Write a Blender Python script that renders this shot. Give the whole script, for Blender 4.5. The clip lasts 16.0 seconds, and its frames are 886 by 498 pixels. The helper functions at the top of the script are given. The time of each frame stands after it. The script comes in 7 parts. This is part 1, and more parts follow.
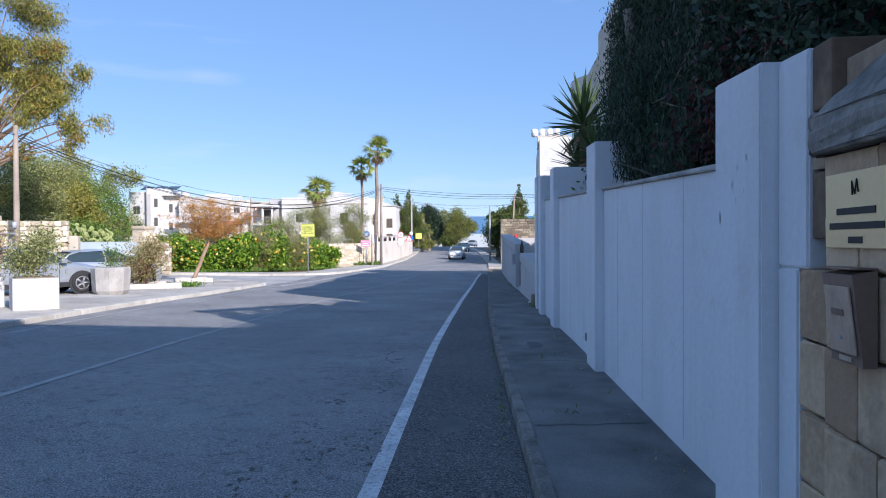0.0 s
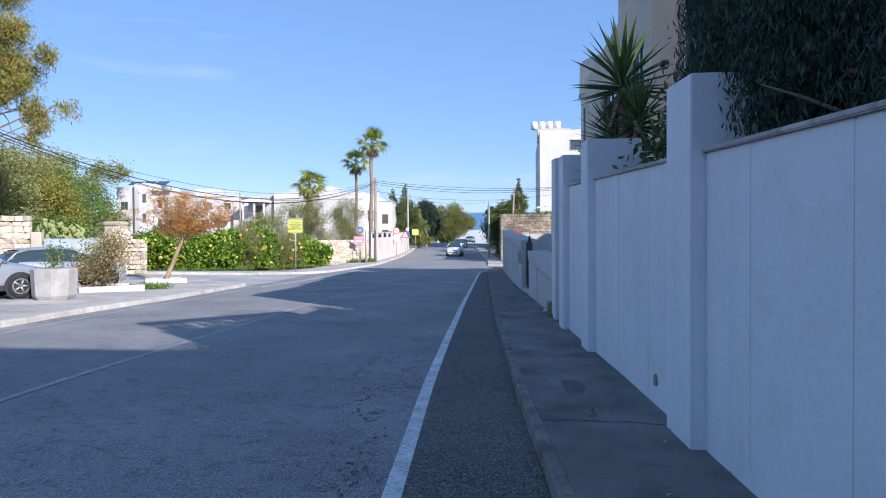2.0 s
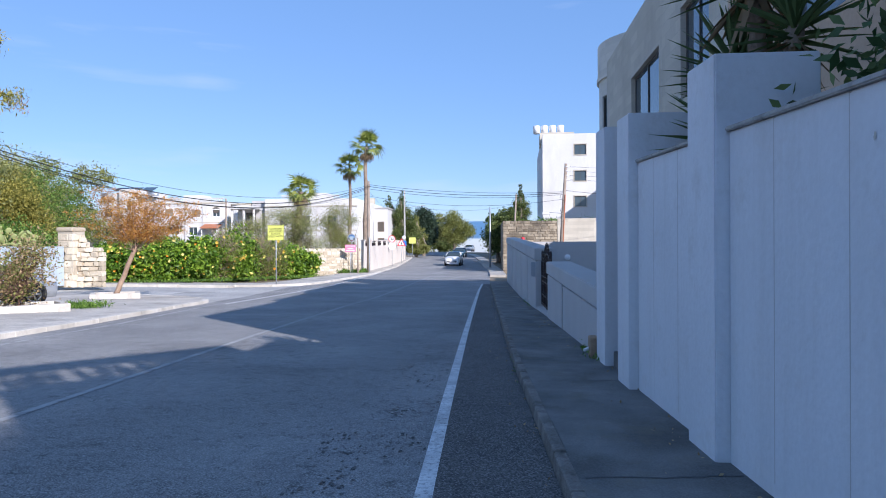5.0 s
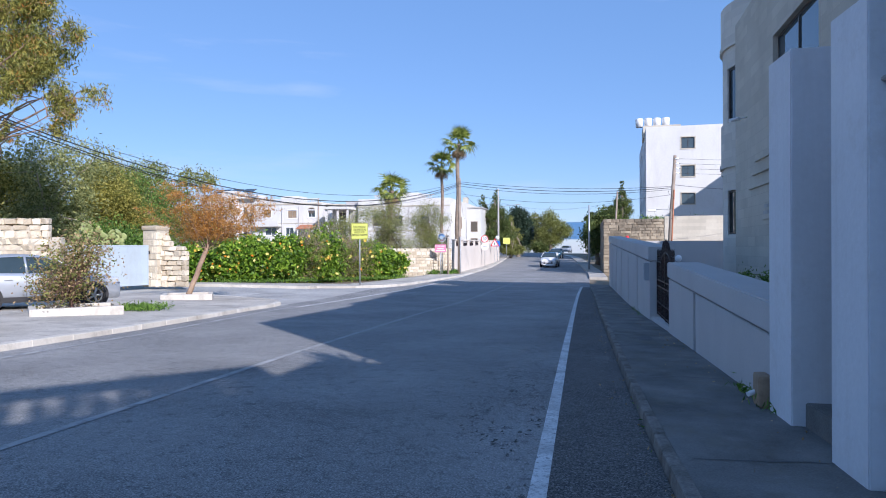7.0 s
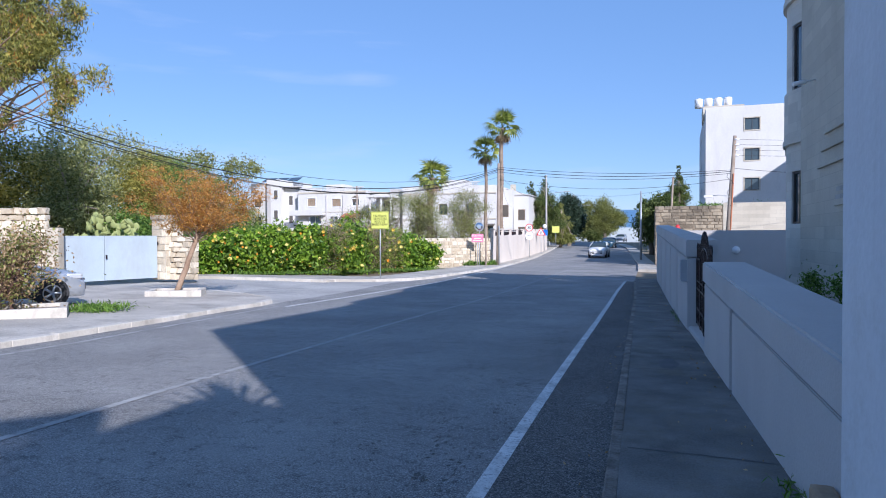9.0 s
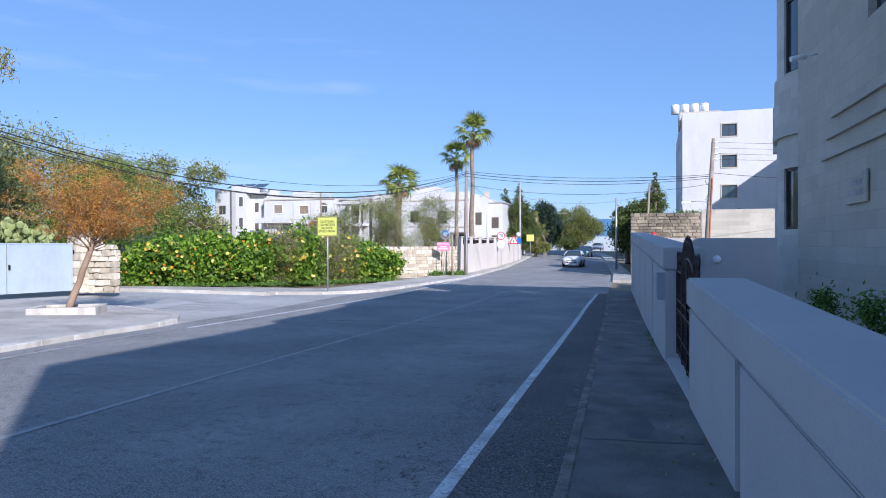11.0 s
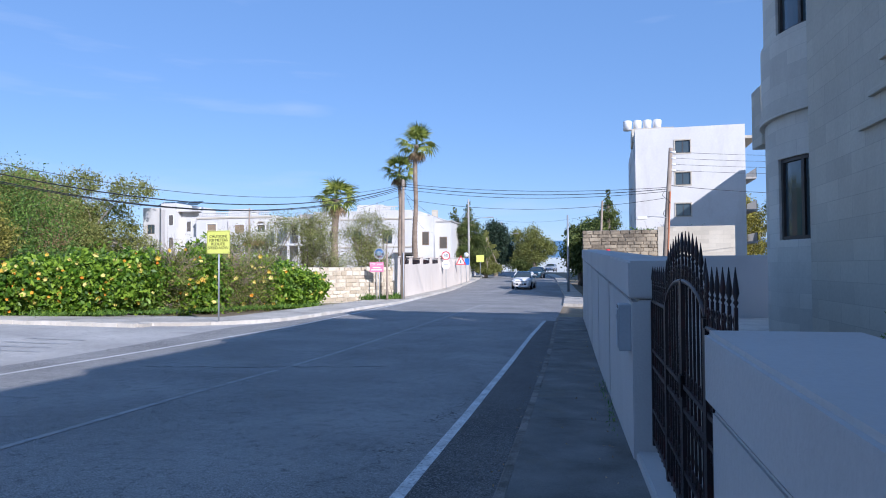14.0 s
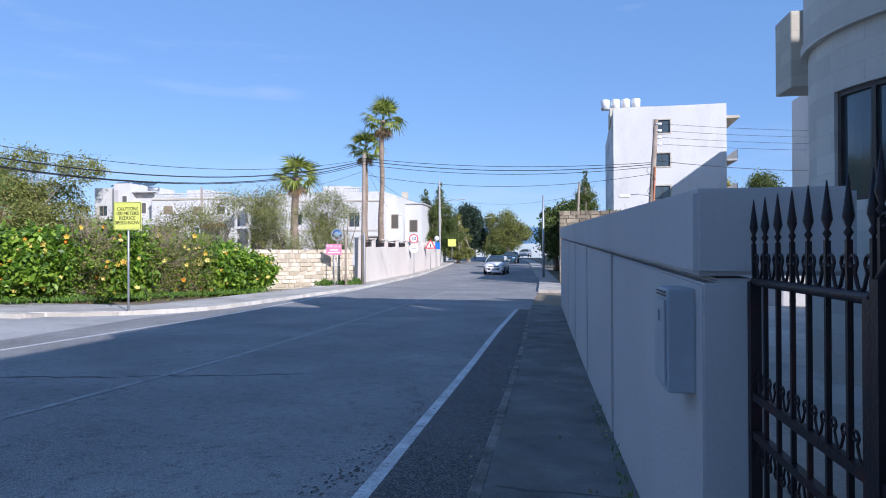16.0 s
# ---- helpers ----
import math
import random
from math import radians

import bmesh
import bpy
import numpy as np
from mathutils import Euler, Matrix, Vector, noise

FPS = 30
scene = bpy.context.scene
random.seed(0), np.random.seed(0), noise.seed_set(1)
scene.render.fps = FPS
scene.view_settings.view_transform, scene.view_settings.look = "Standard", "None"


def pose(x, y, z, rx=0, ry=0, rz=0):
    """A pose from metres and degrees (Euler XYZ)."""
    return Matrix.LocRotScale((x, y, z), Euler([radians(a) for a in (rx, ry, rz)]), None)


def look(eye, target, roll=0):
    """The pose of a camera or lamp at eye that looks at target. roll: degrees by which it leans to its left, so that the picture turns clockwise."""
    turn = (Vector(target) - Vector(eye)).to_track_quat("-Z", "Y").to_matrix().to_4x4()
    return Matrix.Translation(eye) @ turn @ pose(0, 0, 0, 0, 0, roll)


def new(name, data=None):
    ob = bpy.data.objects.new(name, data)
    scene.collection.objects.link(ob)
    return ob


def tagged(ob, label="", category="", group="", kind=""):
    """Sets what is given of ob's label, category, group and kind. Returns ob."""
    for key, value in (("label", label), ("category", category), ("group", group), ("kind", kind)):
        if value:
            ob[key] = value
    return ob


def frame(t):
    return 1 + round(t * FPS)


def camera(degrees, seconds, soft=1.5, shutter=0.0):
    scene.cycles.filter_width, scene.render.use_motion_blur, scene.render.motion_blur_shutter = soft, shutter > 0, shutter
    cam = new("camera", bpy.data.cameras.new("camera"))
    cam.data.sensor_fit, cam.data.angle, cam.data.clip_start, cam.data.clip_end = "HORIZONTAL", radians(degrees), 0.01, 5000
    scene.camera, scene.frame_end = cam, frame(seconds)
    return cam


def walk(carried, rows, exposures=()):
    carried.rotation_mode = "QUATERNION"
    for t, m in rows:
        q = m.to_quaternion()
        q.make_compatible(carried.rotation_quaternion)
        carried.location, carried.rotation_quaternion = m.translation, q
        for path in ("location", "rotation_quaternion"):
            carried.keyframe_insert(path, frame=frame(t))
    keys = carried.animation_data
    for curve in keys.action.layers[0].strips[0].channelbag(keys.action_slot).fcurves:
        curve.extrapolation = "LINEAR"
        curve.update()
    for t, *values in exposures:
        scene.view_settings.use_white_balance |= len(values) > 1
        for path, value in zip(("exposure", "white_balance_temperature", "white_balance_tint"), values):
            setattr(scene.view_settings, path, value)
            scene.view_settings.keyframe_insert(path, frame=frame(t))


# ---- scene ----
cam = camera(67.8, 16.0, soft=1.0)
METRES, EYE, TILT, LEAN, TURN = 25.0, 1.5, 0.0, 0.0, 4.9
ROWS = [
    (0.0, 0.0, 0.0, 0.0, -0.0, -0.64, 0.27),
    (0.5, -0.0006, 0.0302, -0.0005, -0.26, -0.78, 0.38),
    (1.0, 0.0004, 0.0594, -0.0007, -0.18, -0.79, 0.33),
    (1.5, 0.0011, 0.0887, -0.0007, -0.44, -0.97, 0.49),
    (2.0, -0.0004, 0.1163, 0.0, -0.24, -0.97, 0.35),
    (2.5, 0.0002, 0.1455, -0.0, -0.11, -0.96, 0.4),
    (3.0, 0.0001, 0.1742, -0.0001, -0.28, -0.81, 0.39),
    (3.5, 0.0007, 0.2028, -0.0002, -0.63, -0.64, 0.48),
    (4.0, -0.0004, 0.2304, 0.0001, -0.52, -0.29, 0.38),
    (6.5, 0.0054, 0.3737, -0.004, 0.37, -0.14, 0.59),
    (7.0, 0.0045, 0.4025, -0.0048, 7.91, -0.07, 0.22),
    (7.5, 0.0115, 0.4316, -0.0066, 12.8, -0.49, 0.15),
    (8.0, 0.0241, 0.4638, -0.007, 13.84, -0.94, 0.24),
    (8.5, 0.0395, 0.4946, -0.0038, 13.25, -1.09, 0.36),
    (9.0, 0.0447, 0.5233, -0.0005, 12.8, -1.08, 0.23),
    (11.5, 0.0642, 0.682, -0.0023, 10.58, 0.11, 0.18),
    (12.0, 0.0641, 0.7142, -0.0023, 10.19, 0.58, 0.16),
    (12.5, 0.0682, 0.7455, -0.0039, 9.89, 0.82, 0.22),
    (13.0, 0.0707, 0.778, -0.0037, 9.93, 1.03, 0.22),
    (13.5, 0.0784, 0.8097, -0.0049, 9.49, 1.28, 0.25),
    (14.0, 0.0817, 0.8426, -0.0059, 7.24, 1.56, 0.34),
    (14.5, 0.0845, 0.876, -0.0083, 6.34, 1.48, 0.28),
    (15.0, 0.0881, 0.9127, -0.0097, 6.04, 0.88, 0.29),
    (15.5, 0.0881, 0.9481, -0.01, 5.39, 0.43, 0.19),
    (16.0, 0.0884, 0.9882, -0.0145, 5.09, 0.36, 0.22),
]
walk(cam, [(t, pose(0, 0, EYE, TILT, LEAN, TURN) @ pose(METRES * x, METRES * y, METRES * z, 90 + pitch, roll, yaw)) for t, x, y, z, yaw, pitch, roll in ROWS], [(0.0, 0.44, 5880, 19.0), (4.0, 0.41, 5760, 19.0), (6.4, 0.39, 5720, 19.0), (7.3, 0.26, 5660, 19.0), (9.0, 0.28, 5600, 19.0), (11.5, 0.27, 5520, 19.0), (16.0, 0.25, 5620, 19.0)])

# ---------------------------------------------------------------- light
SUN_AZ, SUN_EL = 47.0, 26.5   # shadows run towards -x and +y, SUN_AZ degrees off -x
_a, _e = radians(SUN_AZ), radians(SUN_EL)
TO_SUN = Vector((math.cos(_a) * math.cos(_e), -math.sin(_a) * math.cos(_e), math.sin(_e)))
world = bpy.data.worlds.new("sky")
scene.world = world
world.use_nodes = True
wn = world.node_tree
wn.nodes.clear()
w_out = wn.nodes.new("ShaderNodeOutputWorld")
w_bg = wn.nodes.new("ShaderNodeBackground")
w_sky = wn.nodes.new("ShaderNodeTexSky")
w_sky.sky_type = "NISHITA"
w_sky.sun_disc = False
w_sky.sun_elevation = _e
w_sky.sun_rotation = math.atan2(TO_SUN.x, TO_SUN.y)
w_sky.air_density, w_sky.dust_density, w_sky.ozone_density = 1.0, 0.1, 2.5
w_bg.inputs["Strength"].default_value = 0.106
# clear winter blue, with a few thin streaks of cirrus
w_mix = wn.nodes.new("ShaderNodeMix")
w_mix.data_type = "RGBA"
w_mix.inputs[0].default_value = 0.5
wn.links.new(w_sky.outputs[0], w_mix.inputs[6])
w_mix.inputs[7].default_value = (1.75, 3.5, 6.4, 1)
w_tc = wn.nodes.new("ShaderNodeTexCoord")
w_map = wn.nodes.new("ShaderNodeMapping")
w_map.inputs["Scale"].default_value = (1.6, 1.6, 11.0)
w_map.inputs["Rotation"].default_value = (0.05, 0.07, 0)
w_no = wn.nodes.new("ShaderNodeTexNoise")
w_no.inputs["Scale"].default_value, w_no.inputs["Detail"].default_value = 1.6, 6
w_ra = wn.nodes.new("ShaderNodeValToRGB")
w_ra.color_ramp.elements[0].position, w_ra.color_ramp.elements[1].position = 0.56, 0.86
w_ra.color_ramp.elements[1].color = (0.55, 0.55, 0.55, 1)
w_cl = wn.nodes.new("ShaderNodeMix")
w_cl.data_type = "RGBA"
w_cl.inputs[7].default_value = (5.6, 6.2, 7.2, 1)
wn.links.new(w_tc.outputs["Generated"], w_map.inputs[0])
wn.links.new(w_map.outputs[0], w_no.inputs["Vector"])
wn.links.new(w_no.outputs[0], w_ra.inputs[0])
wn.links.new(w_ra.outputs[0], w_cl.inputs[0])
wn.links.new(w_mix.outputs[2], w_cl.inputs[6])
wn.links.new(w_cl.outputs[2], w_bg.inputs["Color"])
wn.links.new(w_bg.outputs[0], w_out.inputs["Surface"])
sun_data = bpy.data.lights.new("sun", "SUN")
sun_data.energy, sun_data.angle, sun_data.color = 5.0, radians(0.6), (1.0, 0.93, 0.82)
sun = new("sun", sun_data)
sun.matrix_world = look(TO_SUN * 100, (0, 0, 0))

# ---------------------------------------------------------------- materials
def surf(name, c1, c2, rough=0.85, big=0.6, fine=30.0, bump=0.15, metal=0.0, stain=None, stain_scale=1.3,
         stain_amount=0.35, rand=0.0, island=False, fine_mix=0.35, spec=0.4, bump_dist=0.01, pocks=None, pock_scale=9.0, stretch=(1, 1, 0.45), hard=0.2, chips=None, chip_scale=140.0):
    """A surface with broad tone changes, fine grain, stains and relief at real size."""
    m = bpy.data.materials.new(name)
    m.use_nodes = True
    nt = m.node_tree
    n, l = nt.nodes, nt.links
    b = n["Principled BSDF"]
    b.inputs["Roughness"].default_value = rough
    b.inputs["Metallic"].default_value = metal
    b.inputs["Specular IOR Level"].default_value = spec
    geo = n.new("ShaderNodeNewGeometry")
    nb = n.new("ShaderNodeTexNoise")
    nb.inputs["Scale"].default_value, nb.inputs["Detail"].default_value = big, 5
    nf = n.new("ShaderNodeTexNoise")
    nf.inputs["Scale"].default_value, nf.inputs["Detail"].default_value = fine, 4
    l.new(geo.outputs["Position"], nb.inputs["Vector"])
    l.new(geo.outputs["Position"], nf.inputs["Vector"])
    add = n.new("ShaderNodeMath")
    add.operation = "MULTIPLY_ADD"
    add.inputs[1].default_value = fine_mix
    l.new(nf.outputs[0], add.inputs[0])
    sc = n.new("ShaderNodeMath")
    sc.operation = "MULTIPLY"
    sc.inputs[1].default_value = 1 - fine_mix
    l.new(nb.outputs[0], sc.inputs[0])
    l.new(sc.outputs[0], add.inputs[2])
    fac = add.outputs[0]
    if rand:
        src = geo.outputs["Random Per Island"] if island else n.new("ShaderNodeObjectInfo").outputs["Random"]
        r = n.new("ShaderNodeMath")
        r.operation = "MULTIPLY_ADD"
        r.inputs[1].default_value = rand
        l.new(src, r.inputs[0])
        off = n.new("ShaderNodeMath")
        off.operation = "SUBTRACT"
        off.inputs[1].default_value = rand / 2
        l.new(fac, off.inputs[0])
        l.new(off.outputs[0], r.inputs[2])
        fac = r.outputs[0]
    ramp = n.new("ShaderNodeValToRGB")
    ramp.color_ramp.elements[0].position, ramp.color_ramp.elements[1].position = 0.5 - hard, 0.5 + hard
    ramp.color_ramp.elements[0].color, ramp.color_ramp.elements[1].color = (*c1, 1), (*c2, 1)
    l.new(fac, ramp.inputs[0])
    col = ramp.outputs[0]
    if stain:
        ns = n.new("ShaderNodeTexNoise")
        ns.inputs["Scale"].default_value, ns.inputs["Detail"].default_value, ns.inputs["Roughness"].default_value = stain_scale, 8, 0.65
        mp = n.new("ShaderNodeMapping")
        mp.inputs["Scale"].default_value = stretch
        l.new(geo.outputs["Position"], mp.inputs[0])
        l.new(mp.outputs[0], ns.inputs["Vector"])
        rs = n.new("ShaderNodeValToRGB")
        rs.color_ramp.elements[0].position, rs.color_ramp.elements[1].position = 0.5, 0.72
        rs.color_ramp.elements[1].color = (stain_amount,) * 3 + (1,)
        rs.color_ramp.elements[0].color = (0, 0, 0, 1)
        l.new(ns.outputs[0], rs.inputs[0])
        mx = n.new("ShaderNodeMix")
        mx.data_type = "RGBA"
        l.new(rs.outputs[0], mx.inputs[0])
        l.new(col, mx.inputs[6])
        mx.inputs[7].default_value = (*stain, 1)
        col = mx.outputs[2]
    if pocks:
        npk = n.new("ShaderNodeTexNoise")
        npk.inputs["Scale"].default_value, npk.inputs["Detail"].default_value, npk.inputs["Roughness"].default_value = pock_scale, 9, 0.8
        l.new(geo.outputs["Position"], npk.inputs["Vector"])
        rpk = n.new("ShaderNodeValToRGB")
        rpk.color_ramp.elements[0].position, rpk.color_ramp.elements[1].position = 0.52, 0.66
        rpk.color_ramp.elements[0].color, rpk.color_ramp.elements[1].color = (0, 0, 0, 1), (0.75, 0.75, 0.75, 1)
        l.new(npk.outputs[0], rpk.inputs[0])
        mpk = n.new("ShaderNodeMix")
        mpk.data_type = "RGBA"
        l.new(rpk.outputs[0], mpk.inputs[0])
        l.new(col, mpk.inputs[6])
        mpk.inputs[7].default_value = (*pocks, 1)
        col = mpk.outputs[2]
    if chips:
        vc = n.new("ShaderNodeTexVoronoi")
        vc.inputs["Scale"].default_value = chip_scale
        l.new(geo.outputs["Position"], vc.inputs["Vector"])
        sp = n.new("ShaderNodeSeparateColor")
        l.new(vc.outputs["Color"], sp.inputs[0])
        rc = n.new("ShaderNodeValToRGB")
        rc.color_ramp.elements[0].position, rc.color_ramp.elements[1].position = 0.72, 0.95
        rc.color_ramp.elements[1].color = (0.8, 0.8, 0.8, 1)
        l.new(sp.outputs[0], rc.inputs[0])
        mc = n.new("ShaderNodeMix")
        mc.data_type = "RGBA"
        l.new(rc.outputs[0], mc.inputs[0])
        l.new(col, mc.inputs[6])
        mc.inputs[7].default_value = (*chips, 1)
        col = mc.outputs[2]
    l.new(col, b.inputs["Base Color"])
    if bump:
        bp = n.new("ShaderNodeBump")
        bp.inputs["Strength"].default_value, bp.inputs["Distance"].default_value = bump, bump_dist
        l.new(nf.outputs[0], bp.inputs["Height"])
        l.new(bp.outputs[0], b.inputs["Normal"])
    return m


def leafy(name, c1, c2, rough=0.55, through_light=0.25):
    """Leaves: each one a shade of its own, a little light passing through."""
    m = surf(name, c1, c2, rough, 0.8, 3.0, 0, rand=0.9, island=True, spec=0.3)
    nt = m.node_tree
    b = nt.nodes["Principled BSDF"]
    tr = nt.nodes.new("ShaderNodeBsdfTranslucent")
    mix = nt.nodes.new("ShaderNodeMixShader")
    mix.inputs[0].default_value = through_light
    col = b.inputs["Base Color"].links[0].from_socket
    nt.links.new(col, tr.inputs["Color"])
    nt.links.new(b.outputs[0], mix.inputs[1])
    nt.links.new(tr.outputs[0], mix.inputs[2])
    nt.links.new(mix.outputs[0], nt.nodes["Material Output"].inputs["Surface"])
    return m


def glass(name, tint=(0.05, 0.07, 0.08), rough=0.05, metal=0.0):
    m = surf(name, tint, tuple(c * 1.3 for c in tint), rough, 0.5, 4, 0, metal=metal, spec=0.9)
    return m


def clear_glass(name):
    m = bpy.data.materials.new(name)
    m.use_nodes = True
    nt = m.node_tree
    b = nt.nodes["Principled BSDF"]
    b.inputs["Base Color"].default_value = (0.85, 0.92, 0.95, 1)
    b.inputs["Roughness"].default_value = 0.03
    b.inputs["Transmission Weight"].default_value = 1.0
    b.inputs["IOR"].default_value = 1.1
    return m


M = {}
M["asphalt_rough"] = surf("gravelly_asphalt", (0.03, 0.03, 0.03), (0.20, 0.19, 0.175), 0.92, 0.8, 60, 1.0, stain=(0.05, 0.05, 0.048), stain_scale=1.6, stain_amount=0.6, fine_mix=0.8, bump_dist=0.016, pocks=(0.03, 0.03, 0.03), pock_scale=11.0, hard=0.16, chips=(0.29, 0.28, 0.265), chip_scale=95.0)
M["asphalt"] = surf("asphalt", (0.08, 0.08, 0.079), (0.41, 0.402, 0.385), 0.86, 0.45, 80, 1.0, stain=(0.10, 0.10, 0.10), stain_scale=0.7, stain_amount=0.32, fine_mix=0.72, bump_dist=0.012, pocks=(0.055, 0.055, 0.055), pock_scale=6.0, hard=0.16, chips=(0.44, 0.43, 0.415), chip_scale=110.0)
M["asphalt_pale"] = surf("pale_asphalt", (0.31, 0.30, 0.285), (0.54, 0.525, 0.49), 0.88, 0.4, 60, 0.8, stain=(0.24, 0.23, 0.22), stain_scale=0.6, stain_amount=0.55, fine_mix=0.55, pocks=(0.26, 0.25, 0.24), pock_scale=5.0, hard=0.16)
# dark copy of the pavement concrete: shade mixed into its colour, stains besides
M["pave_shade"] = surf("shaded_pavement_concrete", (0.10, 0.099, 0.092), (0.215, 0.21, 0.195), 0.9, 1.4, 70, 0.6, stain=(0.055, 0.05, 0.036), stain_scale=1.3, stain_amount=0.6, hard=0.13, stretch=(1, 0.7, 1), pocks=(0.16, 0.145, 0.11), pock_scale=1.1)
# kerb in shade: its dark tone follows the shaded pavement, stains are its own
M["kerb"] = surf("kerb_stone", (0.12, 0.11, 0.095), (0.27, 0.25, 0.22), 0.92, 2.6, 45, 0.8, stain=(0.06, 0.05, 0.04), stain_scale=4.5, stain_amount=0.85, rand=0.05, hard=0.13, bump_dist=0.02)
M["gum_bark"] = surf("gum_bark", (0.22, 0.14, 0.09), (0.46, 0.33, 0.23), 0.9, 1.5, 20, 0.5, stain=(0.14, 0.10, 0.07), stain_scale=2, stain_amount=0.5)
# bright copy of the pavement concrete, sunlight put into its colour
M["pave_sun"] = surf("sunlit_pavement", (0.35, 0.32, 0.275), (0.60, 0.56, 0.49), 0.9, 0.5, 35, 0.6, stain=(0.20, 0.185, 0.16), stain_scale=0.8, stain_amount=0.7, pocks=(0.28, 0.255, 0.22), pock_scale=4.0, hard=0.16)
# kerb in the sun: the same stone with a brighter colour
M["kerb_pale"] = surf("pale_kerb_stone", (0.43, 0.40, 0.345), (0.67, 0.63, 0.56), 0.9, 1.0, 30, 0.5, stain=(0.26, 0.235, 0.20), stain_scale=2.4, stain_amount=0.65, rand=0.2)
M["soil"] = surf("dry_soil", (0.16, 0.12, 0.08), (0.30, 0.25, 0.17), 0.95, 0.3, 14, 0.6, stain=(0.10, 0.12, 0.05), stain_scale=0.15, stain_amount=0.6, bump_dist=0.04)
M["line"] = surf("road_paint", (0.46, 0.46, 0.45), (0.80, 0.80, 0.78), 0.8, 3.0, 90, 0.5, stain=(0.11, 0.11, 0.11), stain_scale=26.0, stain_amount=0.9, hard=0.14, stretch=(1, 1, 1))
M["line_worn"] = surf("worn_road_paint", (0.26, 0.26, 0.25), (0.46, 0.46, 0.45), 0.8, 2.0, 60, 0.4, stain=(0.13, 0.13, 0.13), stain_scale=6.0, stain_amount=0.95)
M["white_wall"] = surf("white_wall_paint", (0.62, 0.625, 0.64), (0.72, 0.725, 0.74), 0.8, 0.7, 22, 0.3, stain=(0.47, 0.45, 0.42), stain_scale=0.9, stain_amount=0.3, stretch=(3.1, 2.7, 0.16), pocks=(0.58, 0.57, 0.56), pock_scale=1.6)
M["grey_wall"] = surf("pale_grey_render", (0.45, 0.43, 0.42), (0.54, 0.52, 0.50), 0.85, 0.6, 40, 0.35, stain=(0.40, 0.38, 0.36), stain_scale=1.0, stain_amount=0.35)
M["villa_wall"] = surf("sand_render", (0.62, 0.555, 0.485), (0.72, 0.655, 0.58), 0.88, 0.4, 25, 0.3, stain=(0.48, 0.42, 0.36), stain_scale=0.8, stain_amount=0.4)
M["white_far"] = surf("whitewash", (0.58, 0.57, 0.55), (0.68, 0.67, 0.65), 0.85, 0.25, 5, 0.1, stain=(0.45, 0.43, 0.39), stain_scale=0.5, stain_amount=0.5, stretch=(1, 1, 0.3))
M["cream"] = surf("cream_stone", (0.50, 0.45, 0.36), (0.62, 0.57, 0.47), 0.88, 0.5, 18, 0.3, stain=(0.40, 0.36, 0.29), stain_scale=0.8, stain_amount=0.4)
M["tan"] = surf("tan_render", (0.45, 0.32, 0.22), (0.56, 0.42, 0.30), 0.9, 0.5, 18, 0.3)
M["pillar_stone"] = surf("brown_stained_stone", (0.15, 0.10, 0.065), (0.36, 0.26, 0.17), 0.95, 1.6, 16, 0.6, stain=(0.07, 0.05, 0.04), stain_scale=3.0, stain_amount=0.7, rand=0.5)
M["lime"] = surf("limestone_block", (0.36, 0.235, 0.14), (0.64, 0.46, 0.29), 0.94, 2.2, 22, 0.8, stain=(0.13, 0.105, 0.085), stain_scale=3.0, stain_amount=0.75, rand=0.4, stretch=(1, 1, 0.35), bump_dist=0.015, hard=0.17)
M["lime_pale"] = surf("pale_limestone_block", (0.46, 0.385, 0.275), (0.74, 0.65, 0.50), 0.92, 1.6, 12, 0.9, stain=(0.30, 0.26, 0.205), stain_scale=2.4, stain_amount=0.6, rand=0.5, bump_dist=0.025)
M["ruin"] = surf("weathered_limestone", (0.17, 0.135, 0.095), (0.42, 0.35, 0.25), 0.95, 0.7, 9, 0.6, stain=(0.09, 0.08, 0.065), stain_scale=0.8, stain_amount=0.8, rand=0.4, bump_dist=0.02)
M["mortar"] = surf("mortar", (0.40, 0.35, 0.27), (0.55, 0.49, 0.39), 0.95, 1.5, 30, 0.4)
M["wall_coping"] = surf("stained_wall_coping", (0.26, 0.25, 0.235), (0.52, 0.50, 0.47), 0.92, 2.5, 25, 0.5, stain=(0.10, 0.10, 0.09), stain_scale=4, stain_amount=0.75)
M["coping"] = surf("weathered_coping", (0.10, 0.095, 0.085), (0.34, 0.31, 0.27), 0.95, 3.0, 22, 0.8, stain=(0.05, 0.05, 0.045), stain_scale=5, stain_amount=0.8, bump_dist=0.02)
M["trunk"] = surf("bark", (0.13, 0.10, 0.075), (0.30, 0.25, 0.20), 0.95, 1.5, 25, 0.8, bump_dist=0.03)
M["pale_bark"] = surf("pale_bark", (0.30, 0.24, 0.18), (0.52, 0.44, 0.36), 0.9, 1.2, 12, 0.5, bump_dist=0.02)
M["palm_trunk"] = surf("palm_bark", (0.17, 0.125, 0.09), (0.36, 0.28, 0.21), 0.95, 2.5, 16, 0.8, bump_dist=0.05)
M["wood_pole"] = surf("weathered_pole_wood", (0.22, 0.17, 0.13), (0.42, 0.35, 0.28), 0.9, 1.0, 20, 0.6)
M["metal"] = surf("galvanised_metal", (0.34, 0.36, 0.38), (0.50, 0.52, 0.54), 0.5, 2.0, 30, 0.1, metal=0.6)
M["iron"] = surf("black_painted_iron", (0.010, 0.008, 0.010), (0.026, 0.018, 0.020), 0.45, 4.0, 60, 0.2, stain=(0.09, 0.018, 0.015), stain_scale=7, stain_amount=0.6, spec=0.3)
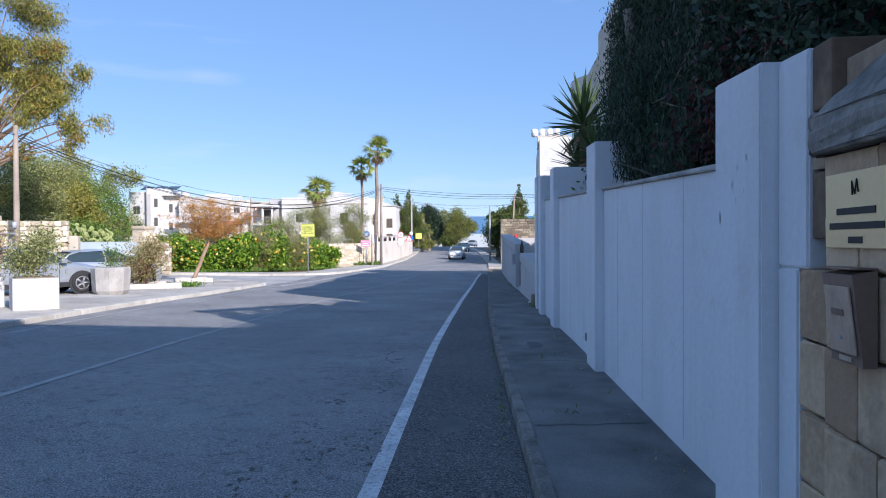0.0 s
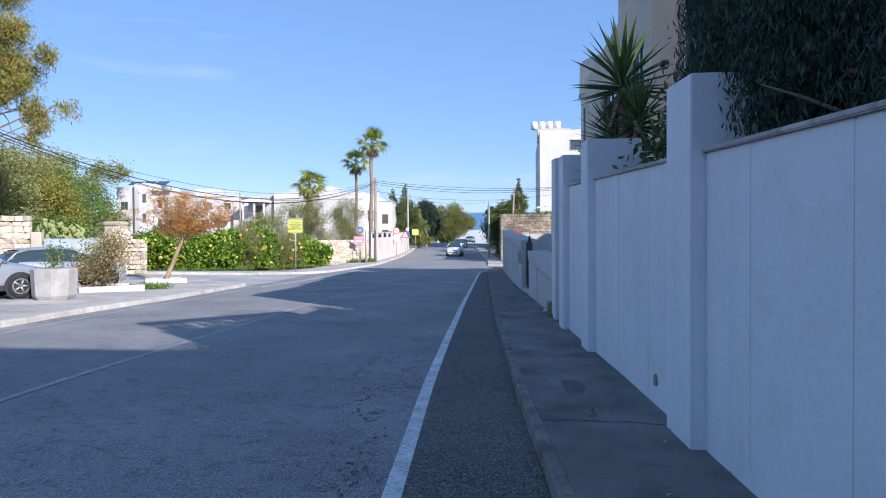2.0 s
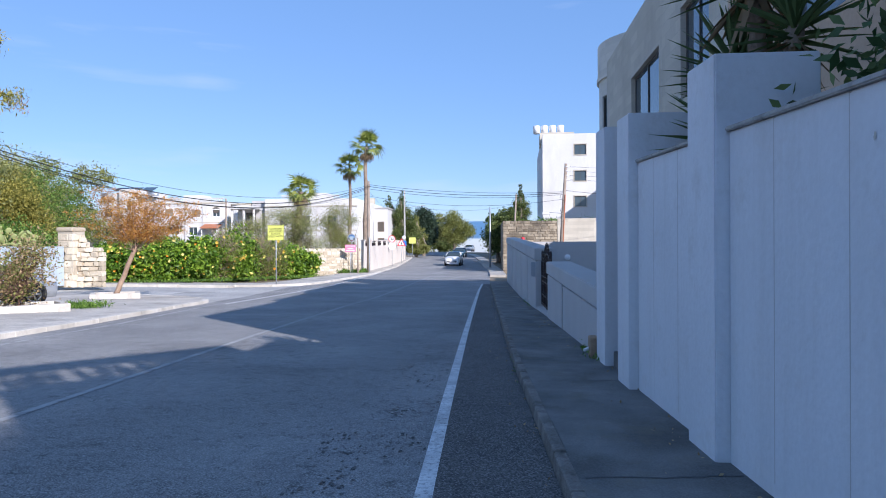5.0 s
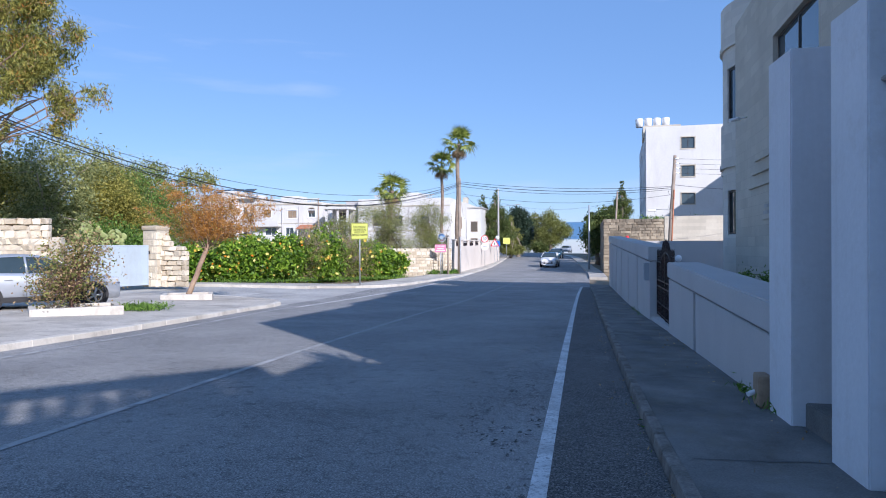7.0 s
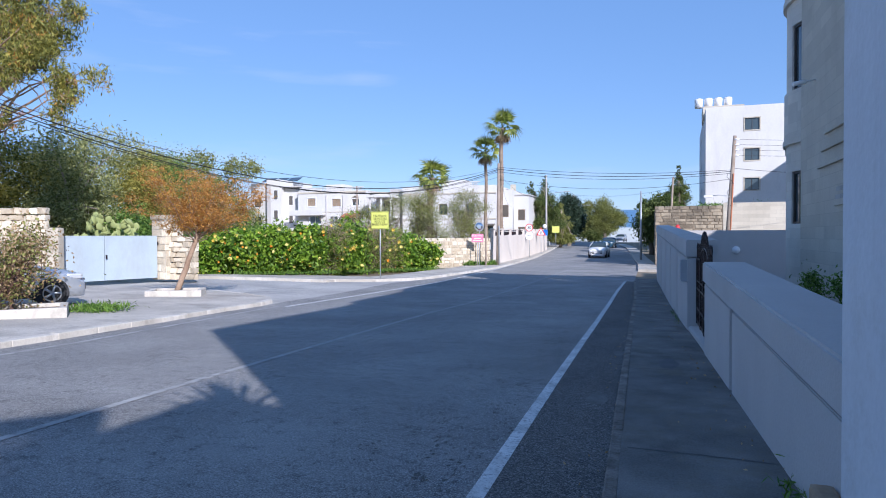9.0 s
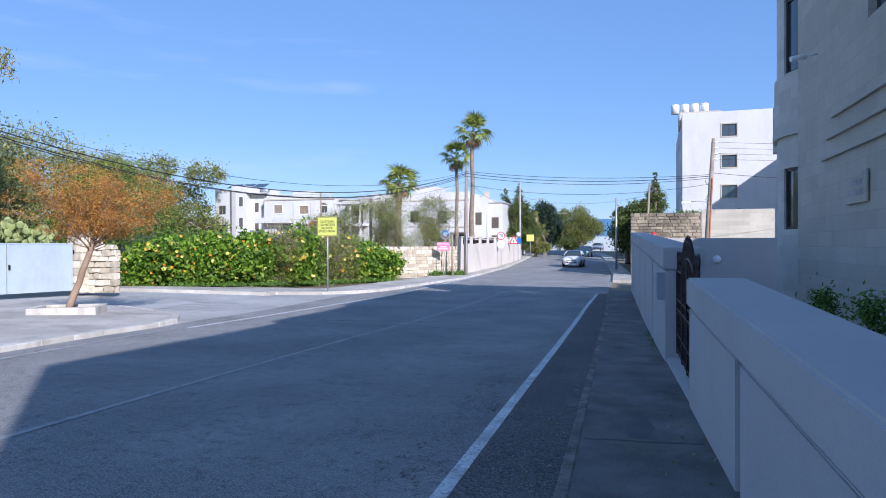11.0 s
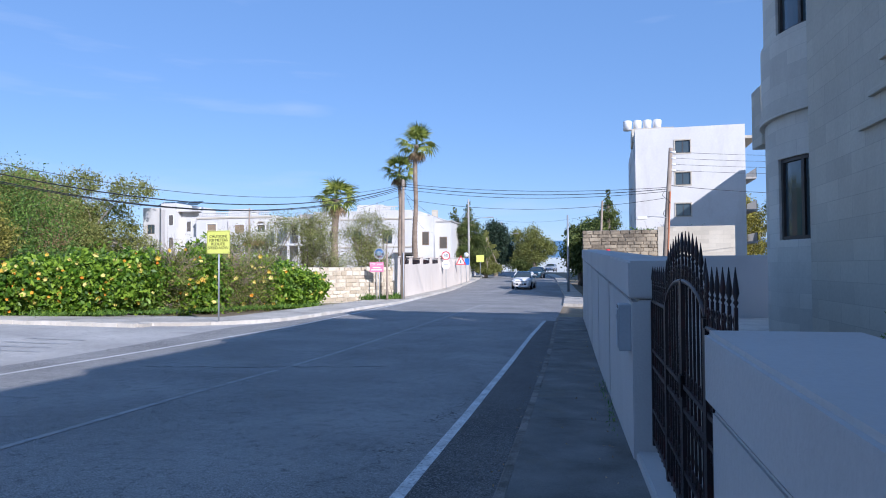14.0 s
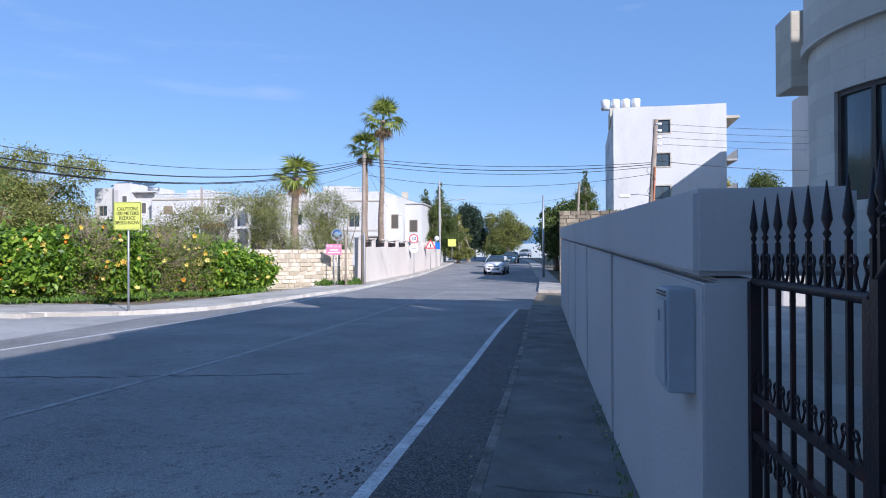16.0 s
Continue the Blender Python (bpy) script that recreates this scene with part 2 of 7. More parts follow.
M["cable"] = surf("black_cable", (0.012, 0.012, 0.014), (0.03, 0.03, 0.032), 0.6, 2, 20, 0)
M["gate_blue"] = surf("pale_blue_grey_steel", (0.36, 0.43, 0.48), (0.44, 0.51, 0.56), 0.6, 0.5, 20, 0.1, stain=(0.28, 0.28, 0.26), stain_scale=1.2, stain_amount=0.35)
M["window"] = glass("dark_window_glass")
M["window_frame"] = surf("dark_aluminium", (0.06, 0.05, 0.045), (0.10, 0.085, 0.075), 0.45, 3, 30, 0, metal=0.3)
M["white_frame"] = surf("white_frame_paint", (0.72, 0.72, 0.72), (0.80, 0.80, 0.80), 0.5, 2, 20, 0)
M["clear"] = clear_glass("shelter_glass")
M["sea"] = surf("sea", (0.06, 0.17, 0.30), (0.09, 0.22, 0.36), 0.35, 0.01, 0.2, 0.2, bump_dist=0.3)
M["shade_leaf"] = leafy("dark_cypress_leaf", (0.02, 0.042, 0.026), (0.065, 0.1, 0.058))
M["leaf"] = leafy("mid_green_leaf", (0.06, 0.125, 0.02), (0.2, 0.32, 0.06), through_light=0.35)
M["hedge_leaf"] = leafy("hedge_leaf", (0.075, 0.17, 0.012), (0.32, 0.47, 0.05), 0.42, 0.38)
M["olive_leaf"] = leafy("olive_leaf", (0.13, 0.15, 0.035), (0.36, 0.37, 0.11), through_light=0.35)
M["grey_leaf"] = leafy("grey_green_leaf", (0.16, 0.185, 0.06), (0.44, 0.45, 0.18), through_light=0.35)
M["brown_leaf"] = leafy("brown_dry_leaf", (0.24, 0.16, 0.075), (0.5, 0.36, 0.19), through_light=0.3)
M["rust_leaf"] = leafy("rust_orange_leaf", (0.36, 0.15, 0.03), (0.68, 0.36, 0.09), through_light=0.4)
M["euc_leaf"] = leafy("eucalyptus_leaf", (0.15, 0.15, 0.025), (0.48, 0.43, 0.1), through_light=0.4)
M["pine_leaf"] = leafy("conifer_leaf", (0.05, 0.08, 0.02), (0.19, 0.23, 0.065), through_light=0.3)
M["palm_leaf"] = leafy("palm_leaf", (0.1, 0.15, 0.02), (0.38, 0.41, 0.09), 0.4, 0.3)
M["dead_frond"] = leafy("dead_frond", (0.20, 0.13, 0.07), (0.40, 0.28, 0.16))
M["yucca_leaf"] = leafy("yucca_leaf", (0.05, 0.10, 0.035), (0.17, 0.24, 0.09))
M["cactus"] = leafy("cactus_pad", (0.15, 0.19, 0.06), (0.33, 0.37, 0.14), 0.6, 0.05)
M["yellow_flower"] = leafy("yellow_flower", (0.8, 0.58, 0.1), (0.95, 0.82, 0.3), 0.6, 0.3)
M["orange_flower"] = leafy("orange_flower", (0.70, 0.25, 0.02), (0.88, 0.42, 0.05), 0.6, 0.2)
M["red_leaf"] = leafy("dark_red_leaf", (0.045, 0.016, 0.018), (0.11, 0.035, 0.032))
M["grass"] = leafy("weed_grass", (0.05, 0.12, 0.015), (0.18, 0.30, 0.05))


def coursed(m, length=0.9, height=0.28, amount=0.16):
    """Fine ashlar joints laid over a stone material, at true block size."""
    nt = m.node_tree
    b = nt.nodes["Principled BSDF"]
    src = b.inputs["Base Color"].links[0].from_socket
    geo = nt.nodes.new("ShaderNodeNewGeometry")
    sep = nt.nodes.new("ShaderNodeSeparateXYZ")
    add = nt.nodes.new("ShaderNodeMath")
    com = nt.nodes.new("ShaderNodeCombineXYZ")
    nt.links.new(geo.outputs["Position"], sep.inputs[0])
    nt.links.new(sep.outputs[0], add.inputs[0])
    nt.links.new(sep.outputs[1], add.inputs[1])
    nt.links.new(add.outputs[0], com.inputs[0])
    nt.links.new(sep.outputs[2], com.inputs[1])
    br = nt.nodes.new("ShaderNodeTexBrick")
    br.inputs["Scale"].default_value = 1.0
    br.inputs["Brick Width"].default_value, br.inputs["Row Height"].default_value, br.inputs["Mortar Size"].default_value = length, height, 0.006
    br.inputs["Color1"].default_value, br.inputs["Color2"].default_value, br.inputs["Mortar"].default_value = (1, 1, 1, 1), (0.86, 0.86, 0.86, 1), (1 - 2.2 * amount,) * 3 + (1,)
    nt.links.new(com.outputs[0], br.inputs["Vector"])
    mx = nt.nodes.new("ShaderNodeMix")
    mx.data_type, mx.blend_type = "RGBA", "MULTIPLY"
    mx.inputs[0].default_value = 1.0
    nt.links.new(src, mx.inputs[6])
    nt.links.new(br.outputs["Color"], mx.inputs[7])
    nt.links.new(mx.outputs[2], b.inputs["Base Color"])


M["bay_stone"] = surf("pale_cream_stone", (0.64, 0.595, 0.51), (0.76, 0.71, 0.62), 0.88, 0.5, 18, 0.3, stain=(0.50, 0.455, 0.38), stain_scale=0.8, stain_amount=0.4)
coursed(M["cream"], amount=0.09)
coursed(M["bay_stone"], amount=0.07)


# ---------------------------------------------------------------- more paint and metals
M["yellow_sign"] = surf("yellow_sign_face", (0.62, 0.64, 0.12), (0.70, 0.72, 0.18), 0.45, 1.5, 20, 0, stain=(0.6, 0.6, 0.2), stain_scale=3, stain_amount=0.3)
M["black"] = surf("black_lettering", (0.012, 0.012, 0.012), (0.02, 0.02, 0.02), 0.6, 5, 40, 0)
M["sign_white"] = surf("white_sign_face", (0.75, 0.75, 0.75), (0.82, 0.82, 0.82), 0.4, 2, 20, 0)
M["sign_red"] = surf("red_sign_border", (0.55, 0.03, 0.04), (0.65, 0.05, 0.06), 0.45, 2, 20, 0)
M["sign_pink"] = surf("faded_pink_sign", (0.75, 0.22, 0.36), (0.82, 0.30, 0.44), 0.5, 2, 20, 0)
M["sign_blue"] = surf("blue_sign_face", (0.02, 0.14, 0.50), (0.03, 0.18, 0.58), 0.45, 2, 20, 0)
M["brass"] = surf("pale_brass_plate", (0.66, 0.50, 0.27), (0.76, 0.60, 0.35), 0.45, 1.5, 60, 0.05, metal=0.35)
M["box_brown"] = surf("brown_enamel_metal", (0.16, 0.105, 0.08), (0.24, 0.16, 0.12), 0.45, 4, 40, 0.1, metal=0.1, stain=(0.12, 0.07, 0.04), stain_scale=6, stain_amount=0.4)
M["box_front"] = surf("tarnished_steel_front", (0.44, 0.32, 0.23), (0.56, 0.42, 0.31), 0.45, 5, 50, 0.1, metal=0.1, stain=(0.10, 0.07, 0.05), stain_scale=9, stain_amount=0.4)
M["box_grey"] = surf("grey_plastic_box", (0.34, 0.36, 0.38), (0.42, 0.44, 0.46), 0.55, 2, 40, 0.05)
M["concrete"] = surf("cast_concrete", (0.33, 0.315, 0.29), (0.50, 0.48, 0.45), 0.9, 1.8, 25, 0.5, stain=(0.22, 0.205, 0.18), stain_scale=2.6, stain_amount=0.6)
M["planter_white"] = surf("whitewashed_planter", (0.44, 0.435, 0.425), (0.54, 0.53, 0.515), 0.85, 1.0, 25, 0.3, stain=(0.34, 0.32, 0.29), stain_scale=2, stain_amount=0.5)
M["silver"] = surf("silver_car_paint", (0.50, 0.53, 0.57), (0.56, 0.59, 0.63), 0.28, 1.0, 8, 0, metal=0.55, spec=0.6)
M["dark_silver"] = surf("grey_car_paint", (0.40, 0.43, 0.47), (0.46, 0.49, 0.53), 0.28, 1.0, 8, 0, metal=0.55, spec=0.6)
M["ivory"] = surf("ivory_car_paint", (0.74, 0.73, 0.70), (0.80, 0.79, 0.76), 0.25, 1.0, 8, 0, metal=0.0, spec=0.6)
M["navy"] = surf("dark_blue_car_paint", (0.02, 0.06, 0.10), (0.03, 0.09, 0.14), 0.25, 1.0, 8, 0, metal=0.3, spec=0.6)
M["tyre"] = surf("tyre_rubber", (0.015, 0.015, 0.016), (0.035, 0.035, 0.035), 0.85, 3, 40, 0.2)
M["rim"] = surf("alloy_rim", (0.40, 0.41, 0.43), (0.50, 0.51, 0.53), 0.35, 4, 30, 0, metal=0.8)
M["trim_black"] = surf("black_trim", (0.018, 0.018, 0.02), (0.035, 0.035, 0.038), 0.55, 4, 30, 0)
M["car_glass"] = glass("tinted_car_glass", (0.03, 0.045, 0.05), 0.04)
M["headlamp"] = surf("headlamp_lens", (0.55, 0.58, 0.62), (0.68, 0.70, 0.73), 0.12, 6, 30, 0, metal=0.3)
M["tail_red"] = surf("red_lamp_lens", (0.35, 0.015, 0.02), (0.42, 0.02, 0.03), 0.2, 6, 30, 0)
M["terracotta"] = surf("terracotta", (0.36, 0.14, 0.07), (0.48, 0.20, 0.11), 0.9, 2, 25, 0.3)
M["twig"] = surf("reddish_twigs", (0.10, 0.055, 0.045), (0.20, 0.12, 0.09), 0.9, 3, 30, 0.3)


# ---------------------------------------------------------------- mesh helpers
def mesh_ob(name, bm, material):
    me = bpy.data.meshes.new(name)
    bm.to_mesh(me)
    bm.free()
    me.materials.append(material)
    return new(name, me)


def part(name, bm, material, parent, label=""):
    ob = mesh_ob(name, bm, material)
    ob.parent = parent
    if label:
        ob["label"] = label
    return ob


def thing(name, at, label, category, group="", kind="", rz=0.0):
    e = new(name)
    e.matrix_basis = pose(*at, 0, 0, rz)
    return tagged(e, label, category, group, kind)


def structure(name, bm, material, label="", category=""):
    return tagged(mesh_ob(name, bm, material), label, category, kind="structure")


def raw(name, verts, faces, material, smooth=False):
    me = bpy.data.meshes.new(name)
    me.from_pydata(verts, [], faces)
    me.materials.append(material)
    if smooth:
        me.shade_smooth()
    return me


def child(name, me, parent, m=None, label=""):
    ob = new(name, me)
    ob.parent = parent
    if m is not None:
        ob.matrix_basis = m
    if label:
        ob["label"] = label
    return ob


def add_box(bm, x0, x1, y0, y1, z0, z1, k=0.0, bevel=0.0):
    """A box; k tips its top and bottom up along y (level lines rise that way here)."""
    v = [bm.verts.new((x, y, z + k * (y - y0))) for z in (z0, z1) for x, y in ((x0, y0), (x1, y0), (x1, y1), (x0, y1))]
    fs = [bm.faces.new([v[i] for i in f]) for f in ((3, 2, 1, 0), (4, 5, 6, 7), (0, 1, 5, 4), (1, 2, 6, 5), (2, 3, 7, 6), (3, 0, 4, 7))]
    if bevel:
        es = {e for f in fs for e in f.edges}
        bmesh.ops.bevel(bm, geom=list(es), offset=bevel, segments=2, affect="EDGES", profile=0.6)
    return bm


def box(x0, x1, y0, y1, z0, z1, k=0.0, bevel=0.0):
    return add_box(bmesh.new(), x0, x1, y0, y1, z0, z1, k, bevel)


def add_tube(bm, pts, radii, n=7, cap=True):
    rings = []
    pts = [Vector(p) for p in pts]
    for i, p in enumerate(pts):
        d = (pts[min(i + 1, len(pts) - 1)] - pts[max(i - 1, 0)]).normalized()
        u = d.cross(Vector((0.31, 0.95, 0.07))).normalized()
        w = d.cross(u)
        rings.append([bm.verts.new(p + float(radii[i]) * (math.cos(a) * u + math.sin(a) * w)) for a in (2 * math.pi * j / n for j in range(n))])
    for a, b in zip(rings, rings[1:]):
        for j in range(n):
            f = bm.faces.new((a[j], a[(j + 1) % n], b[(j + 1) % n], b[j]))
            f.smooth = True
    if cap:
        bm.faces.new(rings[0][::-1])
        bm.faces.new(rings[-1])
    return bm


def tube(pts, radii, n=7):
    if not hasattr(radii, "__len__"):
        radii = [radii] * len(pts)
    return add_tube(bmesh.new(), pts, radii, n)


def cyl(x, y, z0, z1, r, r1=None, n=20):
    return add_tube(bmesh.new(), [(x, y, z0), (x, y, z1)], [r, r if r1 is None else r1], n)


def bend(a, b, sag, n=8, rng=None, wob=0.0):
    """Points from a to b, sagging by sag in the middle."""
    a, b = Vector(a), Vector(b)
    out = []
    for i in range(n + 1):
        s = i / n
        p = a.lerp(b, s) - Vector((0, 0, sag * 4 * s * (1 - s)))
        if rng is not None and 0 < i < n:
            p = p + Vector(rng.normal(0, wob, 3).tolist())
        out.append(p)
    return out


def leaf_mesh(name, pts, size, material, rng, aspect=0.45, droop=0.0, rise=0.0):
    """Many small folded leaves at pts, each its own island."""
    n = len(pts)
    pts = np.asarray(pts, float)
    d = rng.normal(0, 1, (n, 3))
    d[:, 2] += rise - droop
    d /= np.linalg.norm(d, axis=1)[:, None] + 1e-9
    s = np.cross(d, rng.normal(0, 1, (n, 3)))
    s /= np.linalg.norm(s, axis=1)[:, None] + 1e-9
    nrm = np.cross(d, s)
    ln = size * rng.uniform(0.6, 1.3, n)[:, None]
    w = ln * aspect * 0.5
    v = np.empty((n, 4, 3))
    v[:, 0] = pts - d * ln * 0.5
    v[:, 1] = pts + s * w + nrm * w * 0.35
    v[:, 2] = pts + d * ln * 0.5
    v[:, 3] = pts - s * w + nrm * w * 0.35
    me = bpy.data.meshes.new(name)
    me.vertices.add(4 * n)
    me.vertices.foreach_set("co", v.reshape(-1).astype(np.float32))
    me.loops.add(4 * n)
    me.loops.foreach_set("vertex_index", np.arange(4 * n, dtype=np.int32))
    me.polygons.add(n)
    me.polygons.foreach_set("loop_start", np.arange(0, 4 * n, 4, dtype=np.int32))
    me.update(calc_edges=True)
    me.materials.append(material)
    return me


def clumped(n, blobs, rng, clump=0.22, per=45, shell=0.55):
    """Points in clumps through a set of ellipsoids (x, y, z, rx, ry, rz), denser near their skins."""
    vol = np.array([b[3] * b[4] * b[5] for b in blobs]) ** 0.75
    out = []
    for b, share in zip(blobs, vol / vol.sum()):
        k = max(1, int(n * share / per))
        q = rng.normal(0, 1, (k, 3))
        q /= np.linalg.norm(q, axis=1)[:, None]
        r = shell + (1 - shell) * rng.random(k) ** 0.6
        q *= (r * rng.uniform(0.82, 1.12, k))[:, None]
        c = q * b[3:6] + np.array(b[:3])
        spread = clump * min(b[3:6])
        p = c[:, None, :] + rng.normal(0, 1, (k, per, 3)) * spread * rng.uniform(0.5, 1.2, (k, 1, 1))
        out.append(p.reshape(-1, 3))
    return np.concatenate(out)


# ---------------------------------------------------------------- the lie of the land
LEVEL = 0.042
PROFILE_Y = (-80, -10, 0, 10, 15, 20, 25, 30, 35, 60, 78, 96, 112, 150, 175, 260)
PROFILE_Z = (1.2, 0.12, 0, -0.12, -0.24, -0.36, -0.5, -0.66, -0.78, -0.93, -0.85, -0.5, -0.32, 0.25, -0.4, -3.0)


def gz(x, y):
    """Height of the road surface and of the ground that carries it on."""
    z = float(np.interp(y, PROFILE_Y, PROFILE_Z)) + 0.012 * max(0.0, min(20.0, -x))
    return z


def wall_x(y):
    return 1.36 - 0.025 * y


def kerb_x(y):
    return float(np.interp(y, (-60, 0, 4, 7, 9.5, 14, 17, 20, 24, 29, 34, 38, 45, 49), (1.6, 0.34, 0.2, 0.06, -0.07, -0.22, -0.32, -0.38, -0.45, -0.54, -0.62, -0.68, -0.87, -0.93)))


def left_x(y):
    """Left edge of the carriageway."""
    return float(np.interp(y, (-60, 0, 11.4, 16.7, 22, 25, 28, 32, 42, 46, 49, 58, 62, 78, 96, 150, 260), (-5.0, -7.6, -9.05, -9.65, -9.95, -10.3, -10.75, -11.2, -11.7, -10.95, -10.85, -10.5, -10.6, -11.1, -12.2, -17.0, -28.0)))


def right_x(y):
    return kerb_x(y) if y < 49 else float(np.interp(y, (49, 60, 70, 96, 112, 150, 260), (-0.93, -1.0, -1.2, -2.8, -3.8, -8.5, -19.0)))


def sheet(name, ys, x_left, x_right, dz, material, label, category, cols=8, side=0.0):
    """A strip of ground between two edges that follows the land; side > 0 gives it a thickness."""
    verts, faces = [], []
    for y in ys:
        a, b = x_left(y), x_right(y)
        for c in range(cols + 1):
            x = a + (b - a) * c / cols
            verts.append((x, y, gz(x, y) + dz))
    w = cols + 1
    for r in range(len(ys) - 1):
        for c in range(cols):
            i = r * w + c
            faces.append((i, i + 1, i + w + 1, i + w))
    if side:
        rim = list(range(w)) + [r * w + cols for r in range(1, len(ys))] + [len(ys) * w - 2 - c for c in range(cols)] + [r * w for r in range(len(ys) - 2, 0, -1)]
        base = len(verts)
        for i in rim:
            x, y, z = verts[i]
            verts.append((x, y, z - side))
        for j in range(len(rim)):
            k = (j + 1) % len(rim)
            faces.append((rim[k], rim[j], base + j, base + k))
    ob = new(name, raw(name, verts, faces, material))
    return tagged(ob, label, category, kind="structure")


ys_all = [-60, -40, -25, -15] + [float(v) for v in range(-10, 70, 2)] + [float(v) for v in range(70, 180, 6)] + [190.0, 220.0, 260.0]
# ground out to the hills, with the main road and the side street on it
gx = [-420, -250, -150, -100, -70, -50, -36, -24, -16, -12, -8, -4, 0, 4, 8, 14, 24, 40, 70, 120, 220, 400]
gy = [-200, -120, -80] + ys_all[1:] + [330.0, 420.0]
gv = [(x, y, gz(x, y) - 0.06) for y in gy for x in gx]
gf = [(r * len(gx) + c, r * len(gx) + c + 1, (r + 1) * len(gx) + c + 1, (r + 1) * len(gx) + c) for r in range(len(gy) - 1) for c in range(len(gx) - 1)]
tagged(new("ground", raw("ground", gv, gf, M["soil"])), "dry brown soil with sparse weeds", "ground", kind="structure")
sheet("road", ys_all, left_x, right_x, 0.0, M["asphalt"], "worn grey asphalt two-lane road", "road", 10)
sheet("side_street", [26.0, 28, 29, 30, 31, 32.2, 33, 34, 35.5, 37, 38.5, 40, 41.2, 42.2, 44, 46], lambda y: -70.0, lambda y: left_x(y) + 0.3, -0.004, M["asphalt_pale"], "pale worn asphalt side street", "road", 30)


# ---------------------------------------------------------------- pavements and kerbs
def kerb_run(name, ys, edge, width, high, material, label, step=0.9, sign=1):
    """A row of kerb stones, each a piece of its own, along an edge of the road."""
    run = thing(name, (0, 0, 0), label, "kerb", kind="structure")
    y, i = ys[0], 0
    rng = np.random.default_rng(5)
    while y < ys[1] - 0.1:
        y2 = min(y + step * rng.uniform(0.9, 1.1), ys[1])
        bm = bmesh.new()
        g = 0.002
        pts = []
        for yy in (y + g, y2 - g):
            xe = edge(yy)
            for dx in (0.0, sign * width):
                pts.append((xe + dx, yy))
        j = rng.normal(0, 0.006)
        lo = [bm.verts.new((px, py, gz(px, py) - 0.05)) for px, py in pts]
        hi = [bm.verts.new((px + (0.012 * sign if n % 2 == 0 else 0), py, gz(px, py) + high + j)) for n, (px, py) in enumerate(pts)]
        for f in ((0, 1, 3, 2),):
            bm.faces.new([hi[n] for n in f])
        for a, b in ((0, 1), (1, 3), (3, 2), (2, 0)):
            bm.faces.new((lo[a], lo[b], hi[b], hi[a]))
        bmesh.ops.bevel(bm, geom=list(bm.edges), offset=0.012, segments=1, affect="EDGES")
        bmesh.ops.recalc_face_normals(bm, faces=list(bm.faces))
        part("kerb_stone", bm, material, run)
        y = y2
        i += 1
    return run


ys_pave = [v for v in ys_all if v < 49] + [49.0]
sheet("pavement", ys_pave, lambda y: kerb_x(y) + 0.1, lambda y: wall_x(y) + 0.5, 0.115, M["pave_shade"], "narrow stained concrete pavement beside the walls, coloured darker for shade", "pavement", 4, 0.2)
kerb_run("kerb", (-6, 49), kerb_x, 0.11, 0.122, M["kerb"], "worn kerb stones along the pavement, coloured darker for shade")
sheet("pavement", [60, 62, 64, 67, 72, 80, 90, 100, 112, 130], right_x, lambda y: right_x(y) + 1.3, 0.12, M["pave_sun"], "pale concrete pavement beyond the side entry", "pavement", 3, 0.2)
# raised corner with parked cars and planters
ys_isl = [-60, -30, -10, 0] + [float(v) for v in range(4, 29, 2)] + [28.9, 29.8, 30.4, 30.8, 31.2, 31.5, 31.8, 32.0, 32.3, 32.5, 32.9, 33.2, 33.6, 33.9]


def isl_right(y):
    if y < 28.0:
        return left_x(y)
    return float(np.interp(y, (28, 29.8, 30.8, 31.5, 32.0, 32.5, 33.2, 33.9), (-10.75, -10.9, -11.15, -11.55, -12.0, -12.75, -14.0, -15.6)))


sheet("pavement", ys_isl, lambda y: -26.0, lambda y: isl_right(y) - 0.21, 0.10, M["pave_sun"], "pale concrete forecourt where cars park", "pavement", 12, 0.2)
kerb_run("kerb", (2, 33.9), isl_right, 0.22, 0.11, M["kerb_pale"], "pale worn kerb stones round the forecourt", 1.0, -1)


def far_edge(y):
    return left_x(y) - 3.2 * (1 - math.sqrt(max(0.0, 1 - ((45.0 - y) / 3.6) ** 2))) if y < 45 else left_x(y)


sheet("pavement", [41.4, 41.8, 42.4, 43.2, 44.2, 45, 46, 48, 52, 56, 60, 64, 70, 78, 86, 96, 110, 130], lambda y: far_edge(y) - (14.0 if y < 44 else 2.6), lambda y: far_edge(y) - 0.16, 0.11, M["pave_sun"], "pale concrete pavement below the hedge", "pavement", 6, 0.2)
kerb_run("kerb", (41.4, 110), far_edge, 0.18, 0.13, M["kerb_pale"], "white painted kerb stones", 1.1, -1)


# white kerb along the far side of the side street
side_kerb = thing("kerb", (0, 0, 0), "white painted kerb stones along the side street", "kerb", kind="structure")
sk_rng = np.random.default_rng(15)
sk_x = -27.0
while sk_x < -14.9:
    sk_w = sk_rng.uniform(0.9, 1.15)
    sk_y = 40.85
    sk_z = gz(sk_x, sk_y)
    part("kerb_stone", box(sk_x + 0.006, min(sk_x + sk_w, -14.7) - 0.006, sk_y - 0.02 * sk_rng.random(), sk_y + 0.2, sk_z - 0.05, sk_z + 0.13 + sk_rng.normal(0, 0.005), 0, 0.015), M["kerb_pale"], side_kerb)
    sk_x += sk_w
sheet("pavement", [41.04, 41.2, 41.5], lambda y: -27.0, lambda y: -14.5, 0.104, M["pave_sun"], "pale concrete strip below the hedge", "pavement", 12, 0.2)


